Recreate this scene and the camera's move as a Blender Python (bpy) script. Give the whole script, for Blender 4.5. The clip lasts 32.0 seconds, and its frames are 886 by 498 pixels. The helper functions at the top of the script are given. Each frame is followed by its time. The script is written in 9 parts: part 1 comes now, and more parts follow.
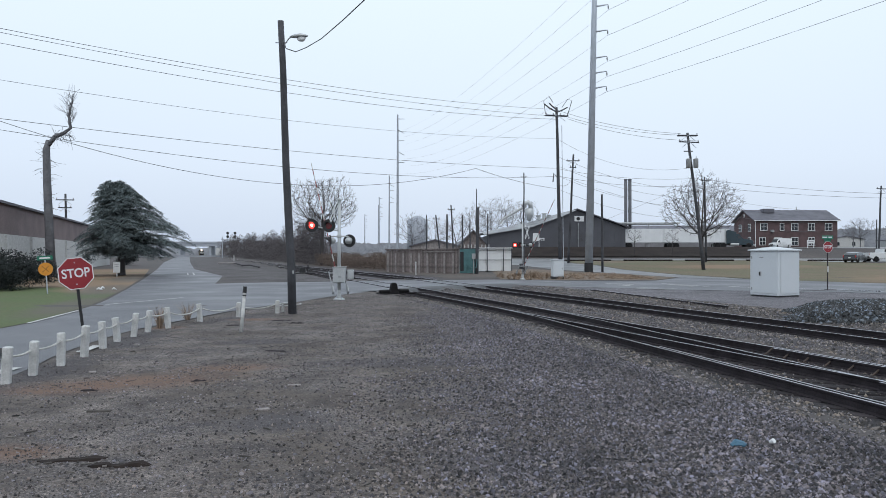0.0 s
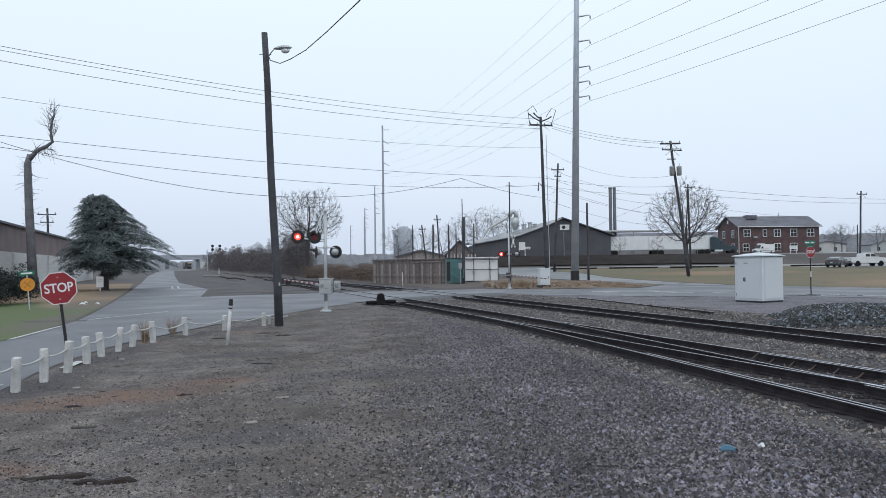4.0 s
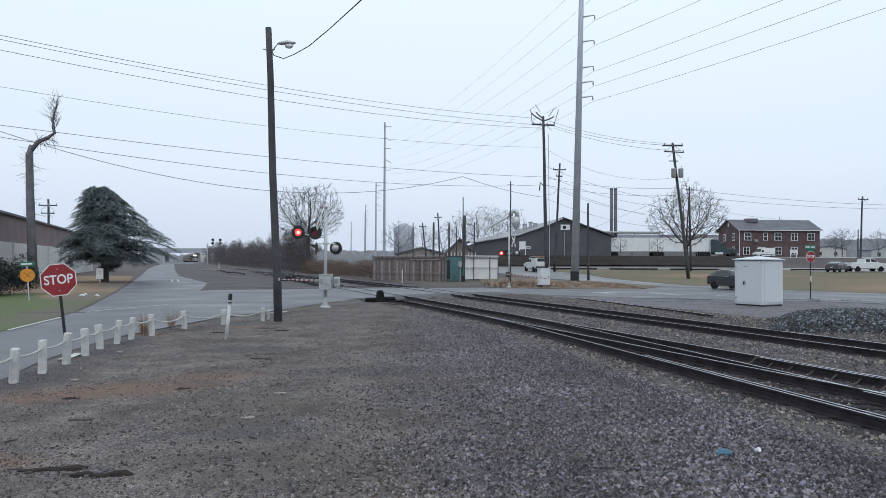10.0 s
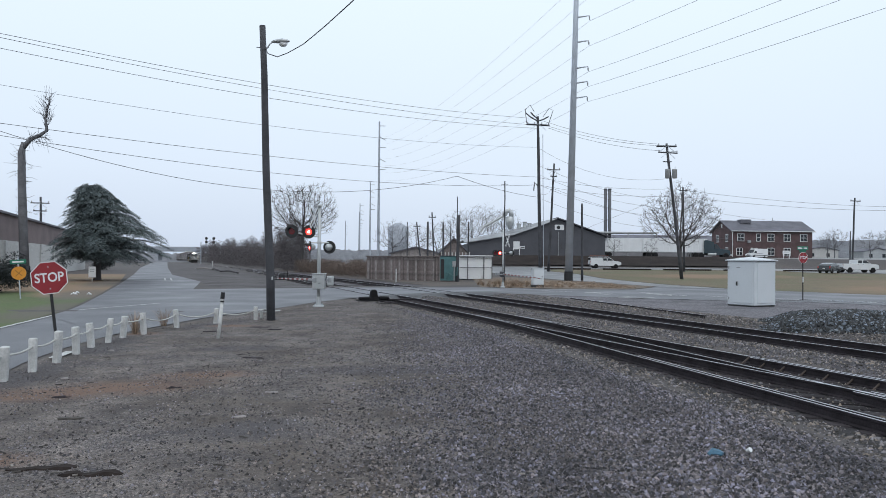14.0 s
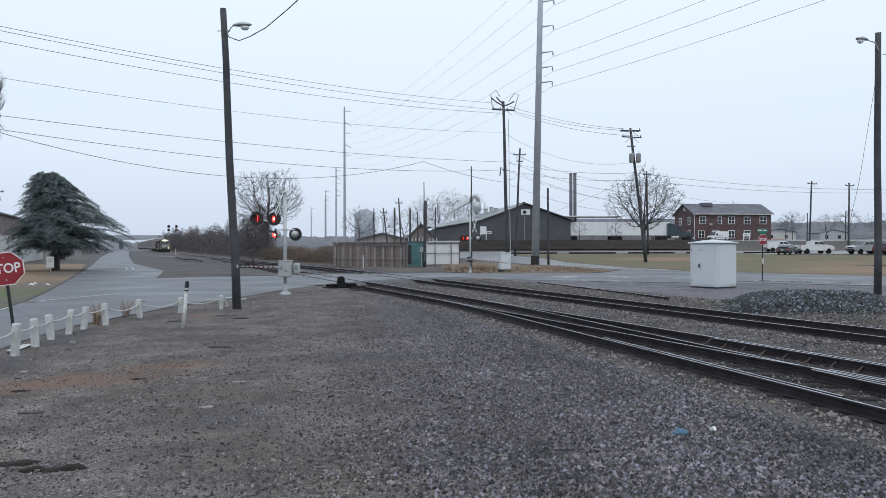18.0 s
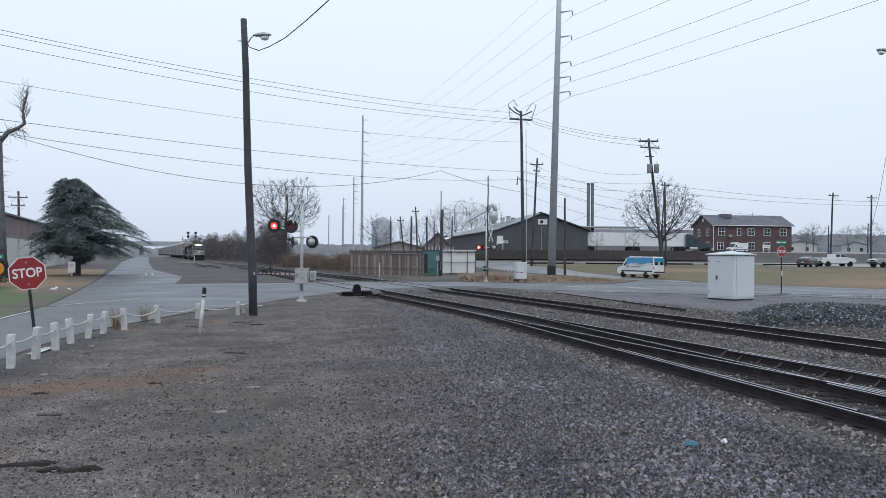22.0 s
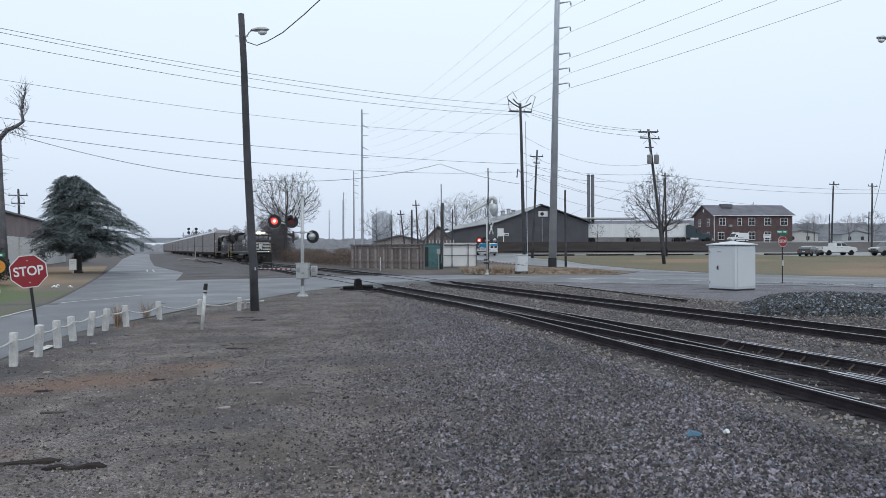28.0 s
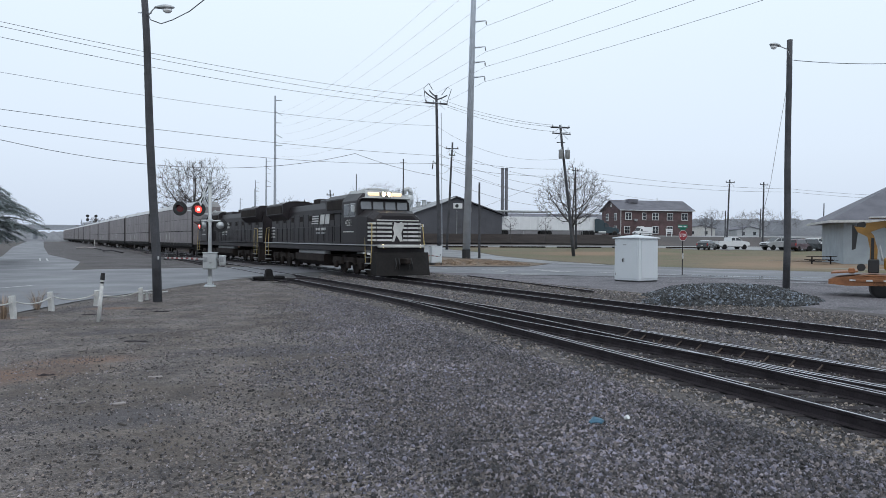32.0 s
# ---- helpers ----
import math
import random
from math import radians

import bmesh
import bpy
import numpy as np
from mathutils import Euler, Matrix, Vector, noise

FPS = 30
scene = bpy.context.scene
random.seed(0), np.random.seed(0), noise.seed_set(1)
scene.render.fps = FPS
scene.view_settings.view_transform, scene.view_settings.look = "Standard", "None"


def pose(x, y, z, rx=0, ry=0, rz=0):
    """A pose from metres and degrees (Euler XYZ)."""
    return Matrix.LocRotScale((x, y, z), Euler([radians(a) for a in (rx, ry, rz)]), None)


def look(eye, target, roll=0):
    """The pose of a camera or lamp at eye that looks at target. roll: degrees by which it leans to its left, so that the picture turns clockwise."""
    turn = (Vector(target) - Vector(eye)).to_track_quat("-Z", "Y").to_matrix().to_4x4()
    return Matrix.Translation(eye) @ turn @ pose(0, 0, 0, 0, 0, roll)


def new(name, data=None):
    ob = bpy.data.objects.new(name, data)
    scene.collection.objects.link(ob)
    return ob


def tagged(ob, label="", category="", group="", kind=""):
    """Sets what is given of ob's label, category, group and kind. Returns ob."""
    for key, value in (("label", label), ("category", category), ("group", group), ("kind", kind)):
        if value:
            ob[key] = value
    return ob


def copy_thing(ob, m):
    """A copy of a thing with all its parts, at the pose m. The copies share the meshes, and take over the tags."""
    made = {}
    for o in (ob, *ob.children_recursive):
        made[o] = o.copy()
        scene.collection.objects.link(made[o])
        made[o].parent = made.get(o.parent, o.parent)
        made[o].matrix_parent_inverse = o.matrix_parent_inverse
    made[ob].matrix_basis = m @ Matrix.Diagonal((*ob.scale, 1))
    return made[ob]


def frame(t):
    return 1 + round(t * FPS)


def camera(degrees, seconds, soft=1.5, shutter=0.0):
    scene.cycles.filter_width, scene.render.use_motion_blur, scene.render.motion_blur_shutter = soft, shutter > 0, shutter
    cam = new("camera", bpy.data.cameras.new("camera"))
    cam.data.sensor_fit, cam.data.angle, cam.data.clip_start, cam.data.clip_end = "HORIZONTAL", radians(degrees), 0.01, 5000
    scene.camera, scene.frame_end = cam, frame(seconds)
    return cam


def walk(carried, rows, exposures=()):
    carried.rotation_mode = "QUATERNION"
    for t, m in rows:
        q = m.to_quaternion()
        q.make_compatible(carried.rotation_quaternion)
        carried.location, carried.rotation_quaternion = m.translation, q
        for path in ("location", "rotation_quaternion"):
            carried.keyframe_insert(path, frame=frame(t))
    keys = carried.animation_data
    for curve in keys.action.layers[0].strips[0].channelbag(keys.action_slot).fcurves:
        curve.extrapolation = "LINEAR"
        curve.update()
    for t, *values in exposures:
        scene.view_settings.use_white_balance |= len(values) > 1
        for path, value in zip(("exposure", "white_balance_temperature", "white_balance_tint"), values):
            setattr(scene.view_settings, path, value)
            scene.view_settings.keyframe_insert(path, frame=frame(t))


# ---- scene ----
import collections

# the hand-held camera: it stands on the yard and turns after the train
cam = camera(65.0, 32.0, soft=0.78)
PATH = [
    (0, -0.001, -0.000, 2.100, -0.00, 0.35, -0.00),
    (0.5, -0.022, 0.008, 2.107, -0.67, -0.41, -1.08),
    (1, -0.023, 0.018, 2.108, -2.01, 0.04, -1.10),
    (1.5, -0.037, 0.011, 2.105, -1.57, 0.34, -2.13),
    (2, -0.004, 0.025, 2.093, -1.87, 0.29, -2.23),
    (2.5, -0.022, 0.019, 2.103, -2.34, 0.33, -1.60),
    (3, -0.022, 0.011, 2.104, -1.25, 0.29, -0.39),
    (3.5, -0.021, 0.005, 2.088, -0.87, 0.74, 0.49),
    (5.5, -0.005, 0.020, 2.096, -1.67, 1.62, 0.82),
    (6, -0.009, 0.003, 2.099, -1.98, 1.75, 0.39),
    (6.5, -0.009, 0.013, 2.108, -2.42, 1.73, 0.62),
    (7, -0.004, 0.007, 2.101, -2.19, 1.63, 0.45),
    (7.5, -0.019, 0.010, 2.095, -1.77, 1.44, 0.77),
    (8, -0.013, 0.011, 2.107, -0.32, 1.14, 1.26),
    (8.5, -0.003, 0.014, 2.103, -0.65, 1.12, 0.32),
    (9, -0.004, 0.014, 2.107, -0.91, 1.32, -0.09),
    (9.5, -0.014, 0.008, 2.103, -1.06, 1.04, -0.18),
    (10, -0.017, 0.011, 2.101, -1.12, 1.00, -0.27),
    (10.5, -0.013, 0.007, 2.099, -0.88, 0.94, -0.47),
    (11, -0.015, 0.004, 2.097, -0.87, 0.92, -0.74),
    (11.5, -0.005, 0.006, 2.098, -1.10, 1.17, -0.85),
    (12, -0.008, 0.014, 2.091, -0.87, 0.88, -0.67),
    (12.5, 0.007, 0.022, 2.083, -1.06, 0.25, -0.24),
    (13, 0.006, 0.019, 2.101, -2.04, 0.61, -0.33),
    (13.5, 0.007, 0.024, 2.096, -1.81, 0.84, -0.10),
    (14, 0.004, 0.029, 2.098, -1.60, 0.97, -0.50),
    (14.5, -0.002, 0.021, 2.104, -1.85, 1.15, -0.87),
    (16.5, 0.023, -0.059, 2.111, -1.10, 0.57, -0.32),
    (17, 0.032, -0.027, 2.110, -1.69, 0.68, -0.27),
    (17.5, 0.017, 0.017, 2.107, -2.66, 0.25, 0.04),
    (18, -0.010, 0.055, 2.103, -4.31, -0.21, 0.14),
    (18.5, 0.004, 0.053, 2.101, -4.36, -0.57, -0.11),
    (19, 0.025, 0.030, 2.106, -3.50, -0.44, -0.11),
    (19.5, 0.035, 0.008, 2.110, -3.51, 0.32, -0.34),
    (20, 0.044, -0.019, 2.102, -2.96, 0.64, -0.34),
    (20.5, 0.040, -0.028, 2.101, -3.11, 0.56, -0.47),
    (21, 0.044, -0.029, 2.102, -2.69, 0.57, -0.27),
    (21.5, 0.036, -0.030, 2.105, -2.89, 0.73, -0.40),
    (22, 0.040, -0.026, 2.105, -2.93, 0.52, -0.42),
    (22.5, 0.043, -0.022, 2.108, -2.59, 0.57, -0.10),
    (23, 0.042, -0.021, 2.109, -2.35, 0.56, -0.03),
    (23.5, 0.043, -0.025, 2.109, -2.33, 0.45, 0.11),
    (24, 0.045, -0.025, 2.111, -2.28, 0.62, -0.05),
    (24.5, 0.049, -0.030, 2.111, -2.20, 0.71, 0.09),
    (25, 0.044, -0.028, 2.109, -2.39, 0.64, -0.03),
    (25.5, 0.038, -0.033, 2.111, -2.29, 0.70, -0.12),
    (27.5, 0.034, -0.022, 2.108, -2.57, 0.19, 0.09),
    (28, 0.040, -0.021, 2.111, -2.87, -0.04, 0.22),
    (28.5, 0.049, -0.012, 2.111, -3.51, -0.26, 0.05),
    (29, 0.058, -0.003, 2.103, -4.44, -0.38, -0.27),
    (29.5, 0.057, 0.002, 2.103, -4.99, -0.27, -0.38),
    (30, 0.059, 0.001, 2.109, -5.43, -0.39, -0.25),
    (30.5, 0.064, 0.003, 2.103, -5.62, -0.46, -0.14),
    (31, 0.080, 0.012, 2.100, -6.26, -0.53, -0.07),
    (31.5, 0.084, 0.030, 2.102, -7.66, -0.83, -0.28),
    (32, 0.105, 0.043, 2.096, -9.84, -0.76, -0.36),
]
walk(cam, [(t, pose(x, y, z, 90 + pitch, roll, yaw)) for t, x, y, z, yaw, pitch, roll in PATH])

# overcast daylight: pale sky, one very soft sun
world = bpy.data.worlds.new("overcast_sky")
scene.world = world
world.use_nodes = True
wn, wl = world.node_tree.nodes, world.node_tree.links
wn.clear()
sky = wn.new("ShaderNodeTexSky")
sky.sky_type, sky.sun_disc = "NISHITA", False
sky.sun_elevation, sky.sun_rotation = radians(38), radians(200)
sky.air_density, sky.dust_density = 1.5, 6.0
wtc, wsep, wramp = wn.new("ShaderNodeTexCoord"), wn.new("ShaderNodeSeparateXYZ"), wn.new("ShaderNodeValToRGB")
wramp.color_ramp.elements[0].position, wramp.color_ramp.elements[0].color = 0.0, (0.63, 0.72, 0.865, 1)
wramp.color_ramp.elements[1].position, wramp.color_ramp.elements[1].color = 0.40, (0.84, 0.965, 1.09, 1)
e = wramp.color_ramp.elements.new(0.12)
e.color = (0.735, 0.84, 0.985, 1)
wno = wn.new("ShaderNodeTexNoise")
wno.inputs["Scale"].default_value, wno.inputs["Detail"].default_value = 1.6, 4.0
wmix, wcl, wbg, wout = wn.new("ShaderNodeMixRGB"), wn.new("ShaderNodeMixRGB"), wn.new("ShaderNodeBackground"), wn.new("ShaderNodeOutputWorld")
wl.new(wtc.outputs["Generated"], wsep.inputs[0])
wl.new(wtc.outputs["Generated"], wno.inputs["Vector"])
wl.new(wsep.outputs["Z"], wramp.inputs[0])
wcl.blend_type, wcl.inputs[0].default_value = "SOFT_LIGHT", 0.10
wl.new(wramp.outputs[0], wcl.inputs[1])
wl.new(wno.outputs[0], wcl.inputs[2])
wsk = wn.new("ShaderNodeMixRGB")
wsk.blend_type, wsk.inputs[0].default_value, wsk.inputs[2].default_value = "MULTIPLY", 1.0, (0.1, 0.1, 0.1, 1)
wl.new(sky.outputs[0], wsk.inputs[1])
wmix.blend_type, wmix.inputs[0].default_value = "MIX", 0.92
wl.new(wsk.outputs[0], wmix.inputs[1])
wl.new(wcl.outputs[0], wmix.inputs[2])
wl.new(wmix.outputs[0], wbg.inputs[0])
wbg.inputs[1].default_value = 1.0
wl.new(wbg.outputs[0], wout.inputs[0])

sun_data = bpy.data.lights.new("sun", "SUN")
sun_data.energy, sun_data.angle, sun_data.color = 0.6, radians(40), (1.0, 0.97, 0.93)
sun = new("sun", sun_data)
sun.matrix_world = look((0, 0, 50), (0 - 10, 30, 0))
scene.view_settings.exposure = 0.10


# ---- materials ----
def mat(name, col, rough=0.7, var=0.25, scale=2.0, fine=30.0, bump=0.15, metal=0.0, col2=None, emit=None, power=0.0, wet=0.0, space="Object"):
    m = bpy.data.materials.new(name)
    m.use_nodes = True
    n, l = m.node_tree.nodes, m.node_tree.links
    b = n["Principled BSDF"]
    b.inputs["Roughness"].default_value, b.inputs["Metallic"].default_value = rough, metal
    tc = n.new("ShaderNodeTexCoord")
    big, small = n.new("ShaderNodeTexNoise"), n.new("ShaderNodeTexNoise")
    for t, s, d in ((big, scale, 5.0), (small, fine, 4.0)):
        t.inputs["Scale"].default_value, t.inputs["Detail"].default_value = s, d
        l.new(tc.outputs[space], t.inputs["Vector"])
    ramp = n.new("ShaderNodeValToRGB")
    c2 = col2 or tuple(c * (1 - 1.6 * var) for c in col)
    ramp.color_ramp.elements[0].position, ramp.color_ramp.elements[1].position = 0.32, 0.68
    ramp.color_ramp.elements[0].color, ramp.color_ramp.elements[1].color = (*c2, 1), (*col, 1)
    l.new(big.outputs[0], ramp.inputs[0])
    mul = n.new("ShaderNodeMixRGB")
    mul.blend_type, mul.inputs[0].default_value = "MULTIPLY", min(1.0, var * 2.2)
    fr = n.new("ShaderNodeValToRGB")
    fr.color_ramp.elements[0].position, fr.color_ramp.elements[1].position = 0.3, 0.7
    fr.color_ramp.elements[0].color, fr.color_ramp.elements[1].color = (0.45, 0.45, 0.45, 1), (1, 1, 1, 1)
    l.new(small.outputs[0], fr.inputs[0])
    l.new(ramp.outputs[0], mul.inputs[1])
    l.new(fr.outputs[0], mul.inputs[2])
    l.new(mul.outputs[0], b.inputs["Base Color"])
    if bump:
        bp = n.new("ShaderNodeBump")
        bp.inputs["Strength"].default_value, bp.inputs["Distance"].default_value = bump, 0.02
        l.new(small.outputs[0], bp.inputs["Height"])
        l.new(bp.outputs[0], b.inputs["Normal"])
    if wet:
        rr = n.new("ShaderNodeMapRange")
        rr.inputs["From Min"].default_value, rr.inputs["From Max"].default_value = 0.35, 0.65
        rr.inputs["To Min"].default_value, rr.inputs["To Max"].default_value = wet, rough
        l.new(big.outputs[0], rr.inputs[0])
        l.new(rr.outputs[0], b.inputs["Roughness"])
    if emit:
        b.inputs["Emission Color"].default_value, b.inputs["Emission Strength"].default_value = (*emit, 1), power
    return m


def per_piece(m, low=0.6, high=1.25, island=False, skew=1.0):
    """Vary a material's brightness from piece to piece."""
    n, l = m.node_tree.nodes, m.node_tree.links
    b = n["Principled BSDF"]
    src = b.inputs["Base Color"].links[0].from_socket
    info = n.new("ShaderNodeNewGeometry") if island else n.new("ShaderNodeObjectInfo")
    mr = n.new("ShaderNodeMapRange")
    mr.inputs["To Min"].default_value, mr.inputs["To Max"].default_value = low, high
    pw = n.new("ShaderNodeMath")
    pw.operation, pw.inputs[1].default_value = "POWER", skew
    l.new(info.outputs["Random Per Island" if island else "Random"], pw.inputs[0])
    l.new(pw.outputs[0], mr.inputs[0])
    vm = n.new("ShaderNodeMixRGB")
    vm.blend_type, vm.inputs[0].default_value = "MULTIPLY", 1.0
    l.new(src, vm.inputs[1])
    l.new(mr.outputs[0], vm.inputs[2])
    l.new(vm.outputs[0], b.inputs["Base Color"])
    return m


def hue_piece(m, cool, warm):
    """Tint a material from piece to piece, between a cool and a warm cast."""
    n, l = m.node_tree.nodes, m.node_tree.links
    b = n["Principled BSDF"]
    src = b.inputs["Base Color"].links[0].from_socket
    info = n.new("ShaderNodeNewGeometry")
    wn_ = n.new("ShaderNodeTexWhiteNoise")
    wn_.noise_dimensions = "1D"
    l.new(info.outputs["Random Per Island"], wn_.inputs["W"])
    ra = n.new("ShaderNodeValToRGB")
    ra.color_ramp.elements[0].position, ra.color_ramp.elements[1].position = 0.15, 0.9
    ra.color_ramp.elements[0].color, ra.color_ramp.elements[1].color = (*cool, 1), (*warm, 1)
    l.new(wn_.outputs["Value"], ra.inputs[0])
    vm = n.new("ShaderNodeMixRGB")
    vm.blend_type, vm.inputs[0].default_value = "MULTIPLY", 1.0
    l.new(src, vm.inputs[1])
    l.new(ra.outputs[0], vm.inputs[2])
    l.new(vm.outputs[0], b.inputs["Base Color"])
    return m


M = {}
M["field"] = mat("winter_ground", (0.105, 0.088, 0.082), 0.9, 0.3, 0.15, 3, 0.3, col2=(0.075, 0.066, 0.066))
M["stone"] = hue_piece(per_piece(mat("crushed_stone", (0.152, 0.142, 0.165), 0.55, 0.36, 0.5, 60, 0.2), 0.14, 3.2, True, 2.0), (0.95, 0.98, 1.08), (1.10, 1.01, 0.88))
M["dirt_stone"] = hue_piece(per_piece(mat("dusty_crushed_stone", (0.212, 0.190, 0.194), 0.7, 0.36, 0.6, 60, 0.2), 0.2, 2.2, True, 1.6), (0.95, 0.99, 1.08), (1.08, 1.0, 0.88))
M["track_stone"] = hue_piece(per_piece(mat("rail_ballast_stone", (0.128, 0.117, 0.116), 0.55, 0.2, 6, 60, 0.2), 0.22, 3.2, True, 2.0), (0.95, 0.98, 1.08), (1.16, 1.03, 0.84))
# a few pieces go near white, glints painted as stone colour
M["heap_stone"] = hue_piece(per_piece(mat("dark_heap_stone", (0.026, 0.030, 0.036), 0.35, 0.2, 6, 60, 0.2), 0.10, 13.0, True, 6.0), (0.94, 1.0, 1.08), (1.05, 1.02, 0.94))
M["asphalt"] = mat("wet_asphalt", (0.126, 0.127, 0.143), 0.62, 0.2, 0.25, 40, 0.25, wet=0.40, col2=(0.092, 0.093, 0.106))
M["asphalt_old"] = mat("worn_asphalt", (0.16, 0.16, 0.165), 0.55, 0.2, 0.2, 30, 0.1, wet=0.3)
M["asphalt_dark"] = mat("dark_asphalt_patch", (0.035, 0.035, 0.038), 0.55, 0.2, 0.8, 30, 0.2)
M["water"] = mat("puddle_water", (0.05, 0.055, 0.06), 0.03, 0.05, 1, 3, 0.0)
M["lot"] = mat("concrete_lot", (0.24, 0.235, 0.23), 0.6, 0.15, 0.2, 20, 0.1, wet=0.4)
M["grass"] = mat("winter_grass", (0.122, 0.126, 0.060), 0.9, 0.34, 0.14, 5, 0.5, col2=(0.190, 0.132, 0.084))
M["grass_green"] = mat("damp_green_grass", (0.088, 0.132, 0.038), 0.9, 0.3, 0.30, 7, 0.5, col2=(0.105, 0.118, 0.048))
M["grass_dry"] = mat("dry_grass", (0.225, 0.162, 0.118), 0.9, 0.3, 0.3, 7, 0.5, col2=(0.150, 0.118, 0.084))
M["brown_verge"] = mat("dull_brown_verge", (0.135, 0.105, 0.088), 0.9, 0.3, 0.3, 7, 0.5, col2=(0.085, 0.074, 0.068))
M["blade"] = per_piece(mat("grass_blades", (0.40, 0.295, 0.215), 0.8, 0.2, 1, 9, 0.0), 0.5, 1.4, True)
M["brush"] = per_piece(mat("dry_brush_stems", (0.20, 0.15, 0.125), 0.9, 0.2, 1, 9, 0.0), 0.4, 1.5, True)
M["bank"] = mat("dark_bank", (0.046, 0.036, 0.033), 0.9, 0.3, 0.4, 6, 0.5)
M["rail_side"] = mat("rusty_rail", (0.056, 0.048, 0.054), 0.6, 0.3, 3, 40, 0.2, metal=0.2)
M["rust"] = mat("orange_brown_rust", (0.115, 0.085, 0.072), 0.8, 0.3, 4, 30, 0.2)
M["rail_head"] = mat("polished_rail_head", (0.86, 0.86, 0.90), 0.34, 0.12, 2, 30, 0.02, metal=1.0)
M["tie"] = per_piece(mat("creosoted_tie", (0.062, 0.054, 0.058), 0.85, 0.35, 3, 30, 0.4), 0.6, 1.5)
M["pole"] = mat("weathered_pole_wood", (0.088, 0.09, 0.102), 0.85, 0.3, 1.5, 25, 0.35)
M["pole_far"] = mat("grey_pole_wood", (0.15, 0.148, 0.155), 0.85, 0.2, 1, 15, 0.1)
M["steel_grey"] = mat("galvanized_steel", (0.54, 0.585, 0.65), 0.5, 0.12, 1.2, 20, 0.05, metal=0.35)
M["steel_far"] = mat("weathered_galvanized_steel", (0.42, 0.45, 0.50), 0.6, 0.08, 0.6, 6, 0.02, metal=0.2)
M["stack"] = mat("sooty_stack_steel", (0.15, 0.155, 0.175), 0.6, 0.15, 0.6, 6, 0.02, metal=0.2)
M["alu"] = mat("aluminium_paint", (0.55, 0.57, 0.58), 0.45, 0.12, 2, 25, 0.05, metal=0.5)
M["white"] = mat("white_paint", (0.74, 0.75, 0.76), 0.5, 0.035, 1.5, 20, 0.05)
M["cabinet"] = mat("cabinet_white_paint", (0.60, 0.635, 0.665), 0.5, 0.03, 0.6, 14, 0.05)
M["white_worn"] = mat("weathered_white_paint", (0.66, 0.66, 0.65), 0.65, 0.2, 4, 30, 0.15)
M["grey_paint"] = mat("grey_paint", (0.35, 0.36, 0.37), 0.5, 0.12, 2, 20, 0.05)
M["trim_grey"] = mat("dark_grey_housing", (0.09, 0.09, 0.10), 0.6, 0.2, 3, 20, 0.05)
M["black"] = mat("black_paint", (0.018, 0.018, 0.02), 0.5, 0.15, 3, 20, 0.05)
M["iron"] = mat("greasy_black_iron", (0.014, 0.013, 0.014), 0.75, 0.2, 4, 30, 0.2)
M["rubber"] = mat("tyre_rubber", (0.02, 0.02, 0.021), 0.8, 0.15, 5, 40, 0.1)
M["red"] = mat("sign_red", (0.29, 0.018, 0.026), 0.45, 0.08, 3, 20, 0.02)
M["yellow"] = mat("sign_yellow", (0.72, 0.29, 0.03), 0.45, 0.08, 3, 20, 0.02)
M["green"] = mat("sign_green", (0.02, 0.19, 0.12), 0.45, 0.08, 3, 20, 0.02)
M["teal"] = mat("teal_cabinet_paint", (0.085, 0.21, 0.22), 0.55, 0.2, 2, 20, 0.08)
M["wire"] = mat("cable_sheath", (0.08, 0.08, 0.09), 0.7, 0.1, 3, 10, 0.0)
M["wire_far"] = mat("bare_conductor", (0.28, 0.29, 0.31), 0.6, 0.1, 3, 10, 0.0)
M["rope"] = mat("white_rope", (0.6, 0.59, 0.56), 0.8, 0.15, 10, 60, 0.1)
M["brick"] = mat("brick_wall", (0.138, 0.086, 0.088), 0.8, 0.25, 0.8, 9, 0.2)
M["brown_grey"] = mat("dull_grey_cladding", (0.24, 0.235, 0.25), 0.7, 0.15, 0.4, 6, 0.1)
M["roof"] = mat("grey_shingles", (0.17, 0.17, 0.20), 0.8, 0.2, 0.6, 12, 0.2)
M["tin"] = mat("streaked_tin_roof", (0.42, 0.43, 0.45), 0.55, 0.3, 0.5, 5, 0.1, metal=0.2)
M["dark_metal"] = mat("dark_metal_cladding", (0.094, 0.096, 0.112), 0.75, 0.15, 0.4, 6, 0.1)
M["glass"] = mat("dark_window_glass", (0.03, 0.035, 0.04), 0.08, 0.05, 1, 5, 0.0)
M["lens_lit"] = mat("lit_red_lens", (0.8, 0.1, 0.05), 0.4, 0.02, 3, 9, 0.0, emit=(1.0, 0.035, 0.03), power=3.2)
M["lens_core"] = mat("lit_lamp_core", (1, 0.8, 0.7), 0.4, 0.02, 3, 9, 0.0, emit=(1.0, 0.42, 0.36), power=5.0)
M["lens_dark"] = mat("dark_red_lens", (0.16, 0.012, 0.015), 0.25, 0.05, 3, 9, 0.0)
M["headlight"] = mat("lit_headlight", (1, 0.9, 0.7), 0.4, 0.02, 3, 9, 0.0, emit=(1.0, 0.80, 0.52), power=160.0)
M["amber"] = mat("lit_ditch_light", (1, 0.8, 0.5), 0.4, 0.02, 3, 9, 0.0, emit=(1.0, 0.74, 0.40), power=12.0)
M["bark"] = mat("grey_bark", (0.085, 0.078, 0.08), 0.9, 0.25, 2, 14, 0.3)
M["twig"] = mat("bare_twigs", (0.085, 0.078, 0.08), 0.9, 0.2, 2, 14, 0.0)
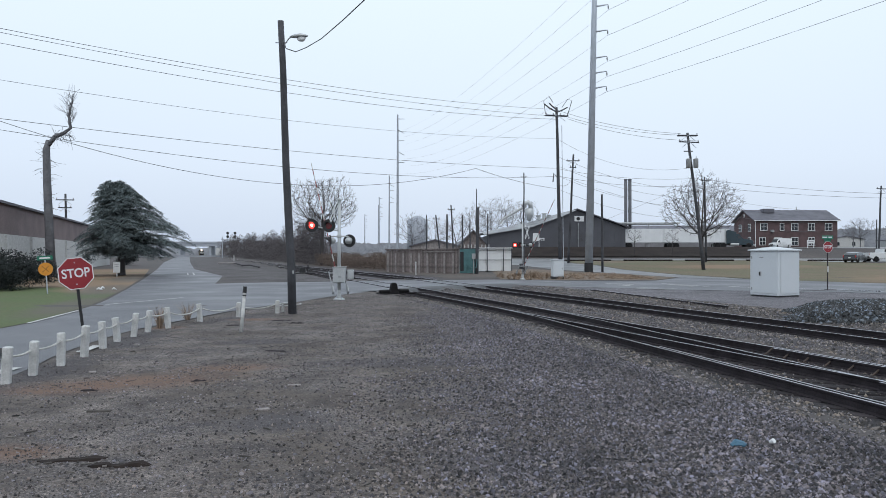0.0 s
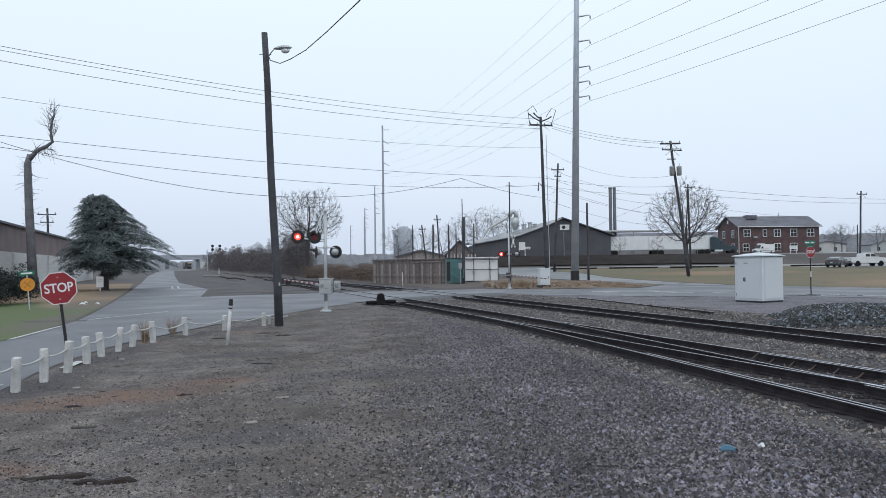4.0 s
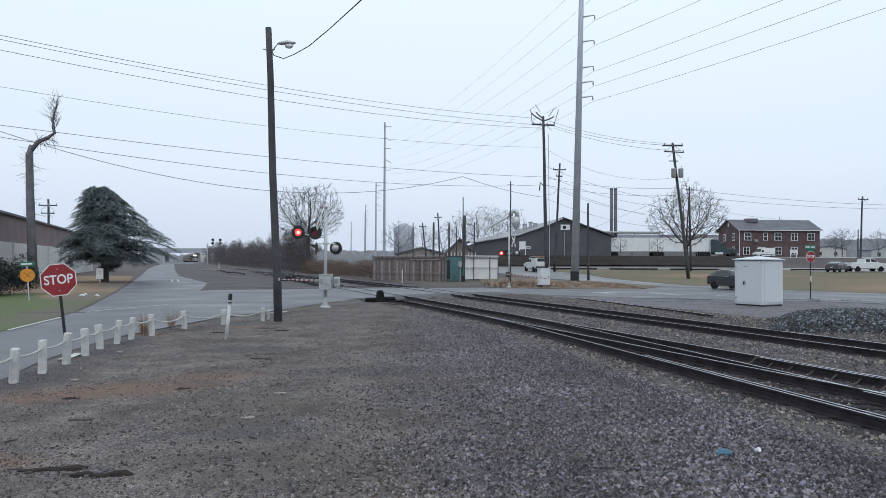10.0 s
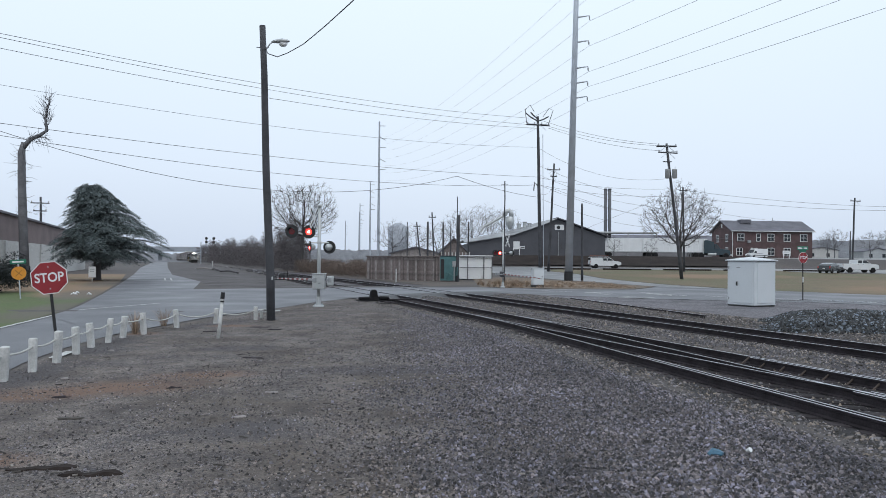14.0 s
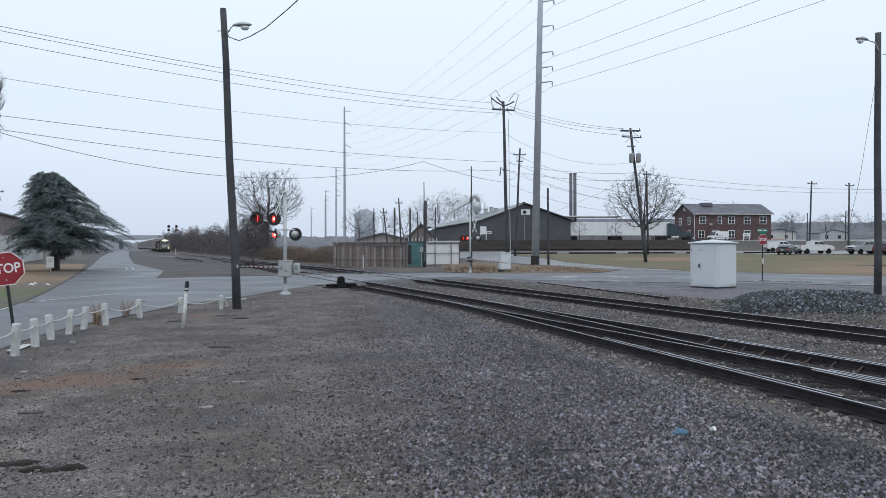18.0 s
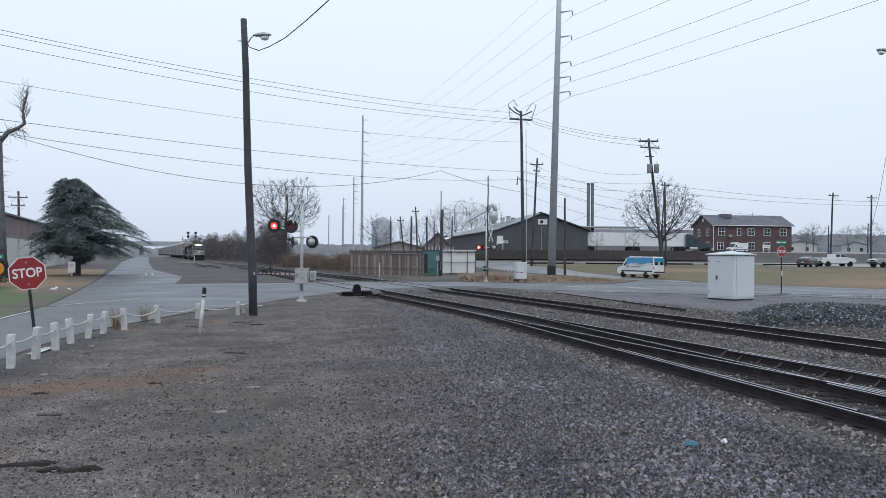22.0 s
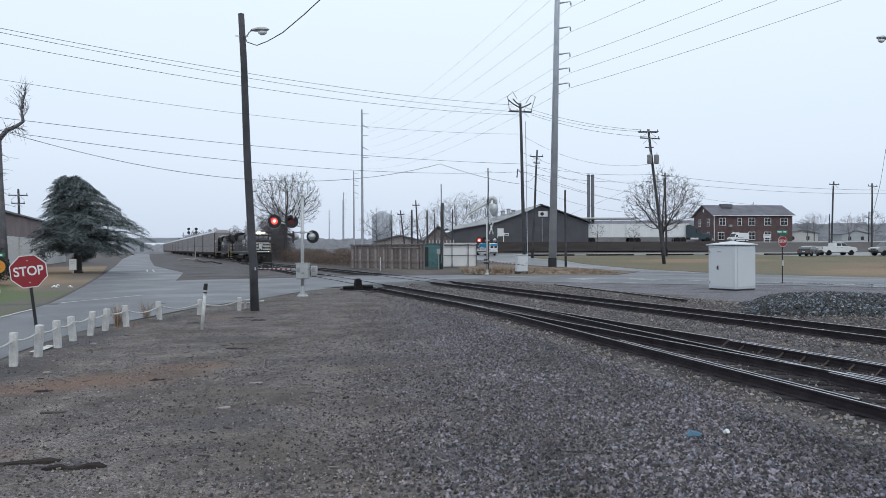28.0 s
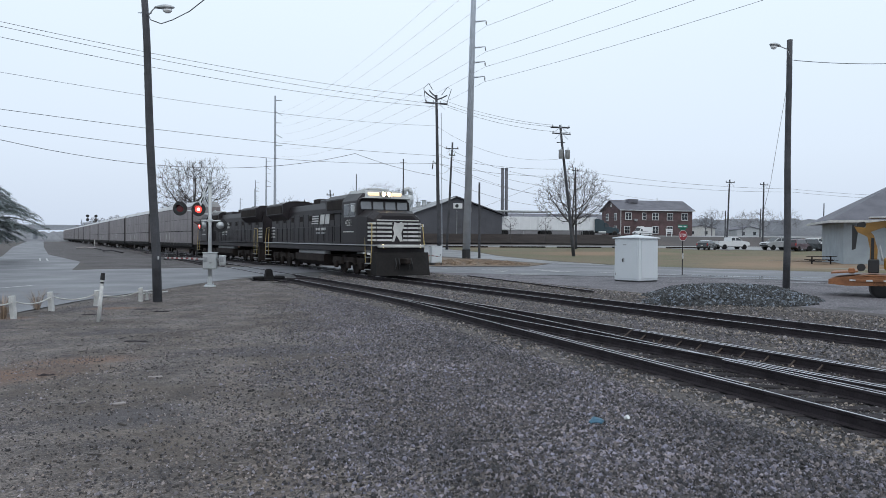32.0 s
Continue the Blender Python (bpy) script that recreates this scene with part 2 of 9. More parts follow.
# needles are lifted and blued, the haze carried by their colour
M["needle"] = per_piece(mat("cedar_foliage", (0.195, 0.235, 0.24), 0.8, 0.2, 1, 9, 0.0), 0.6, 1.4, True)
# scrub brown is paled towards blue to paint haze into it
M["scrub"] = per_piece(mat("winter_scrub", (0.185, 0.168, 0.175), 0.9, 0.25, 1, 9, 0.0), 0.5, 1.5, True)
M["hedge"] = per_piece(mat("dark_hedge_leaves", (0.062, 0.07, 0.07), 0.8, 0.25, 1, 9, 0.0), 0.5, 1.5, True)


for k in ("bank", "iron", "tie", "hedge", "needle", "scrub", "rail_side", "rubber"):
    M[k].node_tree.nodes["Principled BSDF"].inputs["Specular IOR Level"].default_value = 0.15


def gravel(name, stone_lo, stone_hi, soil, cover, cell=26.0, soil_scale=0.45, mottle=0.0):
    """Ground of small stones bedded in soil: cells of varied grey, with the soil showing through in patches."""
    m = mat(name, soil, 0.85, 0.3, soil_scale, 20, 0.0)
    n, l = m.node_tree.nodes, m.node_tree.links
    b = n["Principled BSDF"]
    src = b.inputs["Base Color"].links[0].from_socket
    tc = n.new("ShaderNodeTexCoord")
    vo, vf = n.new("ShaderNodeTexVoronoi"), n.new("ShaderNodeTexVoronoi")
    vo.inputs["Scale"].default_value, vf.inputs["Scale"].default_value = cell, cell * 2.3
    sep, sef = n.new("ShaderNodeSeparateColor"), n.new("ShaderNodeSeparateColor")
    ra, rb = n.new("ShaderNodeValToRGB"), n.new("ShaderNodeValToRGB")
    for r in (ra, rb):
        r.color_ramp.elements[0].color, r.color_ramp.elements[1].color = (*stone_lo, 1), (*stone_hi, 1)
        r.color_ramp.elements[0].position, r.color_ramp.elements[1].position = 0.1, 1.0
        e_ = r.color_ramp.elements.new(0.7)
        e_.color = (*[0.6 * a + 0.4 * c for a, c in zip(stone_lo, stone_hi)], 1)
    for v, s_, r in ((vo, sep, ra), (vf, sef, rb)):
        l.new(tc.outputs["Object"], v.inputs["Vector"])
        l.new(v.outputs["Color"], s_.inputs[0])
        l.new(s_.outputs[0], r.inputs[0])
    mx = n.new("ShaderNodeMixRGB")
    mx.inputs[0].default_value = 0.5
    l.new(ra.outputs[0], mx.inputs[1])
    l.new(rb.outputs[0], mx.inputs[2])
    big = n.new("ShaderNodeTexNoise")
    big.inputs["Scale"].default_value, big.inputs["Detail"].default_value, big.inputs["Roughness"].default_value = soil_scale, 6.0, 0.65
    l.new(tc.outputs["Object"], big.inputs["Vector"])
    mr = n.new("ShaderNodeMapRange")
    mr.inputs["From Min"].default_value, mr.inputs["From Max"].default_value = 0.62 - 0.5 * cover, 0.82 - 0.5 * cover
    l.new(big.outputs[0], mr.inputs[0])
    fin = n.new("ShaderNodeMixRGB")
    l.new(mr.outputs[0], fin.inputs[0])
    l.new(src, fin.inputs[1])
    l.new(mx.outputs[0], fin.inputs[2])
    l.new(fin.outputs[0], b.inputs["Base Color"])
    if mottle:
        no, ra_, mm = n.new("ShaderNodeTexNoise"), n.new("ShaderNodeValToRGB"), n.new("ShaderNodeMixRGB")
        no.inputs["Scale"].default_value, no.inputs["Detail"].default_value, no.inputs["Roughness"].default_value = 1.1, 10.0, 0.78
        ra_.color_ramp.elements[0].position, ra_.color_ramp.elements[1].position = 0.36, 0.64
        ra_.color_ramp.elements[0].color, ra_.color_ramp.elements[1].color = (1 - mottle, 1 - mottle, 1 - 0.95 * mottle, 1), (1 + 0.62 * mottle, 1 + 0.55 * mottle, 1 + 0.4 * mottle, 1)
        mm.blend_type, mm.inputs[0].default_value = "MULTIPLY", 1.0
        l.new(tc.outputs["Object"], no.inputs["Vector"])
        l.new(no.outputs[0], ra_.inputs[0])
        l.new(fin.outputs[0], mm.inputs[1])
        l.new(ra_.outputs[0], mm.inputs[2])
        l.new(mm.outputs[0], b.inputs["Base Color"])
    bp = n.new("ShaderNodeBump")
    bp.inputs["Strength"].default_value, bp.inputs["Distance"].default_value = 0.9, 0.02
    bp.invert = True
    l.new(vo.outputs["Distance"], bp.inputs["Height"])
    l.new(bp.outputs[0], b.inputs["Normal"])
    return m


M["dirt"] = gravel("gravelly_yard", (0.028, 0.025, 0.029), (0.37, 0.33, 0.32), (0.176, 0.147, 0.132), 0.44, 40.0, 0.45, 0.55)
M["ballast"] = gravel("ballast_bed", (0.016, 0.015, 0.018), (0.22, 0.20, 0.225), (0.058, 0.053, 0.061), 0.7, 26.0, 0.45, 0.35)
M["heap_bed"] = gravel("dark_heap_bed", (0.008, 0.008, 0.010), (0.09, 0.09, 0.10), (0.03, 0.03, 0.034), 0.7, 26.0)
M["shoulder"] = gravel("dark_rail_shoulder", (0.025, 0.023, 0.026), (0.21, 0.185, 0.19), (0.090, 0.077, 0.076), 0.45, 14.0, 0.3)
M["lot_gravel"] = gravel("fine_gravel_lot", (0.035, 0.033, 0.038), (0.34, 0.32, 0.35), (0.118, 0.112, 0.122), 0.6, 20.0)


def tint(m, spots, colour, strength=0.8, ragged=1.2, gain=1.6):
    """Stain or darken a ground material with ragged soft-edged spots (x, y, radius along, radius across, turn)."""
    n, l = m.node_tree.nodes, m.node_tree.links
    b = n["Principled BSDF"]
    tc, no = n.new("ShaderNodeTexCoord"), n.new("ShaderNodeTexNoise")
    no.inputs["Scale"].default_value, no.inputs["Detail"].default_value, no.inputs["Roughness"].default_value = ragged, 6.0, 0.7
    l.new(tc.outputs["Object"], no.inputs["Vector"])
    total = None
    for x, y, rx, ry, turn in spots:
        mp_ = n.new("ShaderNodeMapping")
        mp_.vector_type = "TEXTURE"
        mp_.inputs["Location"].default_value, mp_.inputs["Rotation"].default_value, mp_.inputs["Scale"].default_value = (x, y, 0), (0, 0, radians(turn)), (rx, ry, 50)
        gr = n.new("ShaderNodeTexGradient")
        gr.gradient_type = "SPHERICAL"
        l.new(tc.outputs["Object"], mp_.inputs["Vector"])
        l.new(mp_.outputs[0], gr.inputs[0])
        if total is None:
            total = gr.outputs["Fac"]
        else:
            ad = n.new("ShaderNodeMath")
            ad.operation = "MAXIMUM"
            l.new(total, ad.inputs[0])
            l.new(gr.outputs["Fac"], ad.inputs[1])
            total = ad.outputs[0]
    mu, mr = n.new("ShaderNodeMath"), n.new("ShaderNodeMapRange")
    mu.operation = "MULTIPLY"
    l.new(total, mu.inputs[0])
    l.new(no.outputs[0], mu.inputs[1])
    mr.inputs["From Min"].default_value, mr.inputs["From Max"].default_value, mr.inputs["To Max"].default_value = 0.08, 0.62 / gain, strength
    l.new(mu.outputs[0], mr.inputs[0])
    mx = n.new("ShaderNodeMixRGB")
    l.new(mr.outputs[0], mx.inputs[0])
    l.new(b.inputs["Base Color"].links[0].from_socket, mx.inputs[1])
    mx.inputs[2].default_value = (*colour, 1)
    l.new(mx.outputs[0], b.inputs["Base Color"])
    return m


# dark base under dense stone: shade of the gaps put into the colour
tint(M["dirt"], ((5.4, 6.0, 5.0, 15.0, 18), (2.8, 16.0, 3.2, 13.0, 18)), (0.050, 0.044, 0.052), 0.5, 1.6, 2.0)
tint(M["dirt"], ((-7.0, 12.6, 0.9, 3.0, 5), (-7.6, 17.0, 0.9, 3.4, 8), (-6.6, 22.5, 1.0, 3.0, -18), (-2.0, 8.7, 1.2, 0.8, 20), (-0.5, 13.4, 3.0, 0.9, 5), (-4.2, 16.5, 1.6, 0.8, 10), (0.8, 7.0, 1.6, 0.8, 0)), (0.055, 0.051, 0.058), 0.7, 2.6, 2.0)
tint(M["dirt"], ((-5.1, 11.3, 2.6, 1.1, 20), (-3.9, 12.7, 1.5, 0.7, 10), (-6.0, 10.6, 1.1, 0.6, 0), (-4.6, 7.3, 1.0, 0.5, 0), (-7.8, 19.6, 0.9, 0.6, 0), (-6.0, 22.0, 1.2, 0.7, 0)), (0.165, 0.096, 0.066), 0.85, 1.6, 1.55)


tint(M["ballast"], ((6.0, 15.0, 2.0, 24.0, 18.6), (6.2, 10.5, 2.6, 12.0, 18.6), (9.6, 21.8, 1.5, 26.0, 18.6)), (0.020, 0.018, 0.020), 0.85, 3.0, 2.6)
tint(M["grass_green"], ((-26.0, 50.0, 16.0, 9.0, -20), (-31.0, 66.0, 16.0, 16.0, 0), (-40.0, 84.0, 16.0, 14.0, 0), (-20.5, 43.0, 4.0, 9.0, 20)), (0.235, 0.150, 0.098), 0.85, 0.5, 2.6)
tint(M["grass_green"], ((-15.0, 28.0, 1.6, 9.0, 16), (-19.6, 40.5, 2.4, 10.0, 20), (-26.0, 58.0, 2.6, 12.0, 20)), (0.105, 0.090, 0.076), 0.8, 1.2, 2.0)
tint(M["grass"], ((58.0, 60.0, 30.0, 26.0, 40), (42.0, 56.0, 16.0, 12.0, 40), (80.0, 60.0, 40.0, 30.0, 0), (36.0, 84.0, 14.0, 7.0, 10)), (0.235, 0.152, 0.095), 0.8, 0.5, 1.9)
tint(M["grass"], ((50.0, 52.0, 8.0, 2.2, -42), (43.0, 46.0, 8.0, 2.0, -42)), (0.21, 0.20, 0.195), 0.8, 0.9, 2.0)


# ---- mesh helpers ----
class Build:
    """Collects faces for one mesh."""

    def __init__(self):
        self.v, self.f, self.k, self.slot = [], [], [], 0

    def add(self, verts, faces):
        o = len(self.v)
        self.v.extend([tuple(p) for p in verts])
        self.f.extend([tuple(i + o for i in q) for q in faces])
        self.k.extend([self.slot] * len(faces))
        return self

    def box(self, cx, cy, cz, sx, sy, sz, bevel=0.0, m=None):
        hx, hy, hz = sx / 2, sy / 2, sz / 2
        if bevel <= 0:
            vs = [(x, y, z) for x in (-hx, hx) for y in (-hy, hy) for z in (-hz, hz)]
            fs = [(0, 1, 3, 2), (4, 6, 7, 5), (0, 4, 5, 1), (2, 3, 7, 6), (0, 2, 6, 4), (1, 5, 7, 3)]
        else:
            b = min(bevel, hx * 0.9, hy * 0.9, hz * 0.9)
            vs, ix = [], {}
            for a in (-1, 1):
                for c in (-1, 1):
                    for d in (-1, 1):
                        for ax in range(3):
                            p = [a * (hx - b), c * (hy - b), d * (hz - b)]
                            p[ax] = (a, c, d)[ax] * (hx, hy, hz)[ax]
                            ix[(a, c, d, ax)] = len(vs)
                            vs.append(tuple(p))
            fs = []
            for ax in range(3):
                for s in (-1, 1):
                    q = []
                    for u, w in ((-1, -1), (1, -1), (1, 1), (-1, 1)):
                        key = [u, w]
                        key.insert(ax, s)
                        q.append(ix[(*key, ax)])
                    fs.append(tuple(q if s * (1, -1, 1)[ax] > 0 else q[::-1]))
            for ax in range(3):
                o1, o2 = [i for i in range(3) if i != ax]
                for s1 in (-1, 1):
                    for s2 in (-1, 1):
                        def key(t):
                            k = [0, 0, 0]
                            k[ax], k[o1], k[o2] = t, s1, s2
                            return tuple(k)
                        fs.append((ix[(*key(-1), o1)], ix[(*key(1), o1)], ix[(*key(1), o2)], ix[(*key(-1), o2)]))
            for a in (-1, 1):
                for c in (-1, 1):
                    for d in (-1, 1):
                        fs.append(tuple(ix[(a, c, d, ax)] for ax in range(3)))
        vs = [Vector((cx + x, cy + y, cz + z)) for x, y, z in vs]
        if m is not None:
            vs = [m @ p for p in vs]
        return self.add(vs, fs)

    def tube(self, pts, radii, n=8, cap=True):
        pts = [Vector(p) for p in pts]
        if not hasattr(radii, "__len__"):
            radii = [radii] * len(pts)
        vs, fs = [], []
        side = None
        for i, p in enumerate(pts):
            d = (pts[min(i + 1, len(pts) - 1)] - pts[max(i - 1, 0)]).normalized()
            if side is None:
                side = d.cross(Vector((0, 0, 1)) if abs(d.z) < 0.95 else Vector((0, 1, 0))).normalized()
            side = (side - d * side.dot(d)).normalized()
            up = d.cross(side)
            for k in range(n):
                a = 2 * math.pi * k / n
                vs.append(p + (side * math.cos(a) + up * math.sin(a)) * radii[i])
        for i in range(len(pts) - 1):
            for k in range(n):
                j = (k + 1) % n
                fs.append((i * n + k, i * n + j, (i + 1) * n + j, (i + 1) * n + k))
        if cap:
            fs.append(tuple(range(n))[::-1])
            fs.append(tuple((len(pts) - 1) * n + k for k in range(n)))
        return self.add(vs, fs)

    def prism(self, poly, d0, d1, axis="y"):
        """A polygon of (u, w), pushed out along an axis from d0 to d1."""
        def at(u, w, d):
            return {"y": (u, d, w), "x": (d, u, w), "z": (u, w, d)}[axis]
        n = len(poly)
        vs = [at(u, w, d0) for u, w in poly] + [at(u, w, d1) for u, w in poly]
        fs = [tuple(range(n)), tuple(range(2 * n - 1, n - 1, -1))]
        fs += [(i, (i + 1) % n, n + (i + 1) % n, n + i) for i in range(n)]
        return self.add(vs, fs)

    def loft(self, rings, cap=True):
        n = len(rings[0])
        vs = [p for r in rings for p in r]
        fs = []
        for i in range(len(rings) - 1):
            for k in range(n):
                j = (k + 1) % n
                fs.append((i * n + k, i * n + j, (i + 1) * n + j, (i + 1) * n + k))
        if cap:
            fs.append(tuple(range(n)))
            fs.append(tuple(reversed([(len(rings) - 1) * n + k for k in range(n)])))
        return self.add(vs, fs)

    def disc(self, c, r, depth, axis="y", n=20, r2=None):
        a = Vector({"x": (1, 0, 0), "y": (0, 1, 0), "z": (0, 0, 1)}[axis]) * depth / 2
        return self.tube([Vector(c) - a, Vector(c) + a], [r, r if r2 is None else r2], n)

    def mesh(self, name, mats, smooth=False, fix=True):
        me = bpy.data.meshes.new(name)
        me.from_pydata(self.v, [], self.f)
        for m in mats if isinstance(mats, (list, tuple)) else [mats]:
            me.materials.append(m)
        if any(self.k):
            me.polygons.foreach_set("material_index", self.k)
        if fix and len(self.f) < 20000:
            bm = bmesh.new()
            bm.from_mesh(me)
            bmesh.ops.recalc_face_normals(bm, faces=bm.faces)
            bm.to_mesh(me)
            bm.free()
        if smooth:
            me.polygons.foreach_set("use_smooth", [True] * len(me.polygons))
        me.update()
        return me


def part(name, b, material, parent=None, label="", smooth=False, m=None, fix=True):
    ob = new(name, b.mesh(name, material, smooth, fix))
    ob.parent = parent
    if m is not None:
        ob.matrix_basis = m
    if label:
        ob["label"] = label
    return ob


def same(name, mesh, parent, m):
    """One more piece on a mesh that is already there."""
    ob = new(name, mesh)
    ob.parent = parent
    ob.matrix_basis = m
    return ob


def thing(name, m, label, category, group="", kind=""):
    ob = new(name)
    ob.empty_display_size = 0.2
    ob.matrix_basis = m
    return tagged(ob, label, category, group, kind)


def lettering(name, text, size, material, parent, m, depth=0.004, bold=0.0):
    cu = bpy.data.curves.new(name, "FONT")
    cu.body, cu.size, cu.extrude, cu.offset, cu.align_x, cu.align_y = text, size, depth, bold, "CENTER", "CENTER"
    tmp = bpy.data.objects.new(name, cu)
    me = bpy.data.meshes.new_from_object(tmp)
    bpy.data.objects.remove(tmp)
    me.materials.clear()
    me.materials.append(material)
    return same(name, me, parent, m)


# ---- ground ----
KY = (0, 60, 72, 78, 86, 114, 128, 136, 150, 4000)
KZ = (0, 0.05, 0.17, 0.26, 0.6, 1.0, 1.2, 3.0, 3.4, 3.6)
SL = -0.336                      # the tracks' lean in plan: x falls by this for each metre of y
UN = math.sqrt(1 + SL * SL)


def xn(y):
    return 8.37 + SL * (y - 9.96)


def bend(y):
    """The far line draws in to the near one and swings away beyond it."""
    return 0.0 if y < 55 else -0.0415 * (y - 90 + 35 * math.exp(-(y - 55) / 35)) - (3.0 * (1 - math.exp(-(y - 55) / 30)) ** 2)


def xf(y):
    return 12.40 + SL * (y - 13.5) + bend(y)


def off_d(y):
    """How far the diverging track has left the near one."""
    return 0.0 if y > 28 else (28 - y) ** 2 * 0.117 / 14 if y > 21 else 0.117 * (24.5 - y)


def rise(x, y):
    k = min(1.0, max(0.0, (x + 2 - y * 0.02) / 10))
    k = k * k * (3 - 2 * k)
    return float(np.interp(y, KY, KZ)) * k


def road_edge(x):
    """Where the crossing's asphalt begins, seen from the yard, less a hand's width."""
    return float(np.interp(x, (-6.75, -5.26, -3.1, 0.6, 4.3, 7.6, 13.3), (28.0, 34.8, 40.2, 43.9, 45.3, 43.1, 39.2)))


def height(x, y):
    """The lie of the land, with the shallow trough in which the tracks lie."""
    z = rise(x, y)
    edge = road_edge(x)
    if y < edge or y > 58:
        d = min(abs(x - xn(y)), abs(x - xf(y)), abs(x - xn(y) + off_d(y))) / UN
        if d < 2.6:
            s = min(1.0, max(0.0, (2.6 - d) / 1.0)) * (min(1.0, (edge - y) / 0.7) if y < edge else 1.0)
            z -= 0.172 * s
    else:
        z -= 0.03
    return z


def draped(name, left, right, material, lift, across=6, along=0.0, kind="structure", label="", category="", under=0.0):
    """A surface between two edge lines, laid over the ground."""
    def spread(line, n):
        line = [Vector((*p, 0)) for p in line]
        ds = [0.0]
        for a, b in zip(line, line[1:]):
            ds.append(ds[-1] + (b - a).length)
        out = []
        for i in range(n + 1):
            s = ds[-1] * i / n
            j = max(k for k in range(len(ds)) if ds[k] <= s + 1e-9)
            j = min(j, len(line) - 2)
            f = (s - ds[j]) / max(1e-9, ds[j + 1] - ds[j])
            out.append(line[j].lerp(line[j + 1], min(1, f)))
        return out
    length = sum((Vector(b) - Vector(a)).length for a, b in zip(left, left[1:]))
    n = max(8, int(length / (along or 1.5)))
    L, R = spread(left, n), spread(right, n)
    vs, fs = [], []
    for i in range(n + 1):
        for j in range(across + 1):
            p = L[i].lerp(R[i], j / across)
            vs.append((p.x, p.y, max(height(p.x, p.y), under - 9) + lift))
    w = across + 1
    for i in range(n):
        for j in range(across):
            fs.append((i * w + j, i * w + j + 1, (i + 1) * w + j + 1, (i + 1) * w + j))
    b = Build().add(vs, fs)
    return tagged(part(name, b, material, smooth=True), label or name.replace("_", " "), category or name.split("_")[0], kind=kind)


gx = sorted(set([-3000, -1800, -1000, -600, -400, -300, -220, -160, -120] + list(range(-90, -20, 6)) + [i * 0.8 for i in range(-26, 39)] + list(range(32, 110, 5)) + [120, 150, 200, 260, 340, 450, 700, 1100, 1800, 3000]))
gy = sorted(set([-3000, -1200, -500, -200, -80, -30, -12, -4] + [i * 0.9 for i in range(0, 78)] + list(range(72, 156, 3)) + [165, 180, 210, 260, 330, 450, 650, 1000, 1600, 3000]))
gv = [(x, y, height(x, y)) for y in gy for x in gx]
gw = len(gx)
gf = [(j * gw + i, j * gw + i + 1, (j + 1) * gw + i + 1, (j + 1) * gw + i) for j in range(len(gy) - 1) for i in range(gw - 1)]
tagged(part("ground", Build().add(gv, gf), M["field"], smooth=True, fix=False), "winter ground of dirt, ballast and dead grass", "ground", kind="structure")


# ---- yard, roads, grass ----
FENCE = [(-7.02, 11.18), (-7.04, 11.95), (-7.12, 12.97), (-7.27, 14.1), (-7.5, 15.35), (-7.72, 16.5), (-7.78, 17.5), (-7.85, 18.5), (-7.66, 19.4), (-7.43, 21.29), (-6.7, 22.78), (-5.78, 24.28)]
draped("yard", [(-6.9, -14), (-7.1, 4), (-7.3, 11.5), (-7.85, 14.5), (-8.2, 19.3), (-7.5, 24.6), (-6.6, 28.2), (-5.1, 35.0), (-3.6, 39.6)],
       [(10.3, -14), (6.4, 4), (4.75, 11.5), (4.1, 14.5), (3.0, 19.3), (1.8, 24.6), (0.7, 28.2), (-1.6, 35.0), (-3.0, 39.6)], M["dirt"], 0.004, 18, 0.8,
       label="gravelly grey-brown yard of packed dirt", category="yard")


draped("track_bed", [(7.2, -14), (5.2, 4), (4.3, 12), (1.6, 22), (-0.4, 30), (-2.7, 37.4), (-3.2, 40.5)], [(24.5, -14), (18.0, 4), (15.2, 12), (11.6, 22), (8.8, 30), (6.4, 37.4), (4.3, 45.8)], M["ballast"], 0.008, 24, 0.6,
       label="grey ballast bed under the railway tracks", category="ballast")
draped("track_bed_far", [(xn(58) - 2.6, 58), (xn(100) - 2.7, 100), (xn(150) - 2.8, 150), (xf(250) - 3, 250), (xf(450) - 3, 450), (xf(700) - 3, 700)], [(xf(58) + 2.8, 58), (xf(90) + 2.8, 90), (xf(120) + 3, 120), (xf(200) + 3, 200), (xf(400) + 3, 400), (xf(700) + 3, 700)], M["ballast"], 0.01, 10, 3.0,
       label="grey ballast bed running to the distance", category="ballast")
draped("rail_shoulder", [(-13.6, 51.6), (-16.9, 55.0), (-20.0, 63.2), (-32.2, 90.5), (-56.6, 156.2), (-104, 284)], [(-8.4, 51.6), (-8.8, 55.0), (xn(63.2) - 2.4, 63.2), (xn(90.5) - 2.4, 90.5), (xn(156.2) - 2.6, 156.2), (xn(284) - 6, 284)], M["shoulder"], 0.006, 14, 2.0,
       label="dark shoulder of ballast and dirt between street and railway", category="ballast")
draped("gravel_lot", [(14.8, 12), (11.9, 22), (9.2, 30), (6.6, 37.4), (4.9, 45.0)], [(60, 12), (46, 22), (34, 30), (22.5, 37.2), (9, 44.0)], M["lot_gravel"], 0.004, 12, 0.9,
       label="gravel lot beside the tracks", category="gravel")
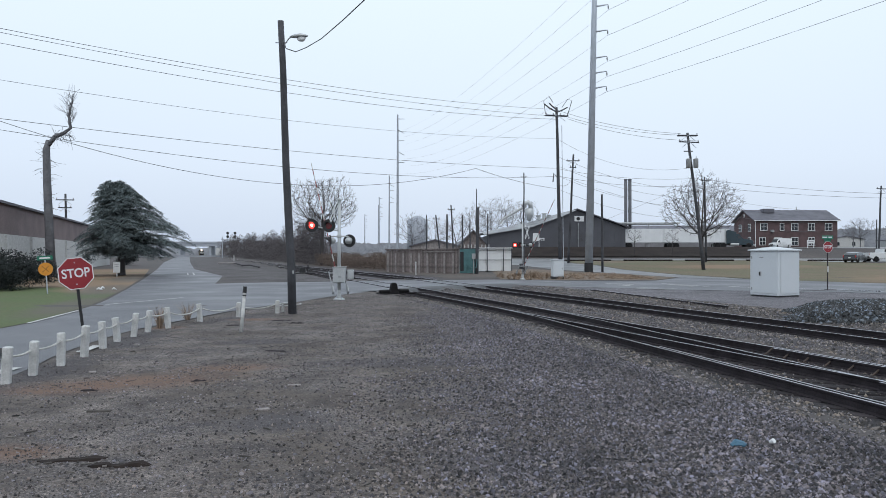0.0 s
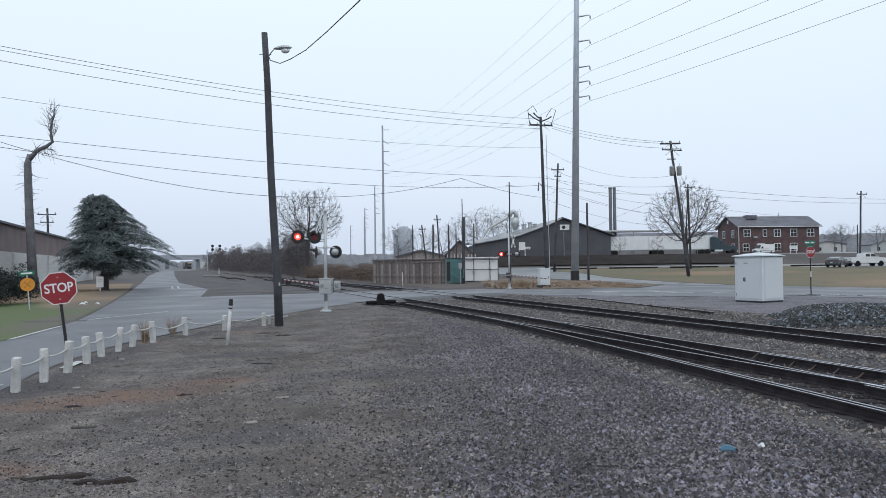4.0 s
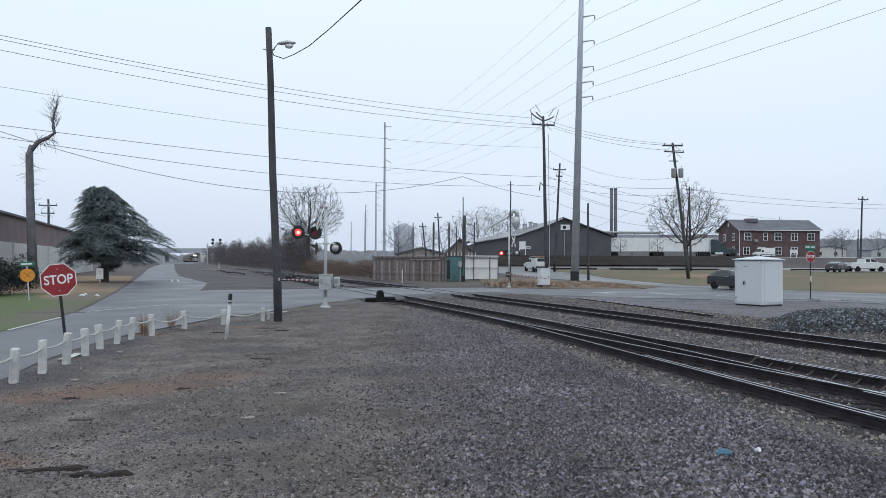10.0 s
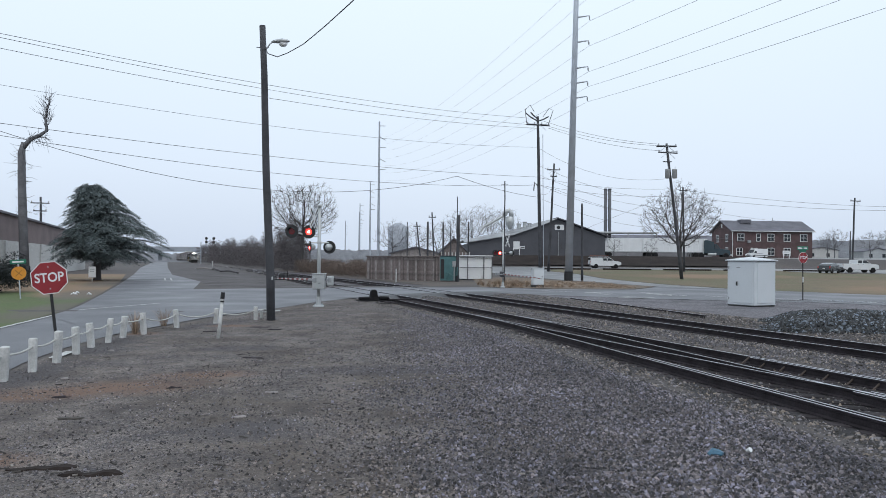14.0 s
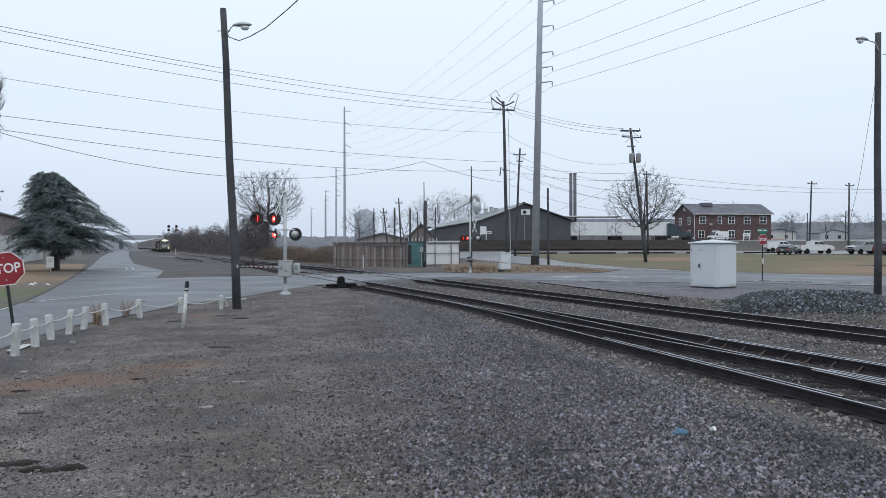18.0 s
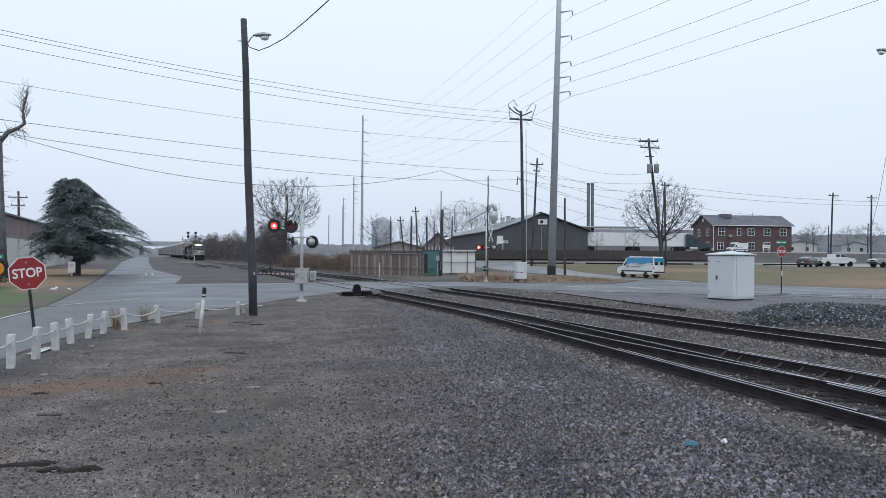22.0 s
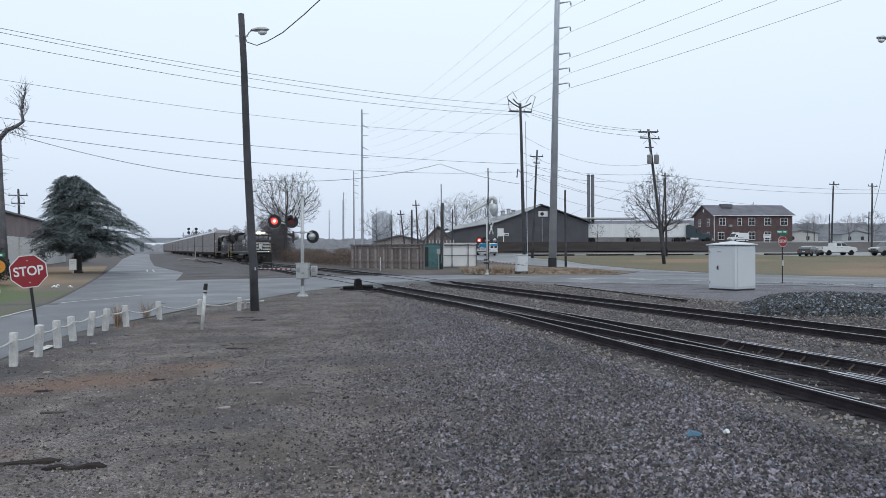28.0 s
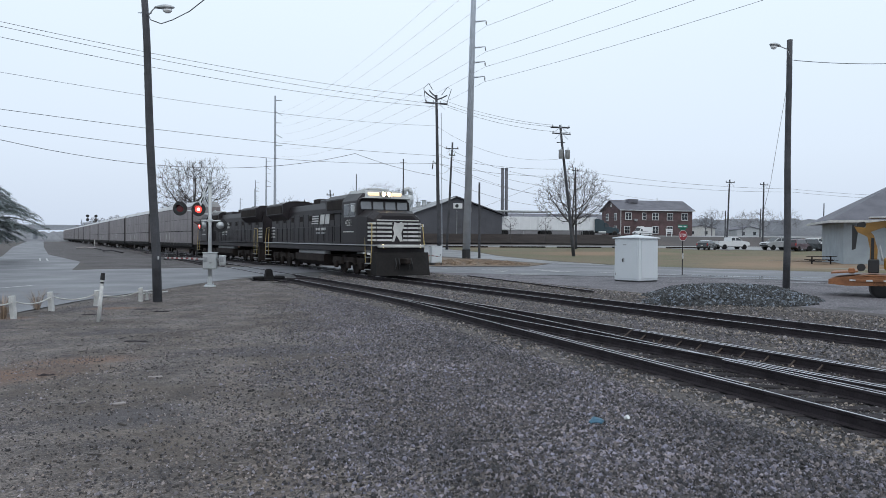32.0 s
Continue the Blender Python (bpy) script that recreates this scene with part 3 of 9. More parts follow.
# the street that comes along behind the chain posts and runs on beside the railway
draped("road", [(-12.6, -10), (-12.2, 12), (-12.25, 19.2), (-12.35, 21), (-12.85, 23.4), (-13.7, 26.8), (-15.3, 31.7), (-19.0, 42), (-26.5, 62.3), (-37, 90), (-63, 156.8), (-235, 620)],
       [(-7.2, -10), (-7.3, 12), (-7.9, 14.1), (-8.2, 16), (-8.4, 18), (-8.4, 19.4), (-8.1, 22), (-9.2, 30), (-14.6, 44), (-20.2, 63.8), (-32.4, 90.7), (-57, 156.8), (-226, 620)],
       M["asphalt"], 0.015, 10, 1.2, label="wet grey asphalt street", category="road")
draped("crossing_road", [(-8.4, 19.0), (-7.72, 24.7), (-6.75, 28.2), (-5.26, 35.1), (-3.1, 40.5), (0.6, 44.2), (4.3, 45.6), (7.6, 43.4), (13.3, 39.5), (16.5, 37.6), (20.4, 37.0), (26, 32.5), (40, 21), (60, 6)],
       [(-12.4, 24), (-14.2, 30), (-16.2, 37.5), (-17.0, 43), (-16.6, 46.8), (-15.2, 49.0), (-12.8, 50.3), (-10.0, 50.8), (-5.2, 54.0), (4.3, 55.1), (9.2, 52.4), (16.0, 52.4), (20.1, 59.0), (24.7, 55.6), (30.2, 47.4), (47, 32), (68, 15)],
       M["asphalt"], 0.022, 10, 1.0, label="wet asphalt road over the level crossing", category="road")
draped("side_road", [(20.1, 58.5), (16.5, 68), (12.2, 79), (7.0, 93), (4.5, 104), (2, 112)], [(24.7, 55.6), (21.8, 64.4), (19.2, 84), (17.4, 95), (18.5, 105), (24, 113)], M["asphalt_old"], 0.018, 8, 1.5,
       label="worn asphalt side street climbing past the lawn", category="road")
draped("back_road", [(-20, 124), (10, 123), (40, 123), (80, 122), (150, 121)], [(-20, 111), (10, 112), (40, 114), (80, 113), (150, 111)], M["asphalt_old"], 0.03, 6, 4, label="worn asphalt street in front of the bank", category="road")
draped("parking_lot", [(56, 101), (90, 92), (140, 80)], [(56, 124), (90, 120), (140, 112)], M["lot"], 0.04, 6, 4, label="pale wet parking lot", category="pavement")
draped("back_lot", [(14, 137.5), (60, 137.5), (160, 137.5)], [(14, 190), (60, 190), (160, 190)], M["lot"], 0.03, 8, 4, label="concrete truck lot above the bank", category="pavement")
draped("lawn", [(24.9, 56.2), (22.2, 65), (19.6, 84), (17.8, 95), (19, 105), (24, 110)], [(30.6, 47.8), (44, 60), (60, 80), (60, 92), (60, 100), (60, 110)], M["grass"], 0.012, 12, 2, label="winter lawn, green and brown", category="lawn")
draped("dry_lawn", [(30.4, 47.6), (47.2, 32.2), (68, 15.4)], [(62, 98), (92, 88), (130, 72)], M["grass"], 0.014, 14, 2, label="brown dormant lawn", category="lawn")
draped("traffic_island", [(4.6, 55.8), (9.4, 53.1), (16, 53.1), (19.6, 58.6)], [(5.4, 78), (10.5, 78), (15.0, 69), (19.2, 59.6)], M["grass_dry"], 0.03, 6, 1.2, label="strip of dead grass between the roads", category="verge")
draped("verge", [(-12.4, -6), (-12.35, 19.2), (-12.5, 21), (-13.0, 23.4), (-13.85, 26.8), (-15.5, 31.7), (-19.2, 42), (-26.8, 62.3), (-38, 90)], [(-40, -6), (-30, 19.2), (-28, 21), (-28, 24), (-28, 28), (-29, 34), (-31, 46), (-36, 66), (-46, 90)],
       M["grass_green"], 0.012, 10, 1.5, label="green winter verge beside the street", category="lawn")
draped("rail_verge", [(xf(58) + 3.2, 58), (xf(70) + 3.2, 70), (xf(150) + 3, 150)], [(5.5, 58), (4.5, 70), (-10, 150)], M["brown_verge"], 0.03, 6, 2, label="strip of dead grass beside the railway", category="verge")
draped("patch", [(-4.6, 38.3), (-1.6, 43.4), (1.5, 46.4), (4.6, 47.6)], [(-3.3, 37.6), (0.2, 41.4), (2.8, 43.2), (5.4, 44.2)], M["asphalt_dark"], 0.032, 6, 0.6, label="dark asphalt patch at the crossing's edge", category="road")


def stripe(p, q, width, lift=0.03):
    p, q = Vector((*p, 0)), Vector((*q, 0))
    s = (q - p).cross(Vector((0, 0, 1))).normalized() * width / 2
    n = max(1, int((q - p).length / 1.2))
    vs, fs = [], []
    for i in range(n + 1):
        c = p.lerp(q, i / n)
        for k in (-1, 1):
            e = c + s * k
            vs.append((e.x, e.y, height(e.x, e.y) + lift))
    for i in range(n):
        fs.append((2 * i, 2 * i + 1, 2 * i + 3, 2 * i + 2))
    return tagged(part("road_marking", Build().add(vs, fs), M["white_worn"]), "worn white road marking or painted wet gleam", "marking", group="road markings", kind="structure")


draped("bank", [(6, 127.6), (40, 127.6), (62, 127.6)], [(6, 136.6), (40, 136.6), (62, 136.6)], M["bank"], 0.32, 8, 2, label="steep dark earth bank below the truck lot", category="bank")
draped("kerb_strip", [(20, 109.2), (40, 110.2), (64, 110.2)], [(20, 111.8), (40, 113.2), (64, 112.6)], M["lot"], 0.05, 3, 2, label="pale concrete gutter along the street", category="kerb")


# ---- railway ----
def rail_mesh(name, pts, parent, z=0.03):
    """A rail of full section along points in plan; its running surface is a part of its own."""
    prof = [(-0.075, -0.17), (0.075, -0.17), (0.075, -0.155), (0.012, -0.14), (0.012, -0.05), (0.036, -0.035), (0.036, -0.004), (-0.036, -0.004), (-0.036, -0.035), (-0.012, -0.05), (-0.012, -0.14), (-0.075, -0.155)]
    rings, tops = [], []
    for i, p in enumerate(pts):
        a, b = Vector(pts[max(0, i - 1)]), Vector(pts[min(len(pts) - 1, i + 1)])
        d = (b - a).normalized()
        s = Vector((d.y, -d.x))
        rings.append([(p[0] + s.x * u, p[1] + s.y * u, z + w) for u, w in prof])
        tops.append([(p[0] + s.x * u, p[1] + s.y * u, z + w) for u, w in ((-0.012, -0.006), (0.008, -0.006), (0.007, 0.001), (-0.011, 0.001))])
    r = part(name, Build().loft(rings), M["rail_side"], parent)
    part("rail_head", Build().loft(tops), M["rail_head"], r, "polished bright running surface")
    return r


def line(f, y0, y1, step):
    n = max(2, int((y1 - y0) / step))
    return [(f(y0 + (y1 - y0) * i / n), y0 + (y1 - y0) * i / n) for i in range(n + 1)]


H = 0.76 * 1.0                    # half the gauge, along x
tie_mesh = Build().box(0, 0, 0, 2.55, 0.23, 0.16, 0.015).mesh("tie", M["tie"])
plate_mesh = Build().box(0, 0, 0, 0.36, 0.19, 0.02).mesh("tie_plate", M["rail_side"])
far_track = thing("railway_track", pose(0, 0, 0), "rusty steel railway track on dark ties, main line", "railway track", "railway tracks")
near_track = thing("railway_track", pose(0, 0, 0), "rusty railway track with a turnout frog and guard rails", "railway track", "railway tracks")
siding = thing("railway_track", pose(0, 0, 0), "diverging siding track with polished rails", "railway track", "railway tracks")
for side in (-1, 1):
    rail_mesh("rail", line(lambda y: xf(y) + side * H, -12, 720, 6), far_track)
    rail_mesh("rail", line(lambda y: xn(y) + side * H, -12, 150, 6), near_track)
    rail_mesh("rail", line(lambda y: xn(y) - off_d(y) + side * H, -12, 27.5 if side > 0 else 26.5, 1.2), siding)
# guard rails by both outer rails, and the short wing rails of the frog
rail_mesh("guard_rail", line(lambda y: xn(y) - off_d(y) - H + 0.13, 9.2, 15.5, 1.2), siding)
rail_mesh("guard_rail", line(lambda y: xn(y) + H - 0.14, 8.6, 15.2, 1.5), near_track)
rail_mesh("wing_rail", line(lambda y: xn(y) - H + 0.13, 8.2, 11.2, 1.0), near_track)
rail_mesh("wing_rail", line(lambda y: xn(y) - off_d(y) + H - 0.13, 8.2, 11.2, 1.0), near_track)
b = Build()
b.prism([(xn(8.2) - H + 0.05, 8.2), (xn(8.2) - off_d(8.2) + H - 0.05, 8.2), (xn(11.4) - H, 11.4)], -0.12, -0.01, "z")
part("frog", b, M["rail_side"], near_track, "cast steel crossing frog")
for i in range(10):
    y = 15.3 - i * 0.5
    part("rail_brace", Build().box(0, 0, 0, 0.34, 0.03, 0.03, 0.005, m=pose(0, 0, 0, 0, -32, 0)), M["rust"], near_track, "thin rusty rail brace", m=pose(xn(y) + H - 0.19, y, -0.07, 0, 0, 18))
TURN = math.degrees(math.atan(SL))
for tr, f, y0, y1 in ((far_track, xf, 3.0, 44.4), (near_track, xn, 2.0, 40.2)):
    y = y0
    while y < y1:
        wide = tr is near_track and y < 27
        if wide:
            w = 2.6 + off_d(y)
            ob = same("tie", tie_mesh, tr, pose(f(y) - off_d(y) / 2 + random.uniform(-0.05, 0.05), y, -0.215, 0, 0, -TURN * -1 + random.uniform(-1, 1)))
            ob.scale = (w / 2.55, 1, 1)
        else:
            same("tie", tie_mesh, tr, pose(f(y) + random.uniform(-0.05, 0.05), y, -0.215, 0, 0, TURN * 1 + random.uniform(-1, 1)))
        y += 0.50
b = Build()
for f in (xf, xn):
    y = 58.0
    while y < 150:
        b.box(0, 0, 0, 2.55, 0.23, 0.16, m=pose(f(y), y, -0.2, 0, 0, TURN))
        y += 0.52
tagged(part("distant_ties", b, M["tie"]), "dark creosoted railway ties in ballast", "ties", kind="stuff")
# loose rails lying by the far track
for x0, y0, x1, y1 in ((10.78, 26.35, 8.18, 38.44),):
    r = thing("spare_rail", pose(0, 0, 0.08), "rusty spare rail lying on the ballast", "rail", "spare rails")
    rail_mesh("rail_length", [(x0 + (x1 - x0) * i / 4, y0 + (y1 - y0) * i / 4) for i in range(5)], r, 0.03)


# ---- loose stones ----
def stones(name, pts, sizes, material, label, category):
    """Many angular stones in one mesh."""
    base = np.array([(1, 0.1, -0.5), (0.1, 0.9, -0.5), (-1, -0.1, -0.5), (-0.1, -0.9, -0.5), (0.45, 0.05, 0.6), (-0.4, -0.05, 0.5)], float)
    tris = np.array([(0, 1, 4), (1, 2, 5), (1, 5, 4), (2, 3, 5), (3, 0, 4), (3, 4, 5)])
    n = len(pts)
    rng = np.random.default_rng(7)
    v = base[None] * rng.uniform(0.6, 1.15, (n, 6, 1)) + rng.uniform(-0.24, 0.24, (n, 6, 3))
    v *= np.asarray(sizes)[:, None, None] * np.array([1.05, 0.95, 0.9])
    a, tip_ = rng.uniform(0, 6.283, n), rng.uniform(-0.5, 0.5, n)
    c, s = np.cos(tip_)[:, None], np.sin(tip_)[:, None]
    v = np.stack([v[..., 0] * c - v[..., 2] * s, v[..., 1], v[..., 0] * s + v[..., 2] * c], -1)
    c, s = np.cos(a)[:, None], np.sin(a)[:, None]
    v = np.stack([v[..., 0] * c - v[..., 1] * s, v[..., 0] * s + v[..., 1] * c, v[..., 2]], -1) + np.asarray(pts)[:, None, :]
    f = (tris[None] + (np.arange(n) * 6)[:, None, None]).reshape(-1, 3)
    me = bpy.data.meshes.new(name)
    me.from_pydata(v.reshape(-1, 3).tolist(), [], f.tolist())
    me.materials.append(material)
    ob = new(name, me)
    return tagged(ob, label, category, kind="stuff")


def scatter(n, inside, x0, x1, y0, y1, power=1.0):
    rng, out = np.random.default_rng(11), []
    while len(out) < n:
        x, y = rng.uniform(x0, x1), y0 + (y1 - y0) * rng.uniform(0, 1) ** power
        if inside(x, y):
            out.append((x, y))
    return out


def edge_x(y):
    return float(np.interp(y, [4, 11.5, 14.5, 19.3, 24.6, 28.2, 35], [-7.1, -7.3, -7.85, -8.2, -7.5, -6.6, -5.1]))


def in_yard(x, y):
    if not (edge_x(y) + 0.1 < x < xn(y) - off_d(y) - 1.5):
        return False
    d = noise.noise(Vector((x * 0.35, y * 0.35, 0)))
    g = min(1, max(0.30, (x + 2.6) / 3.6 + 0.6 * d) + 0.35 * noise.noise(Vector((x * 1.3, y * 1.3, 4))))
    return random.random() < g


pts = scatter(185000, in_yard, -8.5, 9, 4.3, 36, 2.0)
sz = np.random.default_rng(3).gamma(4.4, 0.0036, len(pts)).clip(0.006, 0.038) * np.interp([x for x, y in pts], [-5, 2.5], [0.62, 1.0])
sides = [[], []]
for (x, y), s_ in zip(pts, sz):
    k = x + 0.04 * (y - 8) + 1.6 * noise.noise(Vector((x * 0.4, y * 0.4, 9))) + random.uniform(-0.7, 0.7) > -0.4
    sides[k].append((x, y, height(x, y) + 0.004 + 0.4 * s_, s_))
for k, name, mm, label in ((1, "yard_gravel", "stone", "loose blue-grey crushed stone strewn over the yard"), (0, "dusty_gravel", "dirt_stone", "small dusty brown-grey stones bedded in the dirt")):
    stones(name, [q[:3] for q in sides[k]], [q[3] for q in sides[k]], M[mm], label, "gravel")


def in_bed(x, y):
    u = min(abs(x - xn(y)), abs(x - xf(y)), abs(x - xn(y) + off_d(y)))
    if y > road_edge(x) - 0.3 or x < xn(y) - off_d(y) - 2.0 or x > xf(y) + 4.2:
        return False
    rails = min(abs(abs(x - c) - 0.76) for c in (xn(y), xf(y), xn(y) - off_d(y)))
    return rails > 0.17 and (u > 1.05 or random.random() < 0.35)


pts = scatter(76000, in_bed, -4, 18, 6, 45, 1.7)
stones("track_ballast", [(x, y, height(x, y) + 0.022) for x, y in pts], np.random.default_rng(4).gamma(5, 0.0050, len(pts)).clip(0.012, 0.05), M["track_stone"], "grey crushed stone ballast between the rails", "ballast")


# ---- road markings ----
# the strip from (22.4, 38.5) paints in a puddle's bright reflection
for p, q, w in (((-13.8, 28.5), (-12.3, 32.9), 0.16), ((-7.6, 14.6), (-7.75, 15.6), 0.2), ((-7.7, 11.6), (-7.75, 12.6), 0.25), ((-12.3, 20.6), (-13.2, 25.2), 0.12),
                ((11.0, 47.0), (12.6, 46.0), 0.5), ((11.7, 42.2), (13.6, 40.6), 0.22), ((14.9, 47.4), (16.5, 43.2), 0.2), ((17.8, 43.4), (18.7, 41.8), 0.22), ((7.4, 50.6), (9.0, 49.2), 0.16), ((20.8, 40.6), (22.0, 38.6), 0.18), ((22.4, 38.5), (24.3, 36.7), 0.24), ((-23.6, 66), (-26.6, 74), 0.14), ((-24.2, 66), (-27.2, 74), 0.14), ((11.37, 40.9), (12.84, 39.92), 0.2), ((8.48, 48.49), (10.21, 47.62), 0.16), ((11.35, 45.13), (11.88, 44.19), 0.34), ((14.91, 46.09), (15.62, 43.38), 0.24)):
    stripe(p, q, w, 0.034)
for cx, cy, rx, ry in ((25.5, 36.6, 3.2, 0.35), (20.6, 37.9, 1.3, 0.2), (23.0, 37.9, 1.2, 0.22), (22.2, 38.8, 1.3, 0.26), (23.6, 36.8, 1.6, 0.26), (24.5, 34.5, 1.3, 0.26), (25.7, 30.5, 2.6, 0.26), (53, 62, 7, 1.6), (-9.2, 14.2, 0.5, 0.9)):
    n = 28
    vs = [(cx, cy, height(cx, cy) + 0.036)]
    for k in range(n):
        a = 6.2832 * k / n
        r = 1 + 0.25 * noise.noise(Vector((math.cos(a) * 1.5, math.sin(a) * 1.5, cx)))
        x, y = cx + math.cos(a) * rx * r * 0.9 - math.sin(a) * ry * 0.6, cy + math.sin(a) * ry * r - math.cos(a) * rx * 0.45 * (cx > 0)
        vs.append((x, y, height(x, y) + 0.036))
    tagged(part("puddle", Build().add(vs, [(0, k + 1, (k + 1) % n + 1) for k in range(n)]), M["water"]), "shallow puddle of rainwater reflecting the sky", "puddle", group="puddles", kind="structure")


# ---- poles, signs and posts ----
def pole_thing(name, base, top, r0, r1, label, category="pole", group="", material=None, n=12):
    """A slightly bent, tapered pole from base to top; returns the thing and the top in its space."""
    t = thing(name, pose(*base), label, category, group)
    d = Vector(top) - Vector(base)
    k = 6
    pts = [d * (i / k) + Vector((0.02 * math.sin(i * 1.3 + base[0]), 0.02 * math.cos(i + base[1]), 0)) * (0 < i < k) for i in range(k + 1)]
    pts[0] = Vector((0, 0, -0.3))
    part("shaft", Build().tube(pts, [r0 + (r1 - r0) * i / k for i in range(k + 1)], n), material or M["pole"], t, smooth=True)
    return t, d


def luminaire(t, at, out, material=None):
    """A cobra-head street light on a bent arm."""
    at, out = Vector(at), Vector(out)
    u = out.normalized()
    part("arm", Build().tube([at - Vector((0, 0, 0.28)), at + u * 0.06 - Vector((0, 0, 0.12)), at + u * 0.2 + Vector((0, 0, 0.06)), at + out * 0.55 + Vector((0, 0, 0.12))], 0.022, 8), M["alu"], t, smooth=True)
    rings = []
    s = u.cross(Vector((0, 0, 1)))
    for f, w, h in ((0.0, 0.04, 0.03), (0.12, 0.08, 0.06), (0.35, 0.12, 0.09), (0.6, 0.14, 0.10), (0.85, 0.10, 0.07), (1.0, 0.02, 0.02)):
        c = at + u * (out.length * 0.5 + f * 0.66) + Vector((0, 0, 0.12))
        rings.append([c + s * (w * math.cos(a)) + Vector((0, 0, h * math.sin(a) * (1 if math.sin(a) > 0 else 0.5))) for a in [6.2832 * k / 12 for k in range(12)]])
    head = part("lamp_head", Build().loft(rings), M["alu"], t, "grey cobra-head lamp housing", smooth=True)
    c = at + u * (out.length * 0.5 + 0.42) + Vector((0, 0, 0.06))
    rings = [[c + s * (0.10 * r * math.cos(a)) + u * (0.16 * r * math.sin(a)) + Vector((0, 0, -z)) for a in [6.2832 * k / 12 for k in range(12)]] for r, z in ((1, 0), (0.9, 0.06), (0.5, 0.11), (0.1, 0.12))]
    part("refractor", Build().loft(rings), M["white"], head, "clear ribbed lamp bowl", smooth=True)


def cable(name, pts, r, label, sag=0.0, material=None, steps=14, group="overhead wires"):
    """A wire through points, sagging between each two."""
    b = Build()
    line_ = []
    for i, (p, q) in enumerate(zip(pts, pts[1:])):
        p, q = Vector(p), Vector(q)
        for k in range(steps):
            f = k / steps
            line_.append(p.lerp(q, f) - Vector((0, 0, sag * 4 * f * (1 - f))))
    line_.append(Vector(pts[-1]))
    b.tube(line_, r, 5)
    return tagged(part(name, b, material or M["wire"], fix=False), label, "wire", group)


pl, d = pole_thing("street_lamp", (-5.2, 24.06, 0), (-5.63, 24.06, 10.15), 0.15, 0.105, "tall dark wooden pole with a cobra-head lamp", "street lamp", "street lamps")
luminaire(pl, (-0.43 + 0.09, -0.02, 9.45), (0.5, -0.1, 0))
part("tag", Build().box(0.05, -0.155, 1.45, 0.05, 0.012, 0.11, 0.004), M["alu"], pl, "small metal pole tag")
part("bolt", Build().tube([(-0.62, 0, 9.4), (-0.2, 0, 9.4)], 0.018, 6), M["steel_grey"], pl)
cable("lamp_cable", [(-5.5, 23.95, 9.4), (-5.38, 23.8, 9.12), (-5.0, 23.6, 8.95), (-4.6, 23.3, 9.0), (-3.95, 22.5, 9.05), (-2.95, 20.3, 8.9), (-2.03, 18, 8.68), (0.75, 8, 6.6), (3, 0, 5.6)], 0.016, "drooping black cable feeding the street lamp")
pr, d = pole_thing("street_lamp", (19.47, 26.57, 0), (19.5, 26.57, 10.62), 0.145, 0.11, "grey wooden pole with a cobra-head lamp by a gravel pile", "street lamp", "street lamps")
luminaire(pr, (-0.02, -0.1, 10.12), (-1.15, -0.35, 0))
cable("service_wire", [(19.65, 26.5, 9.75), (26, 27.0, 10.1), (48, 30, 11.6)], 0.014, "thin service wire from the lamp pole", 0.1)
cable("guy_wire", [(19.4, 26.5, 9.0), (18.3, 26.0, 4.6), (17.9, 26.0, 3.0)], 0.008, "thin slack line beside the pole")

# octagonal stop signs
def stop_sign(base, lean, size, height_, turn, label):
    t = thing("stop_sign", pose(*base, lean[0], lean[1], turn), label, "stop sign", "stop signs")
    part("post", Build().box(0, 0.03, height_ / 2 - 0.1, 0.055, 0.035, height_ + 0.2, 0.006), M["black"] if size > 0.63 else M["rail_side"], t)
    def octagon(r):
        return [(r * math.cos(math.pi / 8 + k * math.pi / 4), height_ - size * 0.48 + r * math.sin(math.pi / 8 + k * math.pi / 4)) for k in range(8)]
    r = size / 2 / math.cos(math.pi / 8)
    plate = part("plate", Build().prism(octagon(r), -0.002, 0.006), M["white"], t, "white rim of the sign")
    part("face", Build().prism(octagon(r * 0.945), -0.006, -0.003), M["red"], plate, "red sign face")
    lettering("legend", "STOP", size * 0.40, M["white"], t, pose(0, -0.0075, height_ - size * 0.48, 90, 0, 0) @ Matrix.Diagonal((0.84, 1, 1, 1)), 0.001, size * 0.008)
    for dz in (-0.2, 0.2):
        part("bolt", Build().disc((0, -0.01, height_ - size * 0.48 + dz * size * 1.7), 0.012, 0.008, "y", 8), M["steel_grey"], t)
    return t


stop_sign((-7.23, 14.1, 0), (0, -6.5, 0), 0.64, 2.01, 20, "red octagonal stop sign on a leaning dark post")
s2 = stop_sign((21.7, 39.2, 0), (0, 0, 0), 0.62, 2.75, 14, "small red stop sign on a rusty post with street blades")
part("street_blade", Build().box(0, 0.03, 3.0, 0.75, 0.012, 0.2, 0.004), M["green"], s2, "green street name blade")
part("street_blade", Build().box(0, 0.03, 2.84, 0.012, 0.5, 0.16, 0.004), M["green"], s2, "green street name blade")
part("reflector", Build().box(0, 0.0, 1.2, 0.1, 0.02, 0.32, 0.004), M["white_worn"], s2, "pale reflector strip")
for x, z, w in ((-0.2, 3.0, 0.3), (0.17, 3.0, 0.22)):
    part("blade_text_bar", Build().box(x, 0.022, z, w, 0.004, 0.07), M["white"], s2, "illegible white lettering")
M["orange_brown"] = mat("faded_sign_black", (0.45, 0.19, 0.03), 0.5, 0.2, 6, 30, 0.0)
t = thing("warning_sign", pose(-20.56, 36.16, 0, 0, -4, 22), "round yellow railroad warning sign under a green street blade", "road sign")
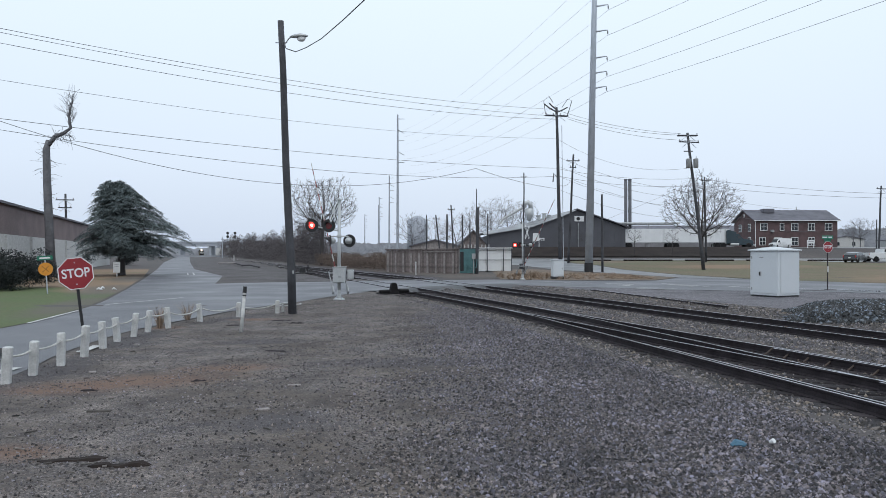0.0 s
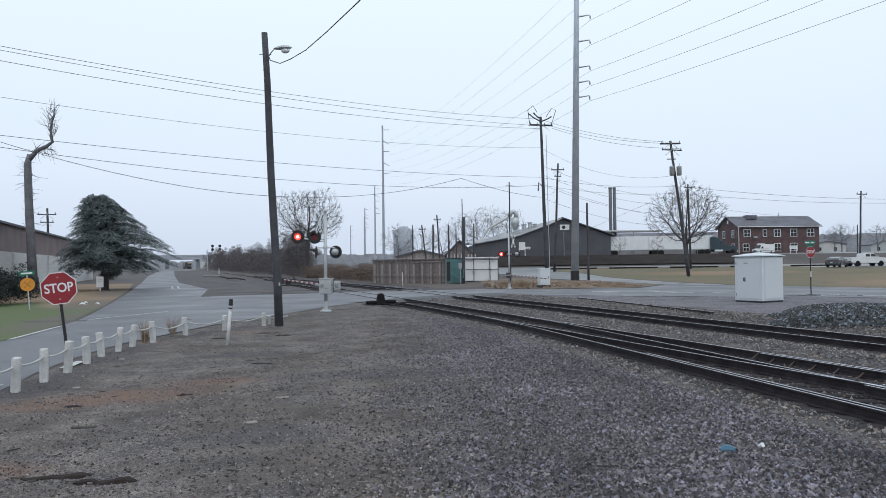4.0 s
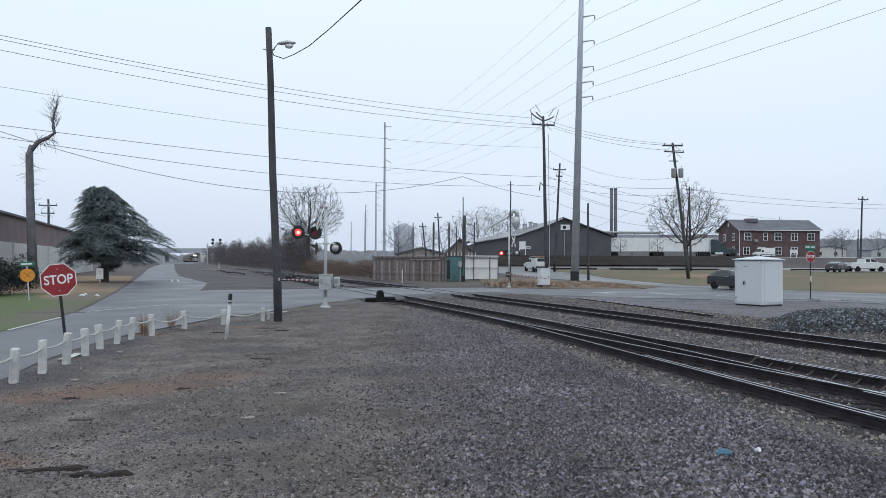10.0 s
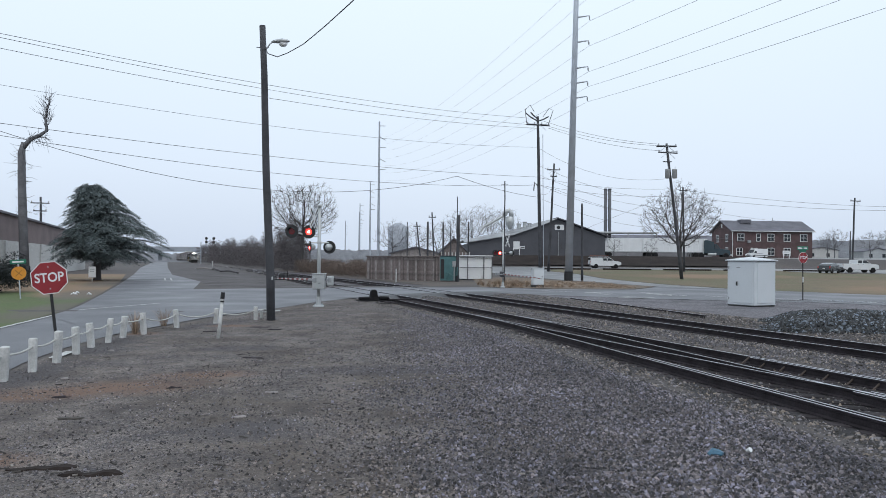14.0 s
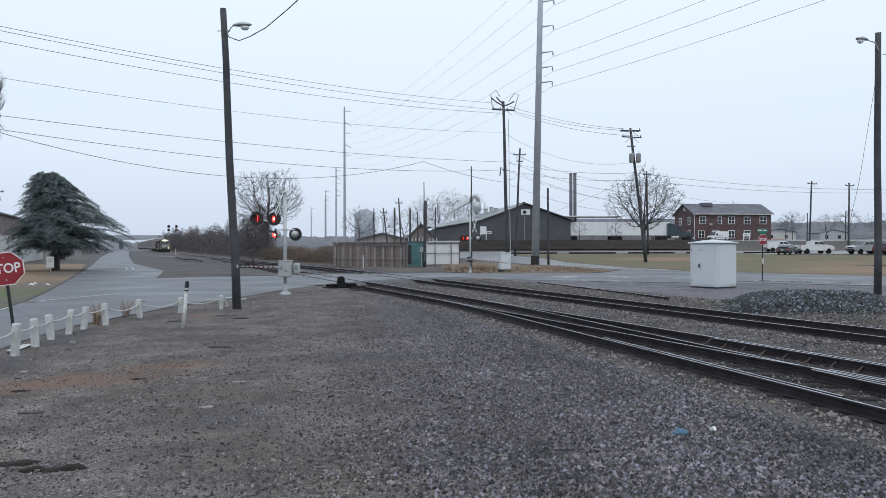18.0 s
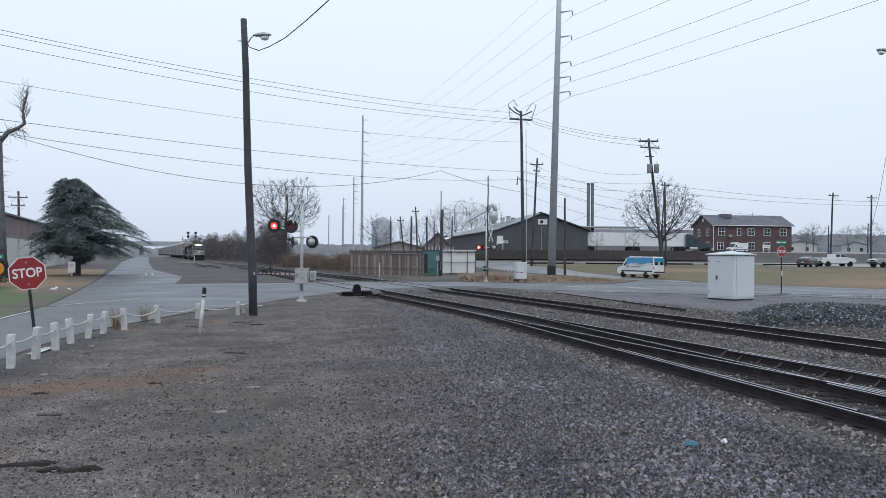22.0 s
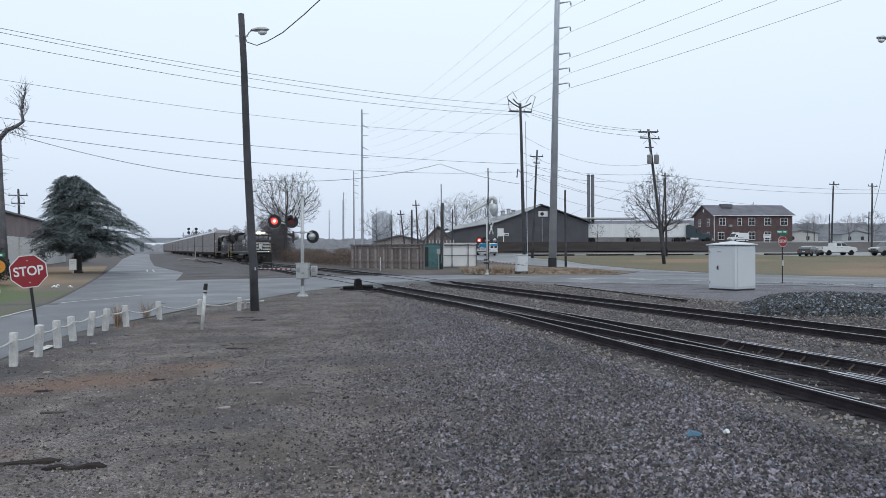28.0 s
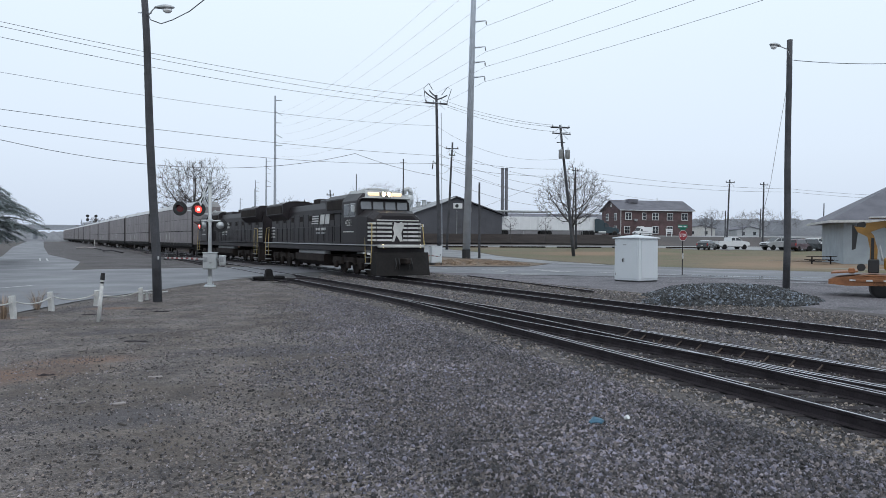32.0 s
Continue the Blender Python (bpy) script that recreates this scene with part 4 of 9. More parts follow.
part("post", Build().tube([(0, 0.03, -0.2), (0, 0.03, 2.1)], 0.03, 8), M["steel_grey"], t)
d_ = part("disc", Build().disc((0, 0, 1.28), 0.34, 0.012, "y", 28), M["yellow"], t)
for a in (45, -45):
    part("cross_bar", Build().box(0, 0, 0, 0.42, 0.004, 0.04, m=pose(0, -0.009, 1.28, 0, a, 0)), M["orange_brown"], d_, "black cross on the sign")
part("street_blade", Build().box(0, 0, 1.86, 0.72, 0.012, 0.22, 0.004), M["green"], t, "green street name blade")
part("blade_text_bar", Build().box(0, -0.009, 1.86, 0.5, 0.004, 0.08), M["white"], t, "illegible white lettering")
t = thing("marker_post", pose(-5.38, 18.54, 0, 0, 5, 0), "leaning white marker post with black bands", "post")
part("post", Build().tube([(0, 0, -0.2), (0, 0, 0.92)], [0.05, 0.045], 10), M["white_worn"], t, smooth=True)
part("cap_band", Build().tube([(0, 0, 1.05), (0, 0, 1.22)], [0.056, 0.05], 10), M["black"], t, "black band")
part("upper_band", Build().tube([(0, 0, 0.9), (0, 0, 1.06)], [0.046, 0.046], 10), M["white_worn"], t)
part("thin_band", Build().tube([(0, 0, 0.96), (0, 0, 1.0)], [0.049, 0.049], 10), M["black"], t, "black band")

# white bollards linked by sagging ropes
post_mesh = Build().box(0, 0, 0.25, 0.135, 0.125, 0.74, 0.018).mesh("bollard", M["white_worn"])
rng = random.Random(5)
tops = []
heights = (0.60, 0.60, 0.62, 0.64, 0.60, 0.58, 0.60, 0.58, 0.60, 0.56, 0.50, 0.46)
for i, (x, y) in enumerate(FENCE):
    h = heights[i]
    ob = tagged(same("bollard", post_mesh, None, pose(x, y, 0, rng.uniform(-4, 4), rng.uniform(-6, 6), rng.uniform(-20, 20)) @ Matrix.Diagonal((1, 1, h / 0.62, 1))), "weathered white timber bollard linked by rope", "bollard", "bollards along the road")
    tops.append((x, y, h * 0.76))
for a, b_ in zip(tops, tops[1:]):
    cable("rope", [a, b_], 0.02, "white rope sagging between bollards", 0.13 if (Vector(a) - Vector(b_)).length > 1.4 else 0.05, M["rope"], 8, "ropes")
t = thing("broken_rail", pose(-5.75, 24.4, 0.02), "broken white boards lying by the end bollard", "boards")
for x, y, z, rz, l in ((0.2, 0.1, 0.33, 12, 0.75), (0.0, 0.25, 0.22, -30, 0.5), (0.45, 0.15, 0.26, 4, 0.6)):
    part("board", Build().box(0, 0, 0, l, 0.09, 0.025, 0.006, m=pose(x, y, z, 8, -6, rz)), M["white_worn"], t)
part("prop", Build().box(0.1, 0.15, 0.14, 0.08, 0.08, 0.28, 0.01), M["white_worn"], t)


# ---- level crossing signals ----
flashers = []


def flasher(t, at, facing, lit, r=0.30):
    """A hooded lamp on its round black shield; facing: degrees about z, 0 looks along -y."""
    s = part("light_shield", Build().disc((0, 0, 0), r, 0.02, "y", 26), M["black"], t, "round black shield", m=pose(*at, 0, 0, facing))
    b = Build()
    n = 18
    rings = [[(rr * math.cos(6.2832 * k / n), y, rr * math.sin(6.2832 * k / n)) for k in range(n)] for rr, y in ((0.155, 0.02), (0.155, 0.14), (0.09, 0.24), (0.02, 0.27))]
    part("lamp_housing", b.loft(rings), M["alu"], s, "grey domed lamp housing", smooth=True)
    b = Build()
    vs, fs = [], []
    for k in range(15):
        a = math.pi * (0.02 + 0.96 * k / 14)
        for rr, y in ((0.165, -0.012), (0.165, -0.27 * math.sin(a) - 0.03), (0.157, -0.012), (0.157, -0.27 * math.sin(a) - 0.03)):
            vs.append((rr * math.cos(a), y, rr * math.sin(a)))
    for k in range(14):
        o, q = 4 * k, 4 * k + 4
        fs += [(o, q, q + 1, o + 1), (o + 2, o + 3, q + 3, q + 2), (o + 1, q + 1, q + 3, o + 3)]
    part("hood", b.add(vs, fs), M["black"], s, "black visor")
    ro = part("lens", Build().disc((0, -0.004, 0), 0.145, 0.018, "y", 22), M["lens_dark"], s, "dark red lens")
    return s


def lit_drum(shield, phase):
    """An added disc that stands in for a lamp's blinking: it turns its lit side out and back."""
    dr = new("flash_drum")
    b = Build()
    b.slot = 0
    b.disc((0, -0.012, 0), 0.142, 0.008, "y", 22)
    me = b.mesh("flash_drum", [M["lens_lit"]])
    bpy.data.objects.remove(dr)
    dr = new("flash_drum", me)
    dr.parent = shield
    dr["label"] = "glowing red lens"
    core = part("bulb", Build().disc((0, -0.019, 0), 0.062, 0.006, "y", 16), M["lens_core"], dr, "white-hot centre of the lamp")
    back = part("dark_side", Build().disc((0, 0.012, 0), 0.142, 0.008, "y", 22), M["lens_dark"], dr, "dark red back of the added disc")
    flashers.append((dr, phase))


def crossbuck(t, at, facing, size=1.1):
    c = part("crossbuck", Build().box(0, 0, 0, size, 0.012, 0.2, 0.004, m=pose(0, 0, 0, 0, 48, 0)), M["white"], t, "white crossbuck board", m=pose(*at, 0, 0, facing))
    part("cross_blade", Build().box(0, -0.014, 0, size, 0.012, 0.2, 0.004, m=pose(0, 0, 0, 0, -48, 0)), M["white"], c, "white crossbuck board")
    for a, s in ((48, -1), (-48, 1), (48, 1), (-48, -1)):
        part("crossbuck_text_bar", Build().box(s * size * 0.28, 0, 0, size * 0.3, 0.004, 0.08, m=pose(0, -0.009 if a > 0 else -0.023, 0, 0, a, 0)), M["black"], c, "black lettering")


M["faded_red"] = mat("faded_arm_red", (0.30, 0.055, 0.055), 0.6, 0.25, 4, 30, 0.0)


def gate_arm(t, pivot, heading, length):
    """A red and white striped arm; it lies along +x of its own space."""
    arm = new("gate_arm")
    arm.parent = t
    arm.matrix_basis = pose(*pivot, 0, 0, heading)
    arm["label"] = "red and white striped barrier arm"
    n = int(length / 0.42)
    for i in range(n):
        x = 0.25 + i * (length - 0.25) / n
        part("arm_section", Build().box(x + (length - 0.25) / n / 2, 0, 0, (length - 0.25) / n, 0.03, 0.095 - 0.04 * i / n, 0.008), M["white_worn"] if i % 2 else M["faded_red"], arm)
    part("arm_root", Build().prism([(-0.05, -0.09), (0.3, -0.05), (0.3, 0.05), (-0.05, 0.09)], -0.05, -0.025), M["grey_paint"], arm)
    for s in (-0.34, 0.34):
        part("weight_bar", Build().box(-0.45, s, 0.0, 1.1, 0.03, 0.09, 0.008), M["grey_paint"], arm)
        part("counterweight", Build().box(-0.92, s, 0.0, 0.34, 0.08, 0.22, 0.02), M["grey_paint"], arm)
    part("arm_shaft", Build().box(0, 0, 0, 0.07, 0.7, 0.07, 0.01), M["grey_paint"], arm)
    return arm


g1 = thing("crossing_gate", pose(-4.68, 31.34, 0), "silver level crossing mast with red flashers and striped gate arm", "crossing gate", "crossing gates")
part("mast", Build().tube([(0, 0, 0), (0, 0, 4.52)], [0.08, 0.072], 14), M["alu"], g1, smooth=True)
part("mast_cap", Build().tube([(0, 0, 4.48), (0, 0, 4.53), (0, 0, 4.58)], [0.13, 0.13, 0.05], 12), M["alu"], g1)
part("base_flange", Build().tube([(0, 0, 0.0), (0, 0, 0.06), (0, 0, 0.08), (0, 0, 0.45)], [0.26, 0.25, 0.11, 0.085], 14), M["alu"], g1)
for a in (45, 135, 225, 315):
    part("anchor_bolt", Build().tube([(0.2 * math.cos(radians(a)), 0.2 * math.sin(radians(a)), 0.05), (0.2 * math.cos(radians(a)), 0.2 * math.sin(radians(a)), 0.13)], 0.02, 6), M["steel_grey"], g1)
mech = part("mechanism_box", Build().box(0.02, -0.02, 1.12, 0.55, 0.5, 0.68, 0.03), M["alu"], g1, "grey gate mechanism housing")
part("door_latch", Build().box(0.06, -0.285, 1.05, 0.12, 0.03, 0.05, 0.008), M["grey_paint"], mech)
part("box_lid", Build().box(0.02, -0.02, 1.475, 0.6, 0.54, 0.04, 0.012), M["alu"], mech)
part("small_box", Build().box(0.50, 0.1, 1.15, 0.28, 0.2, 0.42, 0.02), M["alu"], g1, "small grey junction box")
part("light_arm", Build().tube([(0, 0, 3.12), (-0.3, 0, 3.16), (-1.24, 0, 3.34)], 0.03, 8), M["alu"], g1)
part("light_arm", Build().tube([(-0.45, 0.02, 2.86), (0.48, 0.02, 2.86)], 0.03, 8), M["alu"], g1)
part("crossarm_clamp", Build().box(0, 0, 2.86, 0.2, 0.16, 0.14, 0.02), M["alu"], g1)
part("step", Build().tube([(-0.2, 0, 3.9), (0.25, 0, 3.9)], 0.014, 6), M["steel_grey"], g1)
part("step", Build().tube([(-0.25, 0, 3.6), (0.2, 0, 3.6)], 0.014, 6), M["steel_grey"], g1)
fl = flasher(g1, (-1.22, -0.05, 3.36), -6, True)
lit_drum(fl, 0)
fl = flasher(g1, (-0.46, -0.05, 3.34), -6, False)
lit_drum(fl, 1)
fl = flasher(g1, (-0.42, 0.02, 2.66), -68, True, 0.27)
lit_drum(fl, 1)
flasher(g1, (0.46, 0.0, 2.66), 168, False, 0.29)
crossbuck(g1, (-0.26, 0.10, 3.98), 74, 1.2)
arm_1 = gate_arm(g1, (-0.12, -0.02, 1.2), 116, 6.9)

g2 = thing("crossing_gate", pose(6.27, 54.77, 0.03), "white level crossing mast with crossbuck and lowered gate arm", "crossing gate", "crossing gates")
part("mast", Build().tube([(0, 0, 0), (0, 0, 4.55)], [0.07, 0.06], 12), M["alu"], g2, smooth=True)
part("base_flange", Build().tube([(0, 0, 0), (0, 0, 0.08), (0, 0, 0.1), (0, 0, 0.4)], [0.25, 0.24, 0.12, 0.09], 12), M["alu"], g2)
part("mechanism_box", Build().box(-0.05, 0, 1.05, 0.4, 0.4, 0.42, 0.03), M["trim_grey"], g2)
part("light_arm", Build().tube([(-0.66, 0.08, 2.72), (0.6, 0.08, 2.72)], 0.03, 8), M["alu"], g2)
part("lamp_bracket", Build().box(0.5, 0.05, 2.7, 0.5, 0.12, 0.14, 0.02), M["black"], g2)
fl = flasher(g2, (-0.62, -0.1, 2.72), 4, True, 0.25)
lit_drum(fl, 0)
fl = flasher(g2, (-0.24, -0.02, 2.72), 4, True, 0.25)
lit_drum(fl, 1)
flasher(g2, (-0.02, 0.18, 2.72), 160, False, 0.25)
flasher(g2, (0.72, 0.1, 2.72), 120, False, 0.25)
crossbuck(g2, (0.34, -0.08, 3.72), 62, 1.3)
arm_2 = gate_arm(g2, (0.05, -0.25, 1.05), -79, 8.4)

# ---- cabinets by the tracks ----
rc = thing("relay_cabinet", pose(15.95, 33.45, 0, 0, 0, 8), "white steel relay cabinet with a shallow pitched roof", "cabinet")
W_, D_, H_ = 1.58, 1.50, 2.12
b = Build()
b.box(0, 0, H_ / 2 + 0.1, W_, D_, H_, 0.02)
body = part("body", b, M["cabinet"], rc, m=pose(0, 0, 0, 0, 0, 20))
part("skid", Build().box(0, 0, 0.05, W_ * 0.96, D_ * 0.96, 0.12), M["asphalt_dark"], rc, "dark timber skid", m=pose(0, 0, 0, 0, 0, 20))
o = 0.08
roof = Build().add([(-W_ / 2 - o, -D_ / 2 - o, 0), (W_ / 2 + o, -D_ / 2 - o, 0), (W_ / 2 + o, D_ / 2 + o, 0), (-W_ / 2 - o, D_ / 2 + o, 0), (0, 0, 0.16), (-W_ / 2 - o, -D_ / 2 - o, -0.05), (W_ / 2 + o, -D_ / 2 - o, -0.05), (W_ / 2 + o, D_ / 2 + o, -0.05), (-W_ / 2 - o, D_ / 2 + o, -0.05)],
                   [(0, 1, 4), (1, 2, 4), (2, 3, 4), (3, 0, 4), (0, 5, 6, 1), (1, 6, 7, 2), (2, 7, 8, 3), (3, 8, 5, 0), (5, 8, 7, 6)])
rf = part("roof", roof, M["cabinet"], rc, m=pose(0, 0, H_ + 0.15, 0, 0, 20))
part("eave_gap", Build().box(0, 0, H_ + 0.085, W_ + 0.02, D_ + 0.02, 0.03), M["asphalt_dark"], rc, "dark strip under the eave", m=pose(0, 0, 0, 0, 0, 20))
part("vent_cap", Build().tube([(0, 0, 0.10), (0, 0, 0.18), (0, 0, 0.21)], [0.06, 0.06, 0.1], 10), M["alu"], rf)
dr_ = part("door", Build().box(0.05, -D_ / 2 - 0.012, H_ / 2 + 0.1, 1.3, 0.03, H_ * 0.9, 0.008), M["cabinet"], body, "white cabinet door")
part("door", Build().box(-W_ / 2 - 0.012, 0.0, H_ / 2 + 0.1, 0.03, 1.35, H_ * 0.9, 0.008), M["cabinet"], body, "white cabinet door")
part("handle", Build().box(-W_ / 2 - 0.05, 0.2, 1.12, 0.05, 0.05, 0.16, 0.012), M["black"], body, "black door handle")
for z in (0.4, 1.9):
    part("hinge", Build().box(-W_ / 2 - 0.035, 0.64, z, 0.03, 0.05, 0.13, 0.006), M["grey_paint"], body)
part("lock_plate", Build().box(-W_ / 2 - 0.03, 0.17, 1.12, 0.01, 0.12, 0.22), M["grey_paint"], body)
part("notice", Build().box(-W_ / 2 - 0.031, 0.1, 1.9, 0.006, 0.22, 0.05), M["grey_paint"], body)

sb = thing("signal_cabinet", pose(9.15, 55.7, 0.04, 0, 0, 8), "small white signal cabinet on a dark base", "cabinet")
part("body", Build().box(0, 0, 0.84, 0.86, 0.7, 1.32, 0.03), M["cabinet"], sb)
part("base", Build().box(0, 0, 0.1, 0.9, 0.7, 0.22), M["asphalt_dark"], sb)
part("lid", Build().box(0, 0, 1.52, 0.94, 0.78, 0.07, 0.02), M["cabinet"], sb)
part("door", Build().box(0.02, -0.36, 0.82, 0.72, 0.02, 1.05, 0.006), M["cabinet"], sb)
part("handle", Build().box(0.28, -0.38, 0.85, 0.04, 0.03, 0.14), M["black"], sb)
part("vent_stub", Build().tube([(0.3, 0, 1.5), (0.3, 0, 1.85)], 0.05, 8), M["black"], sb)

# low switch machine at the turnout's points
sm = thing("switch_machine", pose(-2.55, 36.0, 0.0, 0, 0, 20), "black switch machine beside the turnout points", "switch machine")
part("base_plate", Build().box(0.1, 0, 0.02, 1.9, 0.6, 0.06, 0.015), M["iron"], sm)
part("gear_case", Build().box(-0.5, 0, 0.12, 0.55, 0.36, 0.16, 0.04), M["iron"], sm)
part("motor_case", Build().tube([(0.3, 0, 0.13), (0.8, 0, 0.13)], [0.11, 0.09], 12), M["iron"], sm)
part("lever_stand", Build().loft([[(-w, -w * 0.8, z), (w, -w * 0.8, z), (w, w * 0.8, z), (-w, w * 0.8, z)] for w, z in ((0.26, 0.04), (0.19, 0.22), (0.15, 0.5), (0.09, 0.58))]), M["iron"], sm)
part("lever", Build().tube([(0, 0.14, 0.45), (0.3, 0.2, 0.18), (0.75, 0.2, 0.12)], 0.03, 8), M["iron"], sm)
for x in (-0.75, 0.5):
    part("head_tie", Build().box(x, 0.1, -0.02, 0.24, 1.9, 0.06, 0.01), M["tie"], sm, "dark timber under the machine")
part("throw_rod", Build().box(1.4, 0.1, 0.06, 1.6, 0.08, 0.05, 0.01), M["rail_side"], sm)
s3 = thing("switch_machine", pose(xn(72) - 1.9, 72, 0, 0, 0, 20), "dark switch stand by the distant track", "switch machine")
part("base_plate", Build().box(0, 0, 0.06, 1.8, 0.8, 0.12, 0.02), M["black"], s3)
part("gear_case", Build().box(-0.2, 0, 0.35, 0.6, 0.5, 0.5, 0.05), M["black"], s3)
part("lever_stand", Build().tube([(0.4, 0, 0.1), (0.4, 0, 0.9)], 0.06, 8), M["black"], s3)

# ---- heap of ballast by the lamp pole ----
def heap(x, y):
    u, v = (x - 14.65) * 0.95 + (y - 23.0) * 0.30, -(x - 14.65) * 0.30 + (y - 23.0) * 0.95
    r = math.sqrt((u / 3.45) ** 2 + (v / 2.95) ** 2)
    return max(0.0, 0.62 * (1 - r) * 1.3 + 0.14 * noise.noise(Vector((x * 0.8, y * 0.8, 3)))) if r < 1.15 else 0.0


hv, hf = [], []
N_ = 44
for j in range(N_ + 1):
    for i in range(N_ + 1):
        x, y = 9.7 + 11.0 * i / N_, 18.7 + 10.0 * j / N_
        hv.append((x, y, height(x, y) - 0.03 + min(0.52, heap(x, y)) * 0.92))
hf = [(j * (N_ + 1) + i, j * (N_ + 1) + i + 1, (j + 1) * (N_ + 1) + i + 1, (j + 1) * (N_ + 1) + i) for j in range(N_) for i in range(N_)]
gp = tagged(part("ballast_mound", Build().add(hv, hf), M["heap_bed"], smooth=True), "low heap of grey ballast stone beside the lamp pole", "gravel pile")
pts = scatter(17000, lambda x, y: heap(x, y) > 0.02, 10.0, 20.4, 18.9, 28.5)
stones("ballast_heap", [(x, y, height(x, y) + min(0.52, heap(x, y)) * 0.92 + 0.01) for x, y in pts], np.random.default_rng(9).gamma(5, 0.0084, len(pts)).clip(0.02, 0.085), M["heap_stone"], "coarse broken stone of the ballast heap", "stone")


def ragged(name, x, y, l, w, turn, seed, label, material):
    """A rotten splintered length of timber, half sunk."""
    rg = random.Random(seed)
    rings = []
    for k in range(8):
        e = 0.25 if k in (0, 7) else rg.uniform(0.6, 1.0)
        u, o, top = (k / 7 - 0.5) * l + rg.uniform(-0.03, 0.03) * l, rg.uniform(-0.12, 0.12) * w, rg.uniform(0.012, 0.04)
        rings.append([(u, o - w * e / 2, -0.01), (u + rg.uniform(-0.02, 0.02), o - w * e * 0.35, top * e), (u, o, top * rg.uniform(0.7, 1.3) * e), (u + rg.uniform(-0.02, 0.02), o + w * e * 0.3, top * e), (u, o + w * e / 2, -0.01)])
    b_ = Build().loft(rings)
    return tagged(part(name, b_, material, m=pose(x, y, height(x, y) + 0.006, 0, 0, turn)), label, "timber", "rotten timber in the yard")


ragged("timber_scrap", -3.75, 7.05, 0.62, 0.20, 10, 1, "rotten black timber scrap pressed into the dirt", M["bank"])
ragged("timber_scrap", -3.2, 6.86, 0.6, 0.16, 4, 2, "rotten black timber scrap pressed into the dirt", M["bank"])
tagged(part("plastic_cup", Build().tube([(0, 0, 0), (0, 0, 0.05)], [0.02, 0.028], 12), M["white"], m=pose(3.58, 7.62, 0.035, 60, 0, 30)), "small white plastic litter in the gravel", "litter")
tagged(part("plastic_bag", Build().tube([(0, 0, 0), (0.06, 0.02, 0.02), (0.13, 0.0, 0.01), (0.19, 0.04, 0.0)], [0.02, 0.05, 0.04, 0.01], 8), mat("blue_plastic", (0.07, 0.19, 0.29), 0.4, 0.2, 6, 30, 0.2), m=pose(3.12, 7.55, 0.015)), "scrap of blue plastic in the gravel", "litter")


# ---- utility poles and wires ----
mp = thing("transmission_pole", pose(14.94, 71.3, 0.26), "tall galvanized steel transmission monopole with davit arms", "transmission pole")
part("shaft", Build().tube([(0, 0, -0.2), (0.6, 0, 27), (0.78, 0, 36)], [0.42, 0.27, 0.2], 14), M["steel_grey"], mp, smooth=True)
part("base_sleeve", Build().tube([(0, 0, -0.25), (0, 0, 0.85)], [0.455, 0.45], 14), M["black"], mp, "black ground sleeve")
ARMZ = [18.8, 20.35, 21.9, 24.6, 27.2, 29.8, 32.4]
for z in ARMZ:
    x0 = 0.6 * z / 27 + 0.2
    a_ = part("davit_arm", Build().tube([(x0, 0, z), (x0 + 0.9, -0.1, z + 0.12), (x0 + 1.2, -0.12, z + 0.14)], [0.1, 0.06, 0.05], 8), M["steel_grey"], mp)
    part("insulator", Build().tube([(x0 + 1.2, -0.12, z + 0.1), (x0 + 1.2, -0.12, z - 0.05), (x0 + 1.22, -0.12, z - 0.3)], [0.03, 0.08, 0.05], 8), M["grey_paint"], a_)
far_m = ((-15.0, 230, 48, 0.5), (-25.5, 330, 39, 0.5), (-39.5, 430, 37, 0.5), (-52, 560, 41, 0.6), (-72, 640, 38, 0.6))
for k, (x, y, h, r) in enumerate(far_m):
    t = thing("transmission_pole", pose(x, y, 0), "distant grey steel transmission pole with short arms", "transmission pole", "distant transmission poles")
    part("shaft", Build().tube([(0, 0, 0), (0, 0, h)], [r, r * 0.5], 10), M["steel_far"], t)
    for q in range(5):
        part("davit_arm", Build().tube([(0, 0, h * (0.97 - 0.075 * q)), (2.2, 0, h * (0.97 - 0.075 * q) - 1.2 * (q % 2))], [0.14, 0.09], 6), M["steel_far"], t)
for i, z in enumerate(ARMZ):
    a = (14.94 + 0.6 * z / 27 + 1.4, 71.2, z - 0.15)
    cable("conductor", [a, (-12.8, 230, 43.0 - 2.4 * (6 - i))], 0.013, "transmission conductor running to the distant poles", 2.5, M["wire_far"], 20)
    cable("conductor", [a, (62, -40, z + 4)], 0.016, "transmission conductor passing overhead", 2.2, M["wire_far"], 20)


def crossarm(t, at, half, yaw=0, n=3, double=False):
    c = part("crossarm", Build().box(0, -0.12, 0, 2 * half, 0.1, 0.13, 0.01), M["pole"], t, m=pose(*at, 0, 0, yaw))
    if double:
        part("crossarm_twin", Build().box(0, 0.22, 0, 2 * half, 0.1, 0.13, 0.01), M["pole"], c)
    for i in range(n):
        x = -half + 0.1 + (2 * half - 0.2) * i / max(1, n - 1)
        part("insulator", Build().tube([(x, -0.12, 0.06), (x, -0.12, 0.14), (x, -0.12, 0.28)], [0.03, 0.07, 0.04], 8), M["grey_paint"], c)
    for s in (-1, 1):
        part("brace", Build().box(0, 0, 0, half * 0.85, 0.03, 0.05, m=pose(s * half * 0.38, -0.16, -0.3, 0, s * 38, 0)), M["steel_grey"], c)
    return c


